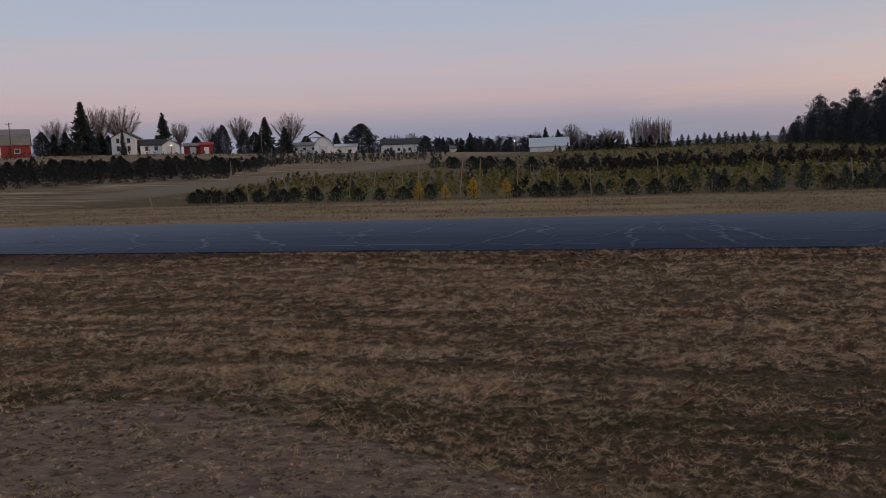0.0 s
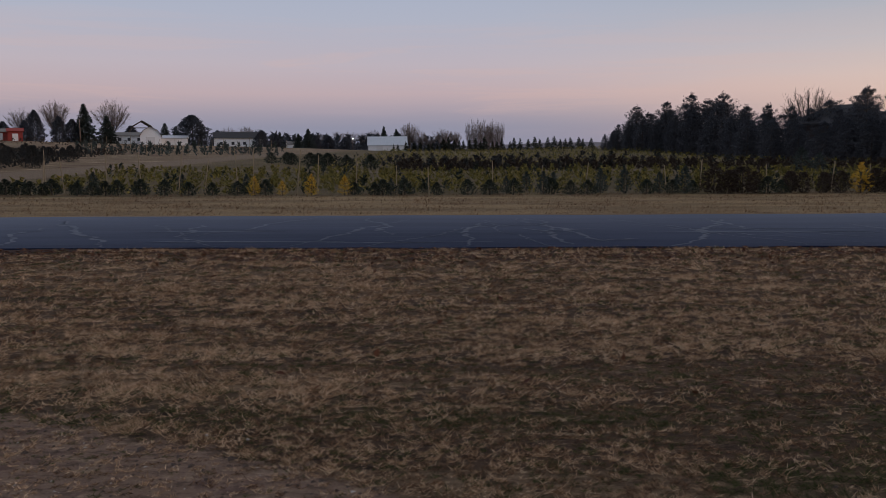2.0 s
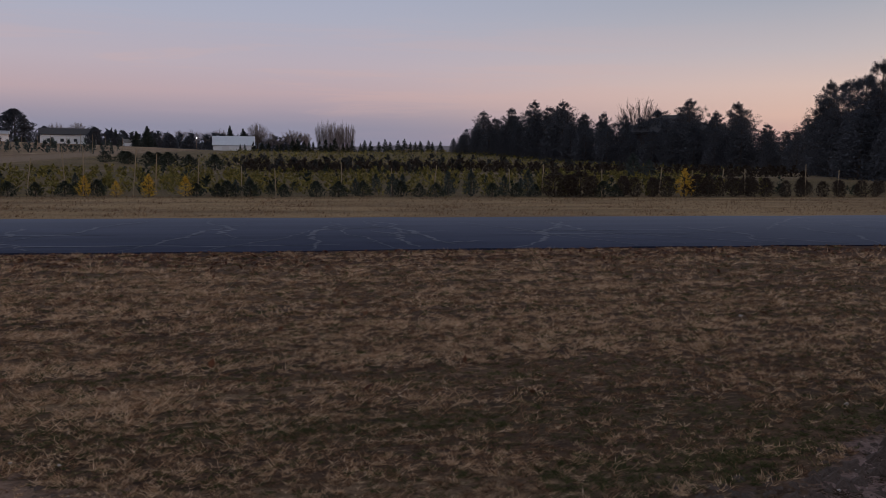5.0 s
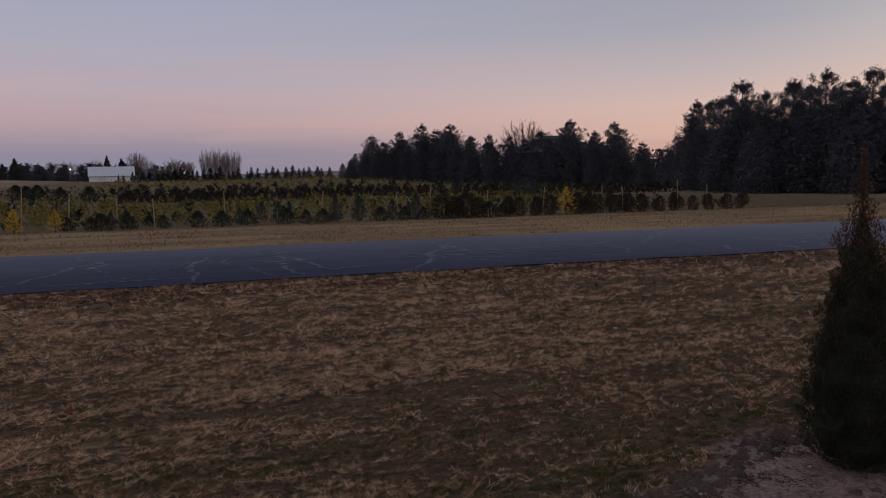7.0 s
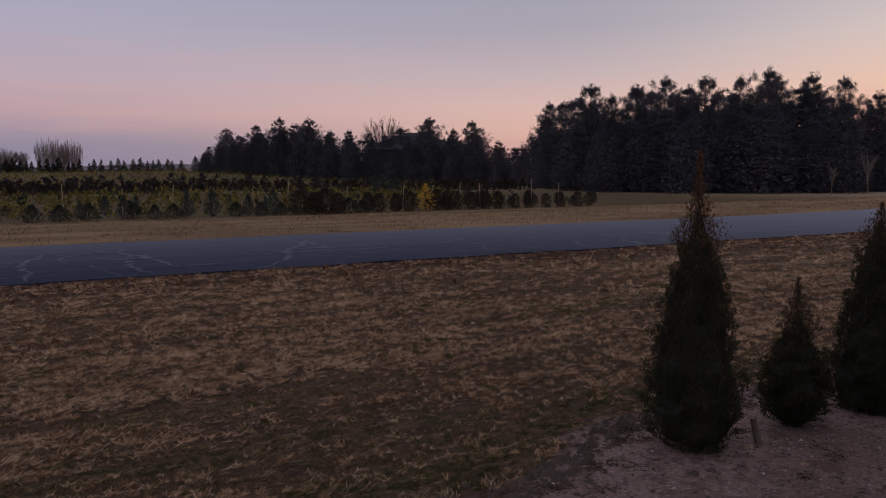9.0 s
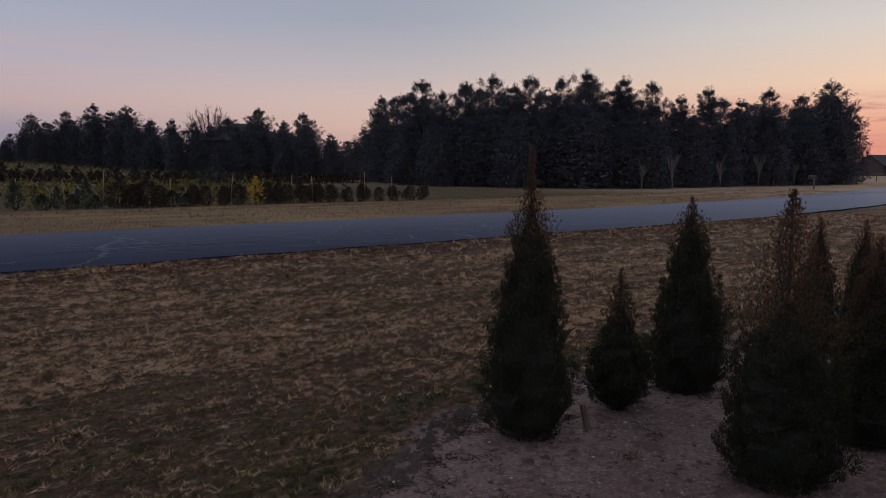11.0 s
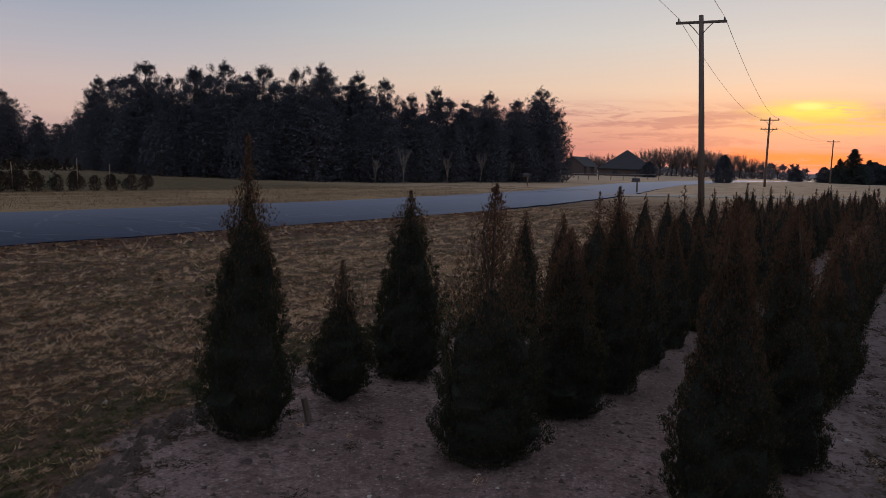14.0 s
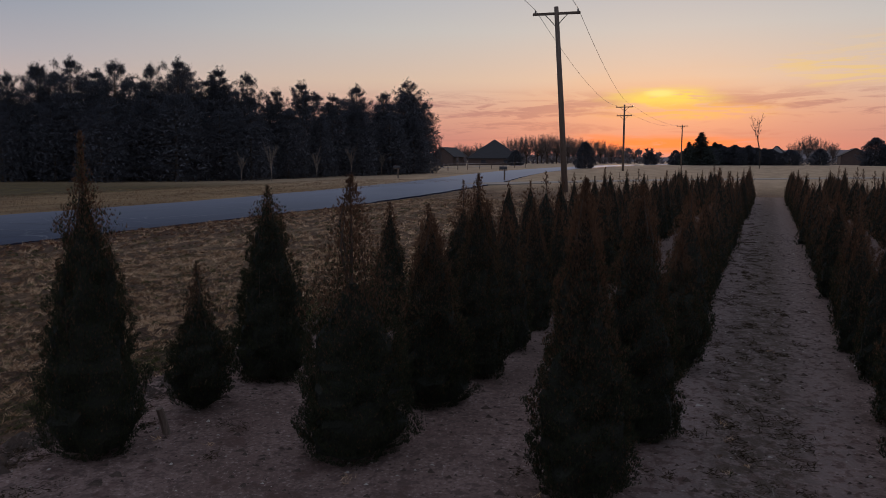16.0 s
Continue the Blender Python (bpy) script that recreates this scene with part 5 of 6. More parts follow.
gable_house("roadside_house", at(83.2, 190), -20, 6.0, 7, 2.2, 4.3, BRICK, DARK_SHINGLE, [(-3, -3.75, 1.5, 1, 1.2, "y-", BRICK), (1, -3.75, 1.5, 1, 1.2, "y-", BRICK)], [], False, "low dark-roofed house beyond the pines", "house")
# walls toned down for their backlit shade, the second in dark brown
gable_house("far_house", at(106.0, 275), 160, 6, 7, 3.2, 5.9, SHADED_SIDING, DARK_SHINGLE, [(3.5, -1.2, 1.6, 0.9, 1.2, "x+"), (3.5, 1.2, 1.6, 0.9, 1.2, "x+"), (0, 3.0, 1.6, 1, 1.2, "y+")], [], False, "far pale house with a dark gable roof", "house")
gable_house("far_house", at(110.6, 270), 165, 8, 11, 2.8, 5.0, BRICK, DARK_SHINGLE, [(0, 4, 1.5, 1, 1.1, "y+")], [], False, "far low brown house with a dark roof", "house")


# ---- poles and wires ----
def utility_pole(place, height, turn, arms=1, lean=0.0, label=""):
    root = thing("utility_pole", place, turn, label or "weathered wooden utility pole with a crossarm", "utility pole", "poles along the road")
    body = part("post", np_mesh("post", *tube([(0, 0, -0.4), (0, lean * 0.5, height * 0.5), (0, lean, height)], [0.17, 0.145, 0.115], 12), smooth=True), POLE_WOOD, root)
    for k in range(arms):
        z = height - 0.35 - 1.25 * k
        y = lean * z / height
        part("crossarm", box((0.0, y, z), (0.12, 2.5 if k == 0 else 2.2, 0.13), 0.012), POLE_WOOD, root)
        for e in (-1, 1):
            part("brace", np_mesh("brace", *tube([(-0.09, y + e * 0.08, z - 0.62), (-0.09, y + e * 0.35, z - 0.3), (-0.09, y + e * 0.62, z - 0.04)], [0.022] * 3, 4)), METAL, root)
        for e in (-1.12, 1.12) if k == 0 else (-0.95, -0.5, 0.5, 0.95):
            ins = part("insulator", cylinder((0, y + e, z + 0.14), 0.05, 0.14, 10, 0.035), CERAMIC, root)
    return root


POLE_TOPS = []
for px_, py_, hh_, turn_, arms_, lean_ in ((-33, 9.6, 9.8, -8, 1, 0.0), (42.7, -1.28, 9.75, -8, 1, 0.68), (117.4, -11.9, 9.6, -12, 2, 0.0), (189.5, -32.7, 9.6, -16, 1, 0.0)):
    gz = float(ground_z(np.array(px_), np.array(py_)))
    utility_pole((px_, py_, gz), hh_, turn_, arms_, lean_)
    m_ = pose(px_, py_, gz, 0, 0, turn_)
    y_ = lean_ * (hh_ - 0.35) / hh_
    POLE_TOPS.append([m_ @ Vector((0, y_ + e, hh_ - 0.12)) for e in (-1.12, 1.12)])
for a_, b_ in zip(POLE_TOPS, POLE_TOPS[1:]):
    for p_, q_ in zip(a_, b_):
        t_ = np.linspace(0, 1, 25)[:, None]
        line_ = np.array(p_) * (1 - t_) + np.array(q_) * t_ - np.array([0, 0, 1.0]) * (4 * 1.1 * t_ * (1 - t_))
        ob_ = part("power_line", np_mesh("power_line", *tube(line_, [0.014] * 25, 4)), WIRE, None)
        tagged(ob_, "thin sagging cable between utility poles", "cable", "cables of the pole line")
for az_, d_, h_, in ((-28.7, 240, 9.4), (-12.75, 245, 6.8)):
    x_, y_, z_ = at(az_, d_)
    utility_pole((x_, y_, z_), h_, 70, 1, 0.0, "far utility pole beside the farm")


def yard_lamp():
    x, y, z = at(5.62, 290)
    root = thing("yard_lamp", (x, y, z), 0, "lit yard lamp on a wooden pole", "lamp")
    part("post", cylinder((0, 0, 2.3), 0.1, 4.7, 8), POLE_WOOD, root)
    part("arm", np_mesh("arm", *tube([(0, 0, 4.5), (0, -0.4, 4.7), (0, -0.8, 4.65)], [0.04] * 3, 6)), METAL, root)
    bm = bmesh.new()
    bmesh.ops.create_uvsphere(bm, u_segments=12, v_segments=8, radius=0.22, matrix=pose(0, -0.8, 4.5))
    part("lamp_globe", bm, YARD_LIGHT, root, "glowing lamp")


yard_lamp()


def porch_lamp():
    x, y, z = at(-18.9, 243.4)
    root = thing("porch_lamp", (x, y, z), 0, "small lit lamp on the garage front", "lamp")
    part("bracket", box((0, 0, 1.2), (0.12, 0.12, 2.5), 0.01), METAL, root)
    bm = bmesh.new()
    bmesh.ops.create_uvsphere(bm, u_segments=10, v_segments=6, radius=0.22, matrix=pose(0, 0, 2.55))
    part("lamp_globe", bm, WARM_WINDOW, root, "warm lit globe")


porch_lamp()


def mailbox(place, turn):
    root = thing("mailbox", place, turn, "dark roadside mailbox on a wooden post", "mailbox", "mailboxes along the road")
    part("post", box((0, 0, 0.45), (0.12, 0.12, 1.1), 0.01), POLE_WOOD, root)
    part("arm", box((0.12, 0, 0.86), (0.7, 0.1, 0.08), 0.01), POLE_WOOD, root)
    bm = bmesh.new()
    prof = [(-0.11, 0.92), (0.11, 0.92), (0.11, 1.05)] + [(0.11 * math.cos(t), 1.05 + 0.1 * math.sin(t)) for t in (0.5, 1.0, 1.57, 2.14, 2.64)] + [(-0.11, 1.05)]
    a = [bm.verts.new((-0.2, y, z)) for y, z in prof]
    b = [bm.verts.new((0.42, y, z)) for y, z in prof]
    bm.faces.new(a)
    bm.faces.new(b[::-1])
    for k in range(len(prof)):
        bm.faces.new((a[k], b[k], b[(k + 1) % len(prof)], a[(k + 1) % len(prof)]))
    bmesh.ops.recalc_face_normals(bm, faces=bm.faces)
    shell = part("box", bm, METAL, root)
    part("flag", box((0.2, -0.14, 1.16), (0.03, 0.02, 0.2)), RED_BOARDS, shell)


def field_fence():
    """A low post-and-wire fence before the far houses."""
    root = thing("fence", (0, 0, 0), 0, "low post and wire fence before far houses", "fence")
    ends = [(82.4, 112), (84.6, 122), (87.2, 138), (89.6, 150)]
    spots = []
    for (a0, d0), (a1, d1) in zip(ends, ends[1:]):
        spots += [at(a0 + (a1 - a0) * t, d0 + (d1 - d0) * t) for t in (0.0, 0.34, 0.67)]
    for x, y, z in spots:
        part("post", box((x, y, z + 0.5), (0.12, 0.12, 1.2), 0.01), POLE_WOOD, root)
    for h in (0.45, 0.95):
        part("wire", np_mesh("wire", *tube([(x, y, z + h) for x, y, z in spots], [0.02] * len(spots), 4)), WIRE, root)


field_fence()
mailbox(at(87.3, 64.5), 100)
mailbox(at(79.5, 71), 100)


# ---- trees by the farm, along the crest and to the west ----
SPRUCES = [spruce("spruce", 10.0, w_, 60 + k_, 30, 15, None, 9) for k_, w_ in enumerate((3.2, 2.9, 3.7))]
ROUND = [evergreen("evergreen", 10.0, 4.4, 70 + k_) for k_ in range(3)]
BARES = [crown_tree("bare_tree", 10.0, fan_, 80 + k_) for k_, fan_ in enumerate((0.72, 0.62, 0.8, 0.55))]
POPLAR = crown_tree("poplar_clump", 10.0, 0.20, 90, 80, 0.0, 0.30, None, 0.0042, 18)
for group_ in (SPRUCES, ROUND):
    for ob_ in group_:
        ob_["tall"] = 10.0
USED = set()


def grove(models, rows, label, category, group):
    rng = np.random.default_rng(len(rows) + 17)
    for k, (az, d, h, *wide) in enumerate(rows):
        ob = models[k % len(models)]
        turn = rng.uniform(0, 360)
        if ob.name not in USED:
            USED.add(ob.name)
            stand(ob, az, d, h, turn, label, category, group)
            if wide:
                ob.matrix_basis = ob.matrix_basis @ Matrix.Diagonal((wide[0], wide[0], 1, 1))
        else:
            tagged(again(ob, az, d, h, turn, wide[0] if wide else 1.0), label, category, group)


def tall(az, d, el):
    return 1.76 + d * math.tan(radians(el)) - at(az, d)[2]


def rows_of(items):
    return [(az, d, max(tall(az, d, el), 1.0), *wide) for az, d, el, *wide in items]


grove(SPRUCES, rows_of([(-24.45, 252, 4.7), (-19.35, 262, 3.9), (-12.45, 258, 3.45, 1.05), (-11.1, 256, 2.7, 1.3), (-26.2, 255, 2.6, 1.3), (-25.5, 258, 2.7, 1.2), (-23.3, 256, 2.6, 1.3), (-22.0, 244, 2.9, 0.5),
                        (-7.4, 275, 2.2, 1.2), (-6.7, 285, 2.0, 1.2), (0.4, 300, 1.6, 1.3), (2.4, 300, 1.85, 1.2), (1.7, 310, 1.5, 1.2), (7.9, 330, 2.0, 0.9), (8.8, 325, 1.8, 1.0), (101.1, 205, 2.0, 1.75), (100.3, 210, 1.35, 1.7), (102.0, 214, 1.3, 1.6)]),
      "tall dark spruce near the far farm", "tree", "spruces by the farms")
grove(ROUND, rows_of([(-15.4, 252, 2.95, 0.62), (-5.6, 262, 2.75, 1.25), (-0.9, 280, 1.7, 0.9), (-14.0, 256, 2.6, 0.6), (0.1, 285, 1.5, 0.9), (-24.0, 258, 2.5, 0.8), (-22.9, 258, 2.4, 0.7), (3.9, 305, 1.3, 1.0), (-13.2, 258, 2.4, 0.8), (-17.2, 262, 2.2, 0.8), (-9.6, 275, 2.0, 0.9), (2.9, 315, 1.35, 1.0), (5.1, 320, 1.2, 1.1), (-3.9, 320, 1.7, 0.9), (-26.9, 262, 2.7, 0.8), (-16.0, 258, 2.3, 0.6),
                      (93.1, 140, 1.35, 0.85), (101.4, 224, 0.95, 1.9), (102.6, 224, 0.98, 1.9), (103.6, 224, 0.92, 1.9), (104.6, 226, 0.9, 1.9), (105.6, 226, 0.8, 1.9), (106.8, 230, 0.75, 1.8), (100.0, 226, 0.7, 1.9), (102.3, 215, 1.15, 1.2), (103.3, 215, 1.1, 1.2), (104.2, 220, 1.05, 1.2), (108.6, 240, 0.8, 1.3), (111.8, 235, 1.5, 1.1), (113.0, 235, 1.6, 1.1), (97.7, 230, 0.65, 1.2), (99.4, 230, 0.75, 1.1), (88.1, 190, 0.75, 1.2), (105.2, 225, 0.85, 1.2), (103.0, 216, 0.95, 1.4), (101.7, 212, 1.0, 1.3)]),
      "dense dark evergreen tree beside a far building", "tree", "evergreens by the farms")
grove(BARES, rows_of([(-26.1, 262, 3.5), (-23.5, 266, 4.3), (-22.1, 268, 4.35), (-18.3, 270, 3.2), (-16.2, 275, 3.0), (-14.2, 268, 3.55), (-10.7, 272, 3.7), (-1.9, 330, 2.0), (-3.2, 335, 1.9), (9.8, 325, 2.2), (10.6, 330, 1.6), (4.5, 340, 1.6), (5.4, 345, 1.6, 1.3),
                      (3.4, 340, 1.4, 1.2), (12.3, 320, 1.75, 1.2), (13.2, 325, 1.55), (11.3, 330, 1.2, 1.2), (6.4, 340, 1.5), (37.4, 128, 4.1), (-2.6, 335, 1.7), (7.2, 340, 1.7),
                      (88.9, 300, 1.82), (89.7, 305, 1.89), (90.4, 300, 1.96), (91.1, 310, 1.89), (91.9, 305, 1.76), (92.6, 310, 1.69), (94.2, 320, 1.49), (95.0, 320, 1.28), (93.6, 315, 1.49), (85.4, 260, 1.28), (84.6, 270, 1.08), (87.7, 290, 1.62), (88.3, 300, 1.69), (95.8, 330, 1.08), (96.6, 330, 0.81),
                      (107.2, 290, 1.3), (107.9, 290, 1.7), (108.6, 295, 1.5), (109.4, 300, 1.2), (90.0, 320, 1.62), (91.5, 325, 1.62), (92.3, 325, 1.55), (93.1, 330, 1.49), (84.1, 270, 1.22)]),
      "leafless spreading tree on the skyline", "tree", "bare trees on the skyline")
stand(POPLAR, 14.9, 285, tall(14.9, 285, 2.5), 0, "clump of upright leafless poplars", "tree", "poplar clump")
tagged(again(POPLAR, 16.0, 287, tall(16.0, 287, 2.35), 70, 0.85), "clump of upright leafless poplars", "tree", "poplar clump")

LONE = bare_tree("bare_tree", 6.0, 0.55, 133, 5, None, 0.8, 0.42, 0.009, 2, 0.0026)
stand(LONE, 104.9, 150, tall(104.9, 150, 3.4), 0, "thin leafless tree standing alone in the field", "tree")

YOUNG = [bare_tree("young_tree", 3.2, 0.5, 95 + k_, 4, PALE_BARK, 0.8, 0.4, 0.014, 3, 0.0045) for k_ in range(2)]
grove(YOUNG, [(68.35, 61, 2.7), (70.4, 63.5, 3.25), (73.6, 69, 3.2), (76.1, 76, 3.2), (78.3, 84, 3.1), (80.2, 92, 2.6)], "slender leafless young tree beside the road", "tree", "young trees along the road")


def crest_row():
    """The file of small spruces on the crest of the field."""
    rng = np.random.default_rng(3)
    model = spruce("small_spruce", 3.0, 0.9, 64, 18, 11, SAPLING, 9)
    model["tall"] = 3.0
    az, first = 8.6, True
    while az < 23.2:
        d = 197 + rng.uniform(-3, 3)
        h = rng.uniform(2.3, 3.8) if az > 12 else rng.uniform(1.6, 2.8)
        if first:
            stand(model, az, d, h, 0, "small dark spruce in a file along the field's crest", "tree", "spruces on the crest")
            first = False
        else:
            again(model, az, d, h, rng.uniform(0, 360), rng.uniform(1.1, 1.6))
        az += rng.choice([0.3, 0.36, 0.45, 0.6])


crest_row()


# ---- saplings of the tree farm ----
def sapling(name, height, spread, seed, material, count=420, stem=0.06, shape=(0.45, 0.95, 1.0, 0.62, 0.05)):
    """A small bushy conifer: a stem and many needled shoots."""
    rng = np.random.default_rng(seed)
    root = thing(name)
    part("stem", np_mesh("stem", *tube([(0, 0, -0.05), (0, 0, height * 0.5), (0, 0, height * 0.96)], [0.025, 0.018, 0.005], 5)), BARK, root)
    u = rng.random(count) ** 0.85
    a = rng.uniform(0, 2 * np.pi, count)
    r = spread * np.interp(u, [0, 0.12, 0.35, 0.7, 1], shape) * lump(a, u, seed) * rng.uniform(0.35, 1.05, count)
    c = np.stack([r * np.cos(a), r * np.sin(a), height * (stem + (1 - stem) * u)], -1)
    way = unit(np.stack([np.cos(a), np.sin(a), 0 * a + 0.7], -1) + rng.normal(0, 0.45, (count, 3)))
    length = rng.uniform(0.07, 0.15, count) * height ** 0.5
    v, f = blades(c - way * (length * 0.5)[:, None], way, length, length * rng.uniform(0.22, 0.42, count), rng, 1)
    part("foliage", np_mesh("foliage", v, f), material, root)
    root["tall"] = height
    return root


def in_plot(s, n):
    x, y = sn(s, n)
    return x, y, float(ground_z(np.array(x), np.array(y)))


def put_again(ob, s, n, k, turn, wide=1.0):
    x, y, z = in_plot(s, n)
    m = pose(x, y, z, 0, 0, turn) @ Matrix.Diagonal((k * wide, k * wide, k, 1))
    if ob.name not in USED:
        USED.add(ob.name)
        ob.matrix_basis = m
        return ob
    keep = ob.matrix_basis.copy()
    ob.matrix_basis = Matrix.Identity(4)
    made = copy_thing(ob, m)
    ob.matrix_basis = keep
    return made


def front_n(s):
    return 31.7 + 0.006 * max(0.0, -s - 4) ** 2


FRONT_LOW = [-17.9, -17.3, -16.7, -16.0, -15.2, -14.8, -13.2, -12.2, -11.5, -10.6, -9.4, -7.7, -6.0, -4.5, -2.9, -0.9, 5.6, 7.1, 7.7, 9.3, 11.7, 14.0, 15.6, 17.4, 20.2, 21.5, 22.7, 26.9, 28.7, 30.2, 34.9, 35.8]
FRONT_TALL = [(8.3, 0.7), (16.9, 0.75), (19.6, 0.95), (23.8, 1.05), (25.5, 1.1), (27.9, 0.9), (29.6, 1.15)]
FRONT_GOLD = [(-1.55, 0.95), (0.4, 0.75), (2.5, 1.05), (4.9, 1.0), (40.6, 1.45)]
FRONT_DARK = [(31.6, 1.05), (32.4, 0.95), (33.3, 1.1), (34.3, 0.9), (36.4, 0.9), (37.2, 0.85), (38.4, 0.85), (39.4, 0.9), (41.4, 1.0), (42.1, 0.95), (43.2, 0.85), (44.0, 0.85), (45.0, 0.9), (45.9, 0.85), (46.9, 0.75), (48.1, 0.8), (49.3, 0.7), (50.2, 0.72), (51.6, 0.75), (52.5, 0.7)]


def front_place(az):
    """Where the front row of the first plot lies at a bearing: s and n."""
    n = 31.7
    for _ in range(6):
        s = n * math.tan(radians(az - 14.1))
        n = front_n(s)
    return s, n


def tree_farm():
    rng = np.random.default_rng(44)
    low = [sapling("fir_sapling", 0.60, 0.38, 100 + k, SAPLING, 700, 0.05, (0.55, 0.95, 1.0, 0.6, 0.1)) for k in range(3)]
    upright = [sapling("spruce_sapling", 1.0, 0.36, 110 + k, SPRUCE, 560) for k in range(2)]
    dark = [sapling("winter_shrub", 1.0, 0.42, 120 + k, DARK_SHRUB, 900, 0.04, (0.6, 0.85, 1.0, 0.9, 0.3)) for k in range(3)]
    gold = [sapling("larch_sapling", 0.85, 0.32, 130 + k, YELLOW, 300) for k in range(2)]
    for ob in low:
        tagged(ob, "low bushy dark green fir sapling in the front row", "conifer", "saplings in the front row")
    for ob in upright:
        tagged(ob, "upright dark blue-green spruce sapling with a stake", "conifer", "saplings in the front row")
    for ob in dark:
        tagged(ob, "dense dark brownish winter shrub in the row", "shrub", "shrubs at the row's end")
    for ob in gold:
        tagged(ob, "small golden-yellow larch sapling", "conifer", "golden saplings")
    for k, (az, tall_) in enumerate(FRONT_GOLD):
        s, n = front_place(az)
        put_again(gold[k % 2], s, n, tall_, rng.uniform(0, 360))
    for k, az in enumerate(FRONT_LOW):
        s, n = front_place(az)
        put_again(low[k % 3], s, n + rng.normal(0, 0.15), rng.uniform(0.85, 1.2), rng.uniform(0, 360), rng.uniform(0.9, 1.2))
    for k, (az, tall_) in enumerate(FRONT_TALL):
        s, n = front_place(az)
        put_again(upright[k % 2], s, n + rng.normal(0.2, 0.15), tall_, rng.uniform(0, 360), 0.9)
    for k, (az, tall_) in enumerate(FRONT_DARK):
        s, n = front_place(az)
        put_again(dark[k % 3], s, n + rng.normal(0, 0.12), tall_, rng.uniform(0, 360), rng.uniform(0.85, 1.15) * (1.35 if 31 < az < 34 else 1.0))
    for row in (1, 2, 3):
        s = -19.0
        while s < 26 + row:
            ob = (dark if s > 12 and rng.random() < 0.7 else low if rng.random() < 0.6 else upright)
            put_again(ob[int(rng.integers(len(ob)))], s, front_n(s) + 1.7 * row + rng.normal(0, 0.3), rng.uniform(0.55, 0.9), rng.uniform(0, 360))
            s += rng.uniform(4.0, 9.0) if s < 11 else rng.uniform(1.2, 2.4)
    # bushes at the near end of the dark rows, by the lane
    for s, n, k in ((-20.5, 80, 1.4), (-18.6, 79, 1.5), (-17.4, 76, 1.5), (-15.2, 74, 1.6), (-13.6, 70, 1.6), (-12.4, 68, 1.7), (-10.6, 67, 1.5), (-8.4, 66, 1.6)):
        put_again(low[int(rng.integers(3))], s, n, k * 1.35, rng.uniform(0, 360), 1.2)
    # two firs by the lane and a pair of spruces at the plot's far corner
    for az, d, h in ((37.0, 63, 1.9), (38.1, 62, 1.5)):
        x, y, z = at(az, d)
        s_, n_ = x * UX + y * UY, x * NX + y * NY
        tagged(put_again(upright[0], s_, n_, h, 20, 1.2), "bushy young fir standing alone in grass", "conifer")
    # the older dark trees on the left of the lane
    big = [sapling("fir_tree", 1.9, 0.85, 140 + k, DARK_FIR, 1500, 0.03, (0.75, 1.0, 1.0, 0.7, 0.12)) for k in range(3)]
    for ob in big:
        tagged(ob, "dark bushy fir tree in the old plot", "conifer", "firs of the old plot")
    for row in range(7):
        az = -31.0
        while az < -15.0 + row * 0.6:
            d = 70 + row * 5.5 + rng.uniform(-1.0, 1.0) + (az + 15) * 0.25
            x, y, z = at(az, d)
            put_again(big[int(rng.integers(3))], x * UX + y * UY, x * NX + y * NY, rng.uniform(0.65, 1.15) * (1.12 if row == 0 and az > -18 else 0.92), rng.uniform(0, 360))
            az += rng.uniform(1.1, 2.1)


tree_farm()


def stakes():
    rng = np.random.default_rng(12)
    body = np_mesh("stake", *tube([(0, 0, -0.1), (0.01, 0, 0.7), (0, 0, 1.5)], [0.022, 0.021, 0.02], 6))
    body.materials.append(STAKE)

    def one(s, n, k, tilt):
        x, y, z = in_plot(s, n)
        ob = new("stake", body)
        ob.matrix_basis = pose(x, y, z, tilt, rng.normal(0, 3), rng.uniform(0, 360)) @ Matrix.Diagonal((1, 1, k, 1))
        tagged(ob, "slim pale wooden stake beside a sapling", "stake", "stakes of the tree farm")

    for s in np.arange(-19.5, -6, 1.3):
        one(s + rng.normal(0, 0.4), front_n(s) + rng.uniform(0.0, 1.6), rng.uniform(0.95, 1.35), rng.normal(0, 5))
    for s in np.arange(-5, 24, 1.9):
        one(s + rng.normal(0, 0.4), front_n(s) + rng.uniform(0.2, 1.2), rng.uniform(0.75, 1.0), rng.normal(0, 2))
    for az in np.arange(-12.0, 1.0, 0.85):
        x, y, z = at(az + rng.normal(0, 0.12), 118)
        one(x * UX + y * UY, x * NX + y * NY, rng.uniform(1.5, 1.9), rng.normal(0, 2))
    x, y = 22.6 * math.sin(radians(-25.2)), 28.5 * math.cos(radians(-25.2))
    one(x * UX + y * UY, x * NX + y * NY, 0.75, 1)


stakes()


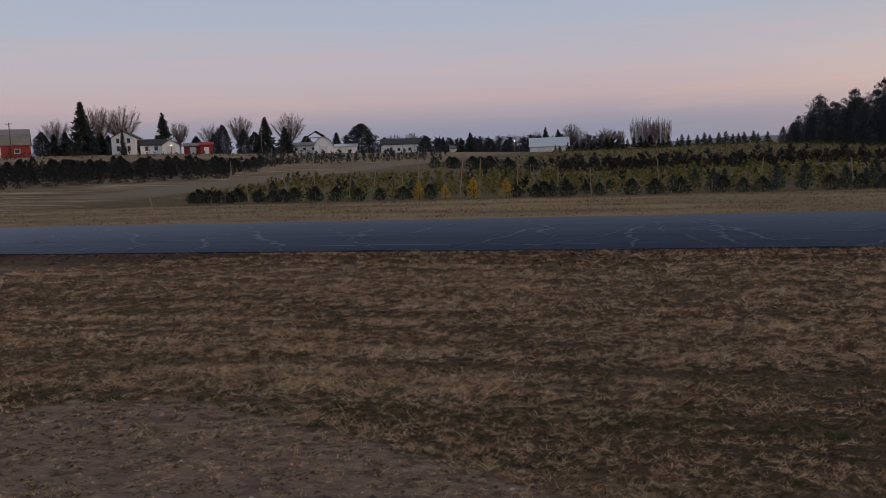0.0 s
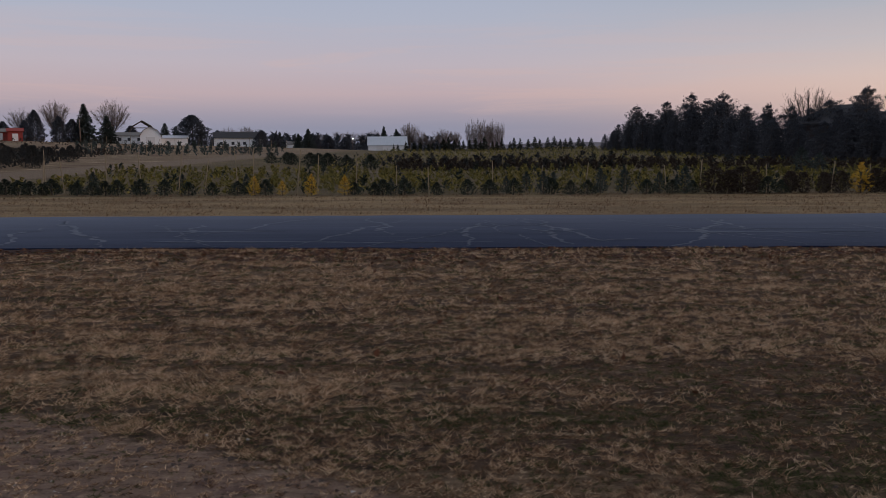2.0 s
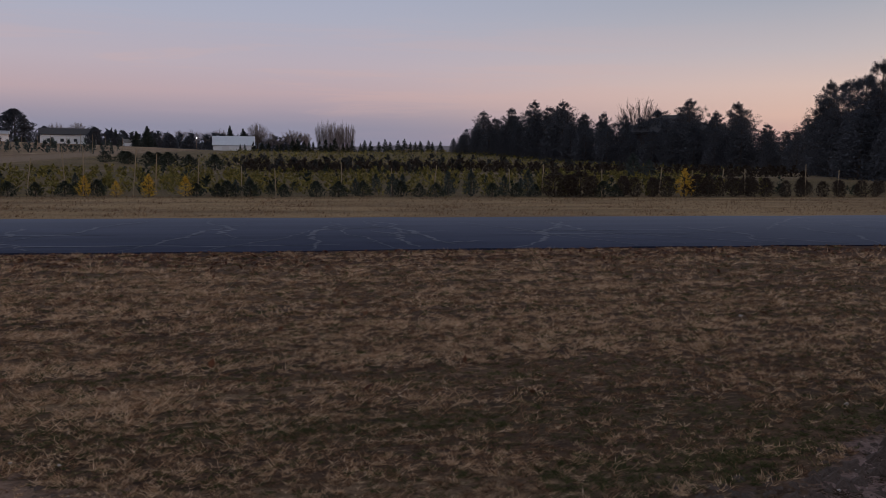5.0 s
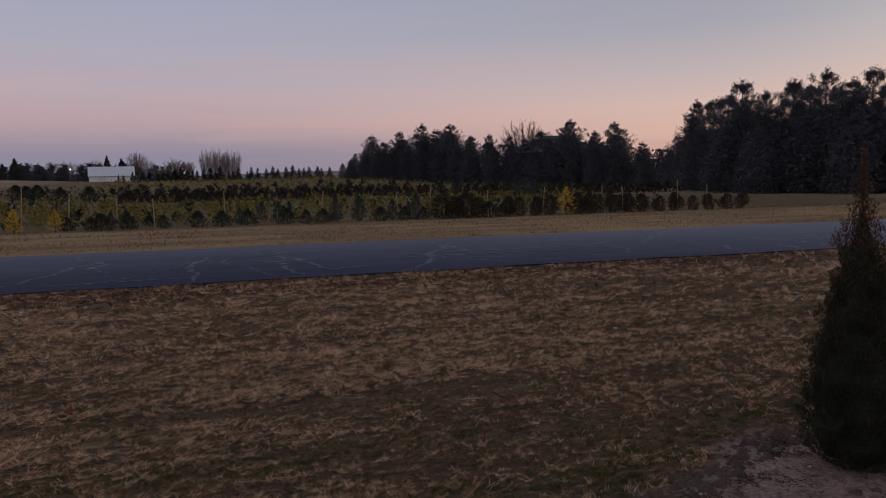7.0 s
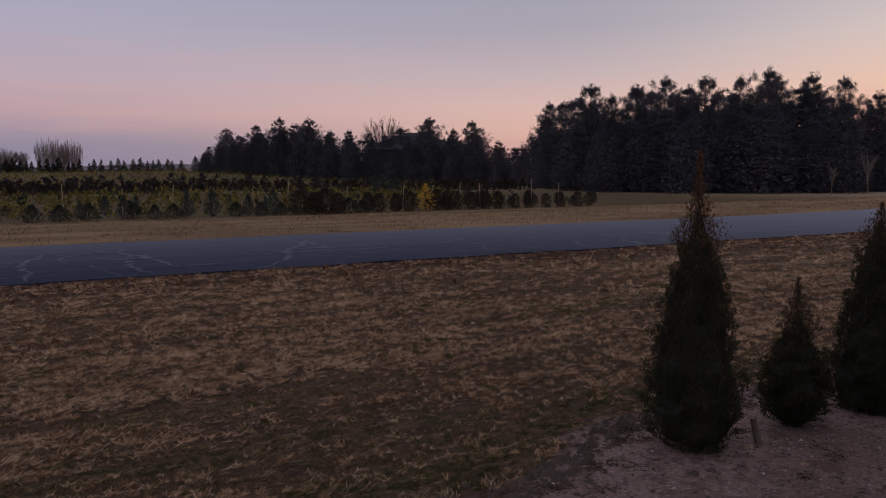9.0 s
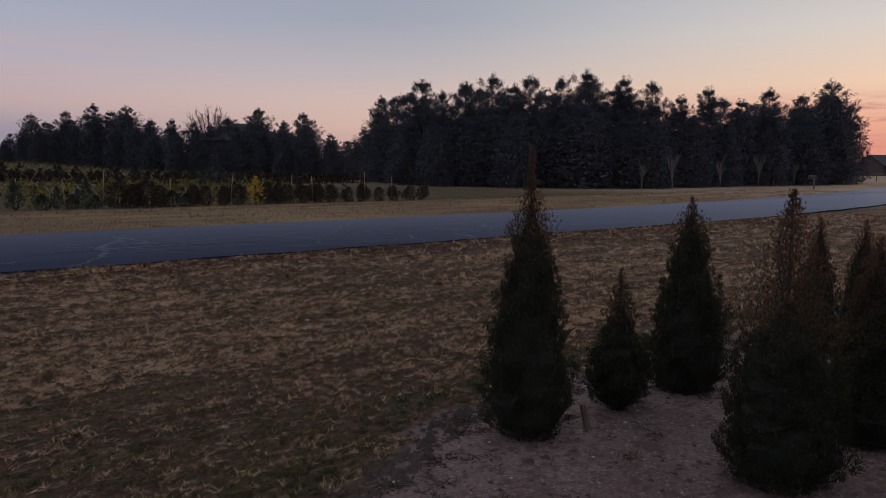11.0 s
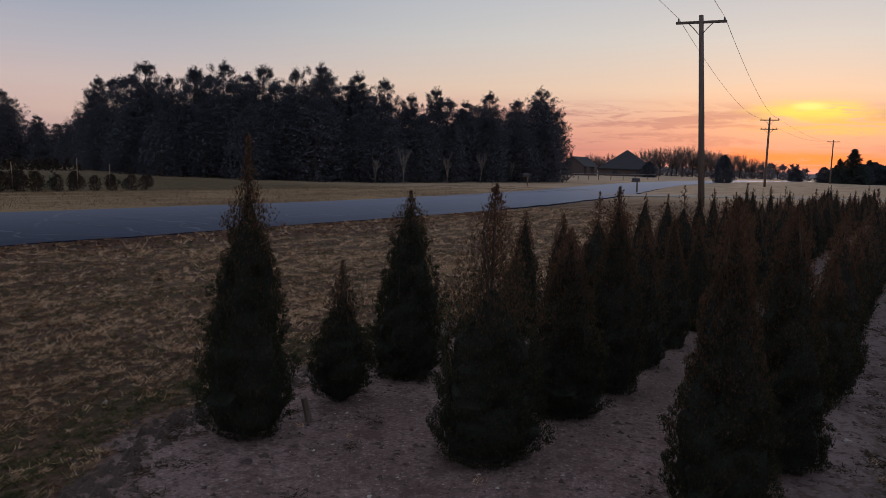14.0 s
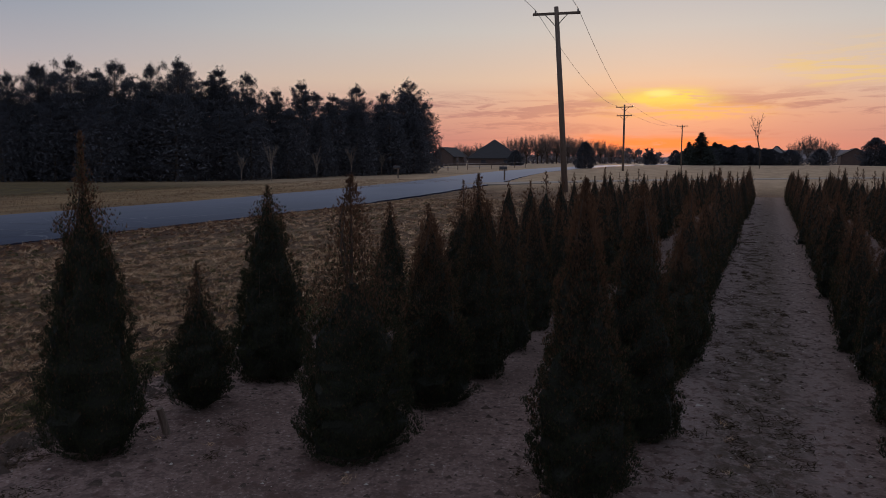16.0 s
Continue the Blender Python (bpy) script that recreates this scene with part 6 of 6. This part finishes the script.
def plot_stuff(name, rows, material, height, spread, shoots, seed, label, category):
    """A plot of countless small trees, as one mesh. rows: arrays of s and n."""
    rng = np.random.default_rng(seed)
    s, n = rows
    count = len(s)
    x, y = sn(s, n)
    base = np.stack([x, y, ground_z(x, y)], -1)
    tall_ = height * rng.uniform(0.55, 1.25, count)
    u = rng.random((count, shoots)) ** 0.8
    a = rng.uniform(0, 2 * np.pi, (count, shoots))
    r = spread * tall_[:, None] / height * np.interp(u, [0, 0.15, 0.5, 1], [0.6, 1.0, 0.7, 0.06]) * rng.uniform(0.4, 1.05, (count, shoots))
    c = base[:, None] + np.stack([r * np.cos(a), r * np.sin(a), u * tall_[:, None]], -1)
    way = unit(np.stack([np.cos(a), np.sin(a), 0 * a + 0.8], -1) + rng.normal(0, 0.4, (count, shoots, 3)))
    length = (rng.uniform(0.25, 0.5, (count, shoots)) * tall_[:, None]).ravel()
    v, f = blades(c.reshape(-1, 3) - 0.4 * way.reshape(-1, 3) * length[:, None], way.reshape(-1, 3), length, length * rng.uniform(0.3, 0.55, len(length)), rng, 1)
    me = np_mesh(name, v, f)
    me.materials.append(material)
    return tagged(new(name, me), label, category, kind="stuff")


def plot_rows(n0, n1, step, s0, s1, gap, seed, keep=1.0):
    rng = np.random.default_rng(seed)
    ss, nn = [], []
    n = n0
    while n < n1:
        row = np.arange(s0(n), s1(n), gap)
        row = row[rng.random(len(row)) < keep]
        ss.append(row + rng.normal(0, 0.15 * gap, len(row)))
        nn.append(n + rng.normal(0, 0.1 * step, len(row)))
        n += step
    return np.concatenate(ss), np.concatenate(nn)


plot_stuff("sapling_plot", plot_rows(33.9, 59.5, 1.75, lambda n: -20.0 - (n - 32) * 0.24, lambda n: 22 + (n - 35) * 0.35, 0.9, 1, 0.92), LIME, 0.58, 0.27, 24, 51, "plot of small yellow-green fir saplings", "saplings")
plot_stuff("sapling_plot", plot_rows(34.2, 59.5, 3.5, lambda n: -19.5 - (n - 32) * 0.24, lambda n: 26 + (n - 35) * 0.3, 1.9, 2, 0.5), SAPLING, 0.62, 0.36, 26, 52, "scattered dark green saplings between the yellow ones", "saplings")
plot_stuff("fir_rows", plot_rows(63, 67.5, 2.1, lambda n: -6.0, lambda n: 43.0, 0.62, 3, 0.98), DARK_SHRUB, 0.85, 0.5, 50, 53, "close rows of dark young firs across the field", "conifers")
plot_stuff("fir_rows", plot_rows(63.5, 66, 2.4, lambda n: -7.0, lambda n: 12.0, 1.3, 33, 0.9), DARK_FIR, 1.0, 0.6, 50, 83, "dark rounded young firs in a row", "conifers")
plot_stuff("fir_rows", plot_rows(74, 90, 7.0, lambda n: -16.0, lambda n: 30.0, 1.7, 4, 0.9), DARK_FIR, 0.95, 0.65, 40, 54, "dark green young firs across the field", "conifers")
plot_stuff("sapling_plot", plot_rows(69.5, 190, 2.9, lambda n: -13.0 - (n - 86) * 0.06, lambda n: 44 + (n - 70) * 0.12, 1.25, 5, 0.88), LIME, 0.62, 0.5, 10, 55, "wide sloping plot of yellow-green fir saplings", "saplings")
plot_stuff("sapling_plot", plot_rows(70, 190, 5.4, lambda n: -16.0, lambda n: 44.0, 2.2, 6, 0.4), SAPLING, 0.7, 0.5, 10, 56, "darker saplings in the sloping plot", "saplings")
def bearing_rows(d0, d1, step, a0, a1, gap, seed, keep=0.95):
    rng = np.random.default_rng(seed)
    ss, nn = [], []
    for d in np.arange(d0, d1, step):
        az = np.radians(np.arange(a0(d), a1(d), math.degrees(gap / d)))
        az = az[rng.random(len(az)) < keep] + rng.normal(0, 0.2 * gap / d, 1)
        dd = d + rng.normal(0, 0.25 * step, len(az))
        x, y = dd * np.sin(az), dd * np.cos(az)
        ss.append(x * UX + y * UY)
        nn.append(x * NX + y * NY)
    return np.concatenate(ss), np.concatenate(nn)


plot_stuff("fir_plot", bearing_rows(74, 128, 3.6, lambda d: -33.0, lambda d: -15.5 + (d - 74) * 0.11, 1.5, 7), DARK_FIR, 1.0, 0.62, 30, 57, "dense dark plot of older firs below the farm", "conifers")
plot_stuff("fir_plot", bearing_rows(75, 128, 5.0, lambda d: -33.0, lambda d: -15.5 + (d - 74) * 0.11, 2.4, 8), DARK_SHRUB, 0.85, 0.6, 22, 58, "brownish shrubs among the older firs", "shrubs")
plot_stuff("hedge_row", bearing_rows(122, 150, 9.0, lambda d: -13.0, lambda d: 0.5, 1.3, 9), SPRUCE, 1.6, 0.55, 26, 59, "rows of small dark firs below the sheds", "conifers")
plot_stuff("hedge_row", bearing_rows(205, 240, 12.0, lambda d: -33.0, lambda d: -10.0, 1.8, 10, 0.8), DARK_SHRUB, 1.3, 0.9, 14, 60, "dark rows of young firs near the farm yard", "conifers")
plot_stuff("tree_line", bearing_rows(330, 350, 8.0, lambda d: -4.0, lambda d: 13.0, 2.6, 11, 0.85), PINE, 6.0, 2.6, 30, 61, "dark line of trees behind the far sheds", "trees")
plot_stuff("tree_line", bearing_rows(320, 350, 8.0, lambda d: 84.0, lambda d: 98.5, 2.6, 12, 0.85), HAZED_WOODS, 5.2, 2.0, 30, 62, "pale line of brush along the horizon, haze in its colour", "trees")
plot_stuff("tree_line", bearing_rows(270, 300, 9.0, lambda d: 101.0, lambda d: 114.0, 2.6, 13, 0.8), HAZED_WOODS, 3.0, 1.9, 26, 63, "dark line of brush beyond the field", "trees")


# ---- far ridge ----
def far_ridge():
    az = np.radians(np.arange(-60, 150, 1.0))
    rng = np.random.default_rng(2)
    rows = []
    for d, k in ((1500, 0.0), (1700, 1.0), (2100, 0.0)):
        h = (13 + 5 * np.sin(az * 7) + 4 * np.sin(az * 17 + 1) + rng.normal(0, 0.8, len(az))) * k + (-20 if k == 0 else 4)
        rows.append(np.stack([d * np.sin(az), d * np.cos(az), h], -1))
    v = np.concatenate(rows)
    c = len(az)
    i, j = np.meshgrid(np.arange(2), np.arange(c - 1), indexing="ij")
    p = i * c + j
    me = np_mesh("far_ridge", v, np.stack([p, p + 1, p + c + 1, p + c], -1).reshape(-1, 4))
    me.materials.append(HAZED_WOODS)
    tagged(new("backdrop", me), "low wooded ridge on the horizon", "hill", kind="structure")


far_ridge()


# ---- small things on the bed and the lawn ----
def wooden_peg():
    x, y = 4.91, 2.32
    root = thing("wooden_peg", (x, y, 0), 0, "short split wooden peg leaning in the soil", "stake")
    part("peg_body", np_mesh("peg_body", *tube([(0.03, -0.02, -0.05), (0.012, 0, 0.08), (-0.015, 0.01, 0.175)], [0.025, 0.024, 0.021], 7)), POLE_WOOD, root)


wooden_peg()


def grass():
    """Tufts of short tangled grass over the lawn before the road: many leaning blades from each root."""
    rng = np.random.default_rng(77)
    parts = {"dry": [], "pale": [], "green": []}
    for r0, r1, dense, each, size in ((2.3, 5.2, 620, 15, 0.85), (5.2, 8.0, 330, 13, 1.1), (8.0, 11.0, 170, 12, 1.5), (11.0, 15.5, 80, 11, 2.0), (15.5, 34.0, 20, 9, 3.2)):
        count = int(dense * 0.5 * radians(150) * (r1 * r1 - r0 * r0))
        r = np.sqrt(rng.uniform(r0 * r0, r1 * r1, count))
        az = np.radians(rng.uniform(-40, 110, count))
        x, y = r * np.sin(az), r * np.cos(az)
        s, n = x * UX + y * UY, x * NX + y * NY
        ahead = (r < 15.5) | ((s > 3) & (n < 13.75) & (n > bed_edge(s)))
        x, y, s, n, r = (v[ahead] for v in (x, y, s, n, r))
        count = len(x)
        clump = np.array([noise.noise(Vector((a * 1.1, b * 2.2, 0))) + 0.7 * noise.noise(Vector((a * 4.2, b * 7.5, 3.0))) for a, b in zip(s, n)])
        band = np.array([noise.noise(Vector((a * 0.22, b * 2.4, 5.0))) + 0.5 * noise.noise(Vector((a * 0.6, b * 5.5, 8.0))) for a, b in zip(s, n)])
        band = band - 0.9 * np.exp(-((n - 5.95 + 0.06 * np.sin(s)) / 0.13) ** 2) * (s < 2.5) + 0.35 * np.exp(-((n - 6.6) / 0.3) ** 2)
        bedd = bed_edge(s) - n
        on_bed = bedd > np.where(s > 1.5, -0.12, 0.05)
        keep = (n < 13.75) & (clump + 0.6 * band > -1.3) & (~on_bed | ((clump > np.where(s > 1.5, 0.75, -0.45)) & (rng.random(count) < np.where(s > 1.5, 0.3, 0.5))))
        x, y, s, n, r, clump, band = (v[keep] for v in (x, y, s, n, r, clump, band))
        count = len(x)
        floor = bumps(s, n)
        green = rng.random(count) < np.clip(0.10 + np.where(s > 1.2, 0.8 * np.exp(-((n - bed_edge(s) - 0.42) / 0.26) ** 2), 0.3 * np.exp(-((n - 4.8) / 0.24) ** 2)) + 0.15 * (clump < -0.15) + 0.30 * (band < -0.45), 0, 0.8)
        pale = ~green & (0.55 * band + 0.15 * clump + rng.normal(0, 0.42, count) > 0.0)
        for kind, pick in (("green", green), ("pale", pale), ("dry", ~green & ~pale)):
            k = np.repeat(np.flatnonzero(pick), each)
            m = len(k)
            lie = rng.uniform(0, 2 * np.pi, m)
            root = np.stack([x[k] + rng.normal(0, 0.018, m) * size, y[k] + rng.normal(0, 0.013, m) * size, floor[k] - 0.002], -1)
            way = unit(np.stack([1.5 * np.cos(lie) + 0.3, np.sin(lie) - 0.1, rng.uniform(0.22, 1.4, m)], -1))
            length = rng.uniform(0.022, 0.060, m) * size ** 0.5 * (1 + 0.4 * np.clip(clump[k] + band[k], -0.7, 1)) * np.where(n[k] < bed_edge(s[k]), 0.6, 1.0)
            width = rng.uniform(0.0030, 0.0062, m) * size * 1.25
            parts[kind].append(blades(root, way, length, width, rng, 1)[0])
    for kind, name, material, label in (("dry", "dry_grass", STRAW, "short dry brown winter grass"), ("pale", "bleached_grass", PALE_STRAW, "bleached straw-coloured grass tufts"), ("green", "green_grass", GREEN_GRASS, "patches of short green grass")):
        v = np.concatenate(parts[kind])
        me = np_mesh(name, v, np.arange(len(v)).reshape(-1, 3))
        me.materials.append(material)
        tagged(new(name, me), label, "grass", kind="stuff")


grass()


def verge_grass():
    """Taller dry grass on the verge beyond the road."""
    rng = np.random.default_rng(78)
    count = 60000
    s, n = rng.uniform(-32, 62, count), 21.5 + 11.5 * rng.random(count)
    clump = np.array([noise.noise(Vector((a * 0.5, b * 1.3, 9.0))) for a, b in zip(s, n)])
    keep = clump > -0.15
    s, n = s[keep], n[keep]
    x, y = sn(s, n)
    count = len(s)
    root = np.stack([x, y, ground_z(x, y) - 0.02], -1)
    way = unit(np.stack([rng.normal(0.3, 0.6, count), rng.normal(0, 0.6, count), rng.uniform(0.4, 1, count)], -1))
    length = rng.uniform(0.05, 0.15, count)
    v, f = blades(root, way, length, rng.uniform(0.012, 0.03, count), rng, 1)
    me = np_mesh("verge_grass", v, f)
    me.materials.append(STRAW)
    tagged(new("verge_grass", me), "pale dry grass on the verge beyond the road", "grass", kind="stuff")


verge_grass()


def fallen_leaves():
    rng = np.random.default_rng(79)
    count = 5200
    s = rng.uniform(-22, 26, count)
    n = 13.75 - np.abs(rng.normal(0, 1.1, count))
    lawn = rng.random(count) < 0.07
    n[lawn] = rng.uniform(4.9, 12, lawn.sum())
    x, y = sn(s, n)
    c = np.stack([x, y, bumps(s, n) + 0.012 + 0.02 * rng.random(count)], -1)
    size = rng.uniform(0.025, 0.06, count)[:, None]
    a = unit(np.stack([rng.normal(size=count), rng.normal(size=count), rng.normal(0, 0.3, count)], -1))
    b = unit(np.cross(a, np.stack([rng.normal(0, 0.35, count), rng.normal(0, 0.35, count), np.ones(count)], -1)))
    v = np.stack([c - a * size, c + b * size * 0.5 + [0, 0, 0.008], c + a * size, c - b * size * 0.5 + [0, 0, 0.008]], 1).reshape(-1, 3)
    k = np.arange(count) * 4
    f = np.concatenate([np.stack([k, k + 1, k + 2], -1), np.stack([k, k + 2, k + 3], -1)])
    me = np_mesh("fallen_leaves", v, f)
    me.materials.append(LEAF)
    tagged(new("fallen_leaves", me), "curled brown fallen leaves along the road's edge", "leaves", kind="stuff")


fallen_leaves()


def bed_debris():
    """Clods, weed tufts, sticks and pale scraps on the sandy soil."""
    rng = np.random.default_rng(80)
    for name, count, k, material, label in (("soil_clods", 26000, 0.0050, SOIL_CLOD, "small dark clods on sandy soil"), ("pebbles", 6000, 0.0030, LITTER_WHITE, "tiny pale pebbles and chips on the soil")):
        s, n = rng.uniform(-7, 20, count), rng.uniform(-2.6, 5.0, count)
        ok = (n < bed_edge(s) - 0.02) & (np.hypot(s - 0.4, n) > 1.0)
        x, y = sn(s[ok], n[ok])
        floor = bumps(s[ok], n[ok])
        count = len(x)
        size = rng.gamma(2.0, k, count)[:, None, None]
        shape = np.array([(1, 0, 0), (-0.5, 0.87, 0), (-0.5, -0.87, 0), (0.1, 0.05, 0.5)])
        v = np.stack([x, y, floor + 0.001], -1)[:, None] + shape[None] * size * rng.uniform(0.6, 1.4, (count, 4, 3))
        i = np.arange(count) * 4
        f = np.concatenate([np.stack([i, i + 1, i + 3], -1), np.stack([i + 1, i + 2, i + 3], -1), np.stack([i + 2, i, i + 3], -1)])
        me = np_mesh(name, v.reshape(-1, 3), f)
        me.materials.append(material)
        tagged(new(name, me), label, "soil", kind="stuff")
    # larger clods of turned turf along the ragged edge of the bed
    s = rng.uniform(1.6, 7.0, 1500)
    n = bed_edge(s) + rng.normal(-0.03, 0.12, 1500)
    x, y = sn(s, n)
    size = rng.gamma(2.2, 0.0085, 1500)[:, None, None]
    shape = np.array([(1, 0, 0), (0, 1, 0), (-1, 0, 0), (0, -1, 0), (0.1, 0.05, 0.7)])
    v = np.stack([x, y, bumps(s, n) - 0.002], -1)[:, None] + shape[None] * size * rng.uniform(0.5, 1.5, (1500, 5, 3))
    i = np.arange(1500) * 5
    me = np_mesh("turf_clods", v.reshape(-1, 3), np.concatenate([np.stack([i + k, i + (k + 1) % 4, i + 4], -1) for k in range(4)]))
    me.materials.append(SOIL_CLOD)
    tagged(new("turf_clods", me), "dark clods of turned turf along the bed's edge", "soil", kind="stuff")
    # weed tufts
    spots = [(3.0, 3.0), (3.3, 2.75), (4.0, 2.95), (3.4, 3.45), (4.5, 3.1), (5.1, 2.9), (2.9, 3.35), (5.6, 1.5), (6.6, 0.0), (7.6, -0.1), (9.0, -0.2), (5.9, -0.1), (3.5, 2.2), (3.2, 2.45), (4.3, 3.9), (3.6, 4.05)]
    pieces = []
    edge_s = rng.uniform(2.2, 7.5, 70)
    spots += [(float(a), float(bed_edge(a) - abs(b))) for a, b in zip(edge_s, rng.normal(0, 0.22, 70))]
    for s0, n0 in spots + [(float(a), float(b)) for a, b in zip(rng.uniform(2.6, 16, 60), rng.uniform(-0.4, 3.9, 60))] + [(float(a), float(b)) for a, b in zip(4.5 + 30 * rng.random(260) ** 1.3, rng.normal(0.03, 0.17, 260))]:
        x0, y0 = sn(s0, n0)
        m = int(rng.integers(30, 90))
        c = np.stack([x0 + rng.normal(0, 0.05, m), y0 + rng.normal(0, 0.035, m), np.full(m, float(bumps(s0, n0)))], -1)
        way = unit(np.stack([rng.normal(0, 1, m), rng.normal(0, 1, m), rng.uniform(0.10, 0.5, m)], -1))
        pieces.append(blades(c, way, rng.uniform(0.015, 0.042, m), rng.uniform(0.003, 0.008, m), rng, 1))
    me = np_mesh("weeds", *joined(pieces))
    me.materials.append(WEED)
    tagged(new("weeds", me), "flat withered weeds scattered on bare soil", "weeds", kind="stuff")
    for s0, n0, turn, long_ in ((4.55, 0.0, 40, 0.30), (5.15, 2.75, 100, 0.22), (7.2, 1.35, 10, 0.35), (-2.8, 3.95, 30, 0.26), (6.2, -0.35, 70, 0.2), (8.0, 1.5, 150, 0.3)):
        x0, y0 = sn(s0, n0)
        a = radians(turn)
        d = np.array([math.cos(a), math.sin(a), 0.0])
        c = np.array([x0, y0, 0.012 + float(bumps(s0, n0))])
        me = np_mesh("stick", *joined([tube([c - d * long_ / 2, c + [0.01, 0.01, 0.01], c + d * long_ / 2], [0.006, 0.005, 0.003], 5), tube([c, c + [d[1] * 0.05, -d[0] * 0.05, 0.015], c + [d[1] * 0.11 + d[0] * 0.05, -d[0] * 0.11 + d[1] * 0.05, 0.02]], [0.004, 0.003, 0.002], 4)]))
        me.materials.append(PALE_BARK)
        tagged(new("stick", me), "dry forked twig lying on the ground", "twig", "twigs on the ground")
    for x0, y0, k in ((6.29, 6.33, 0.03), (4.75, 3.75, 0.02), (4.6, -0.3, 0.02), (4.0, 1.5, 0.018), (5.0, 2.4, 0.015), (-0.5, 4.75, 0.013), (-0.25, 4.62, 0.014)):
        bm = bmesh.new()
        bmesh.ops.create_icosphere(bm, subdivisions=1, radius=k, matrix=pose(x0, y0, k * 0.5) @ Matrix.Diagonal((1, 0.6, 0.6, 1)))
        for vert in bm.verts:
            vert.co += Vector(rng.normal(0, k * 0.15, 3))
        ob = part("pale_scrap", bm, LITTER_WHITE, None)
        tagged(ob, "small pale bleached scrap lying on the ground", "scrap", "scraps on the ground")


bed_debris()
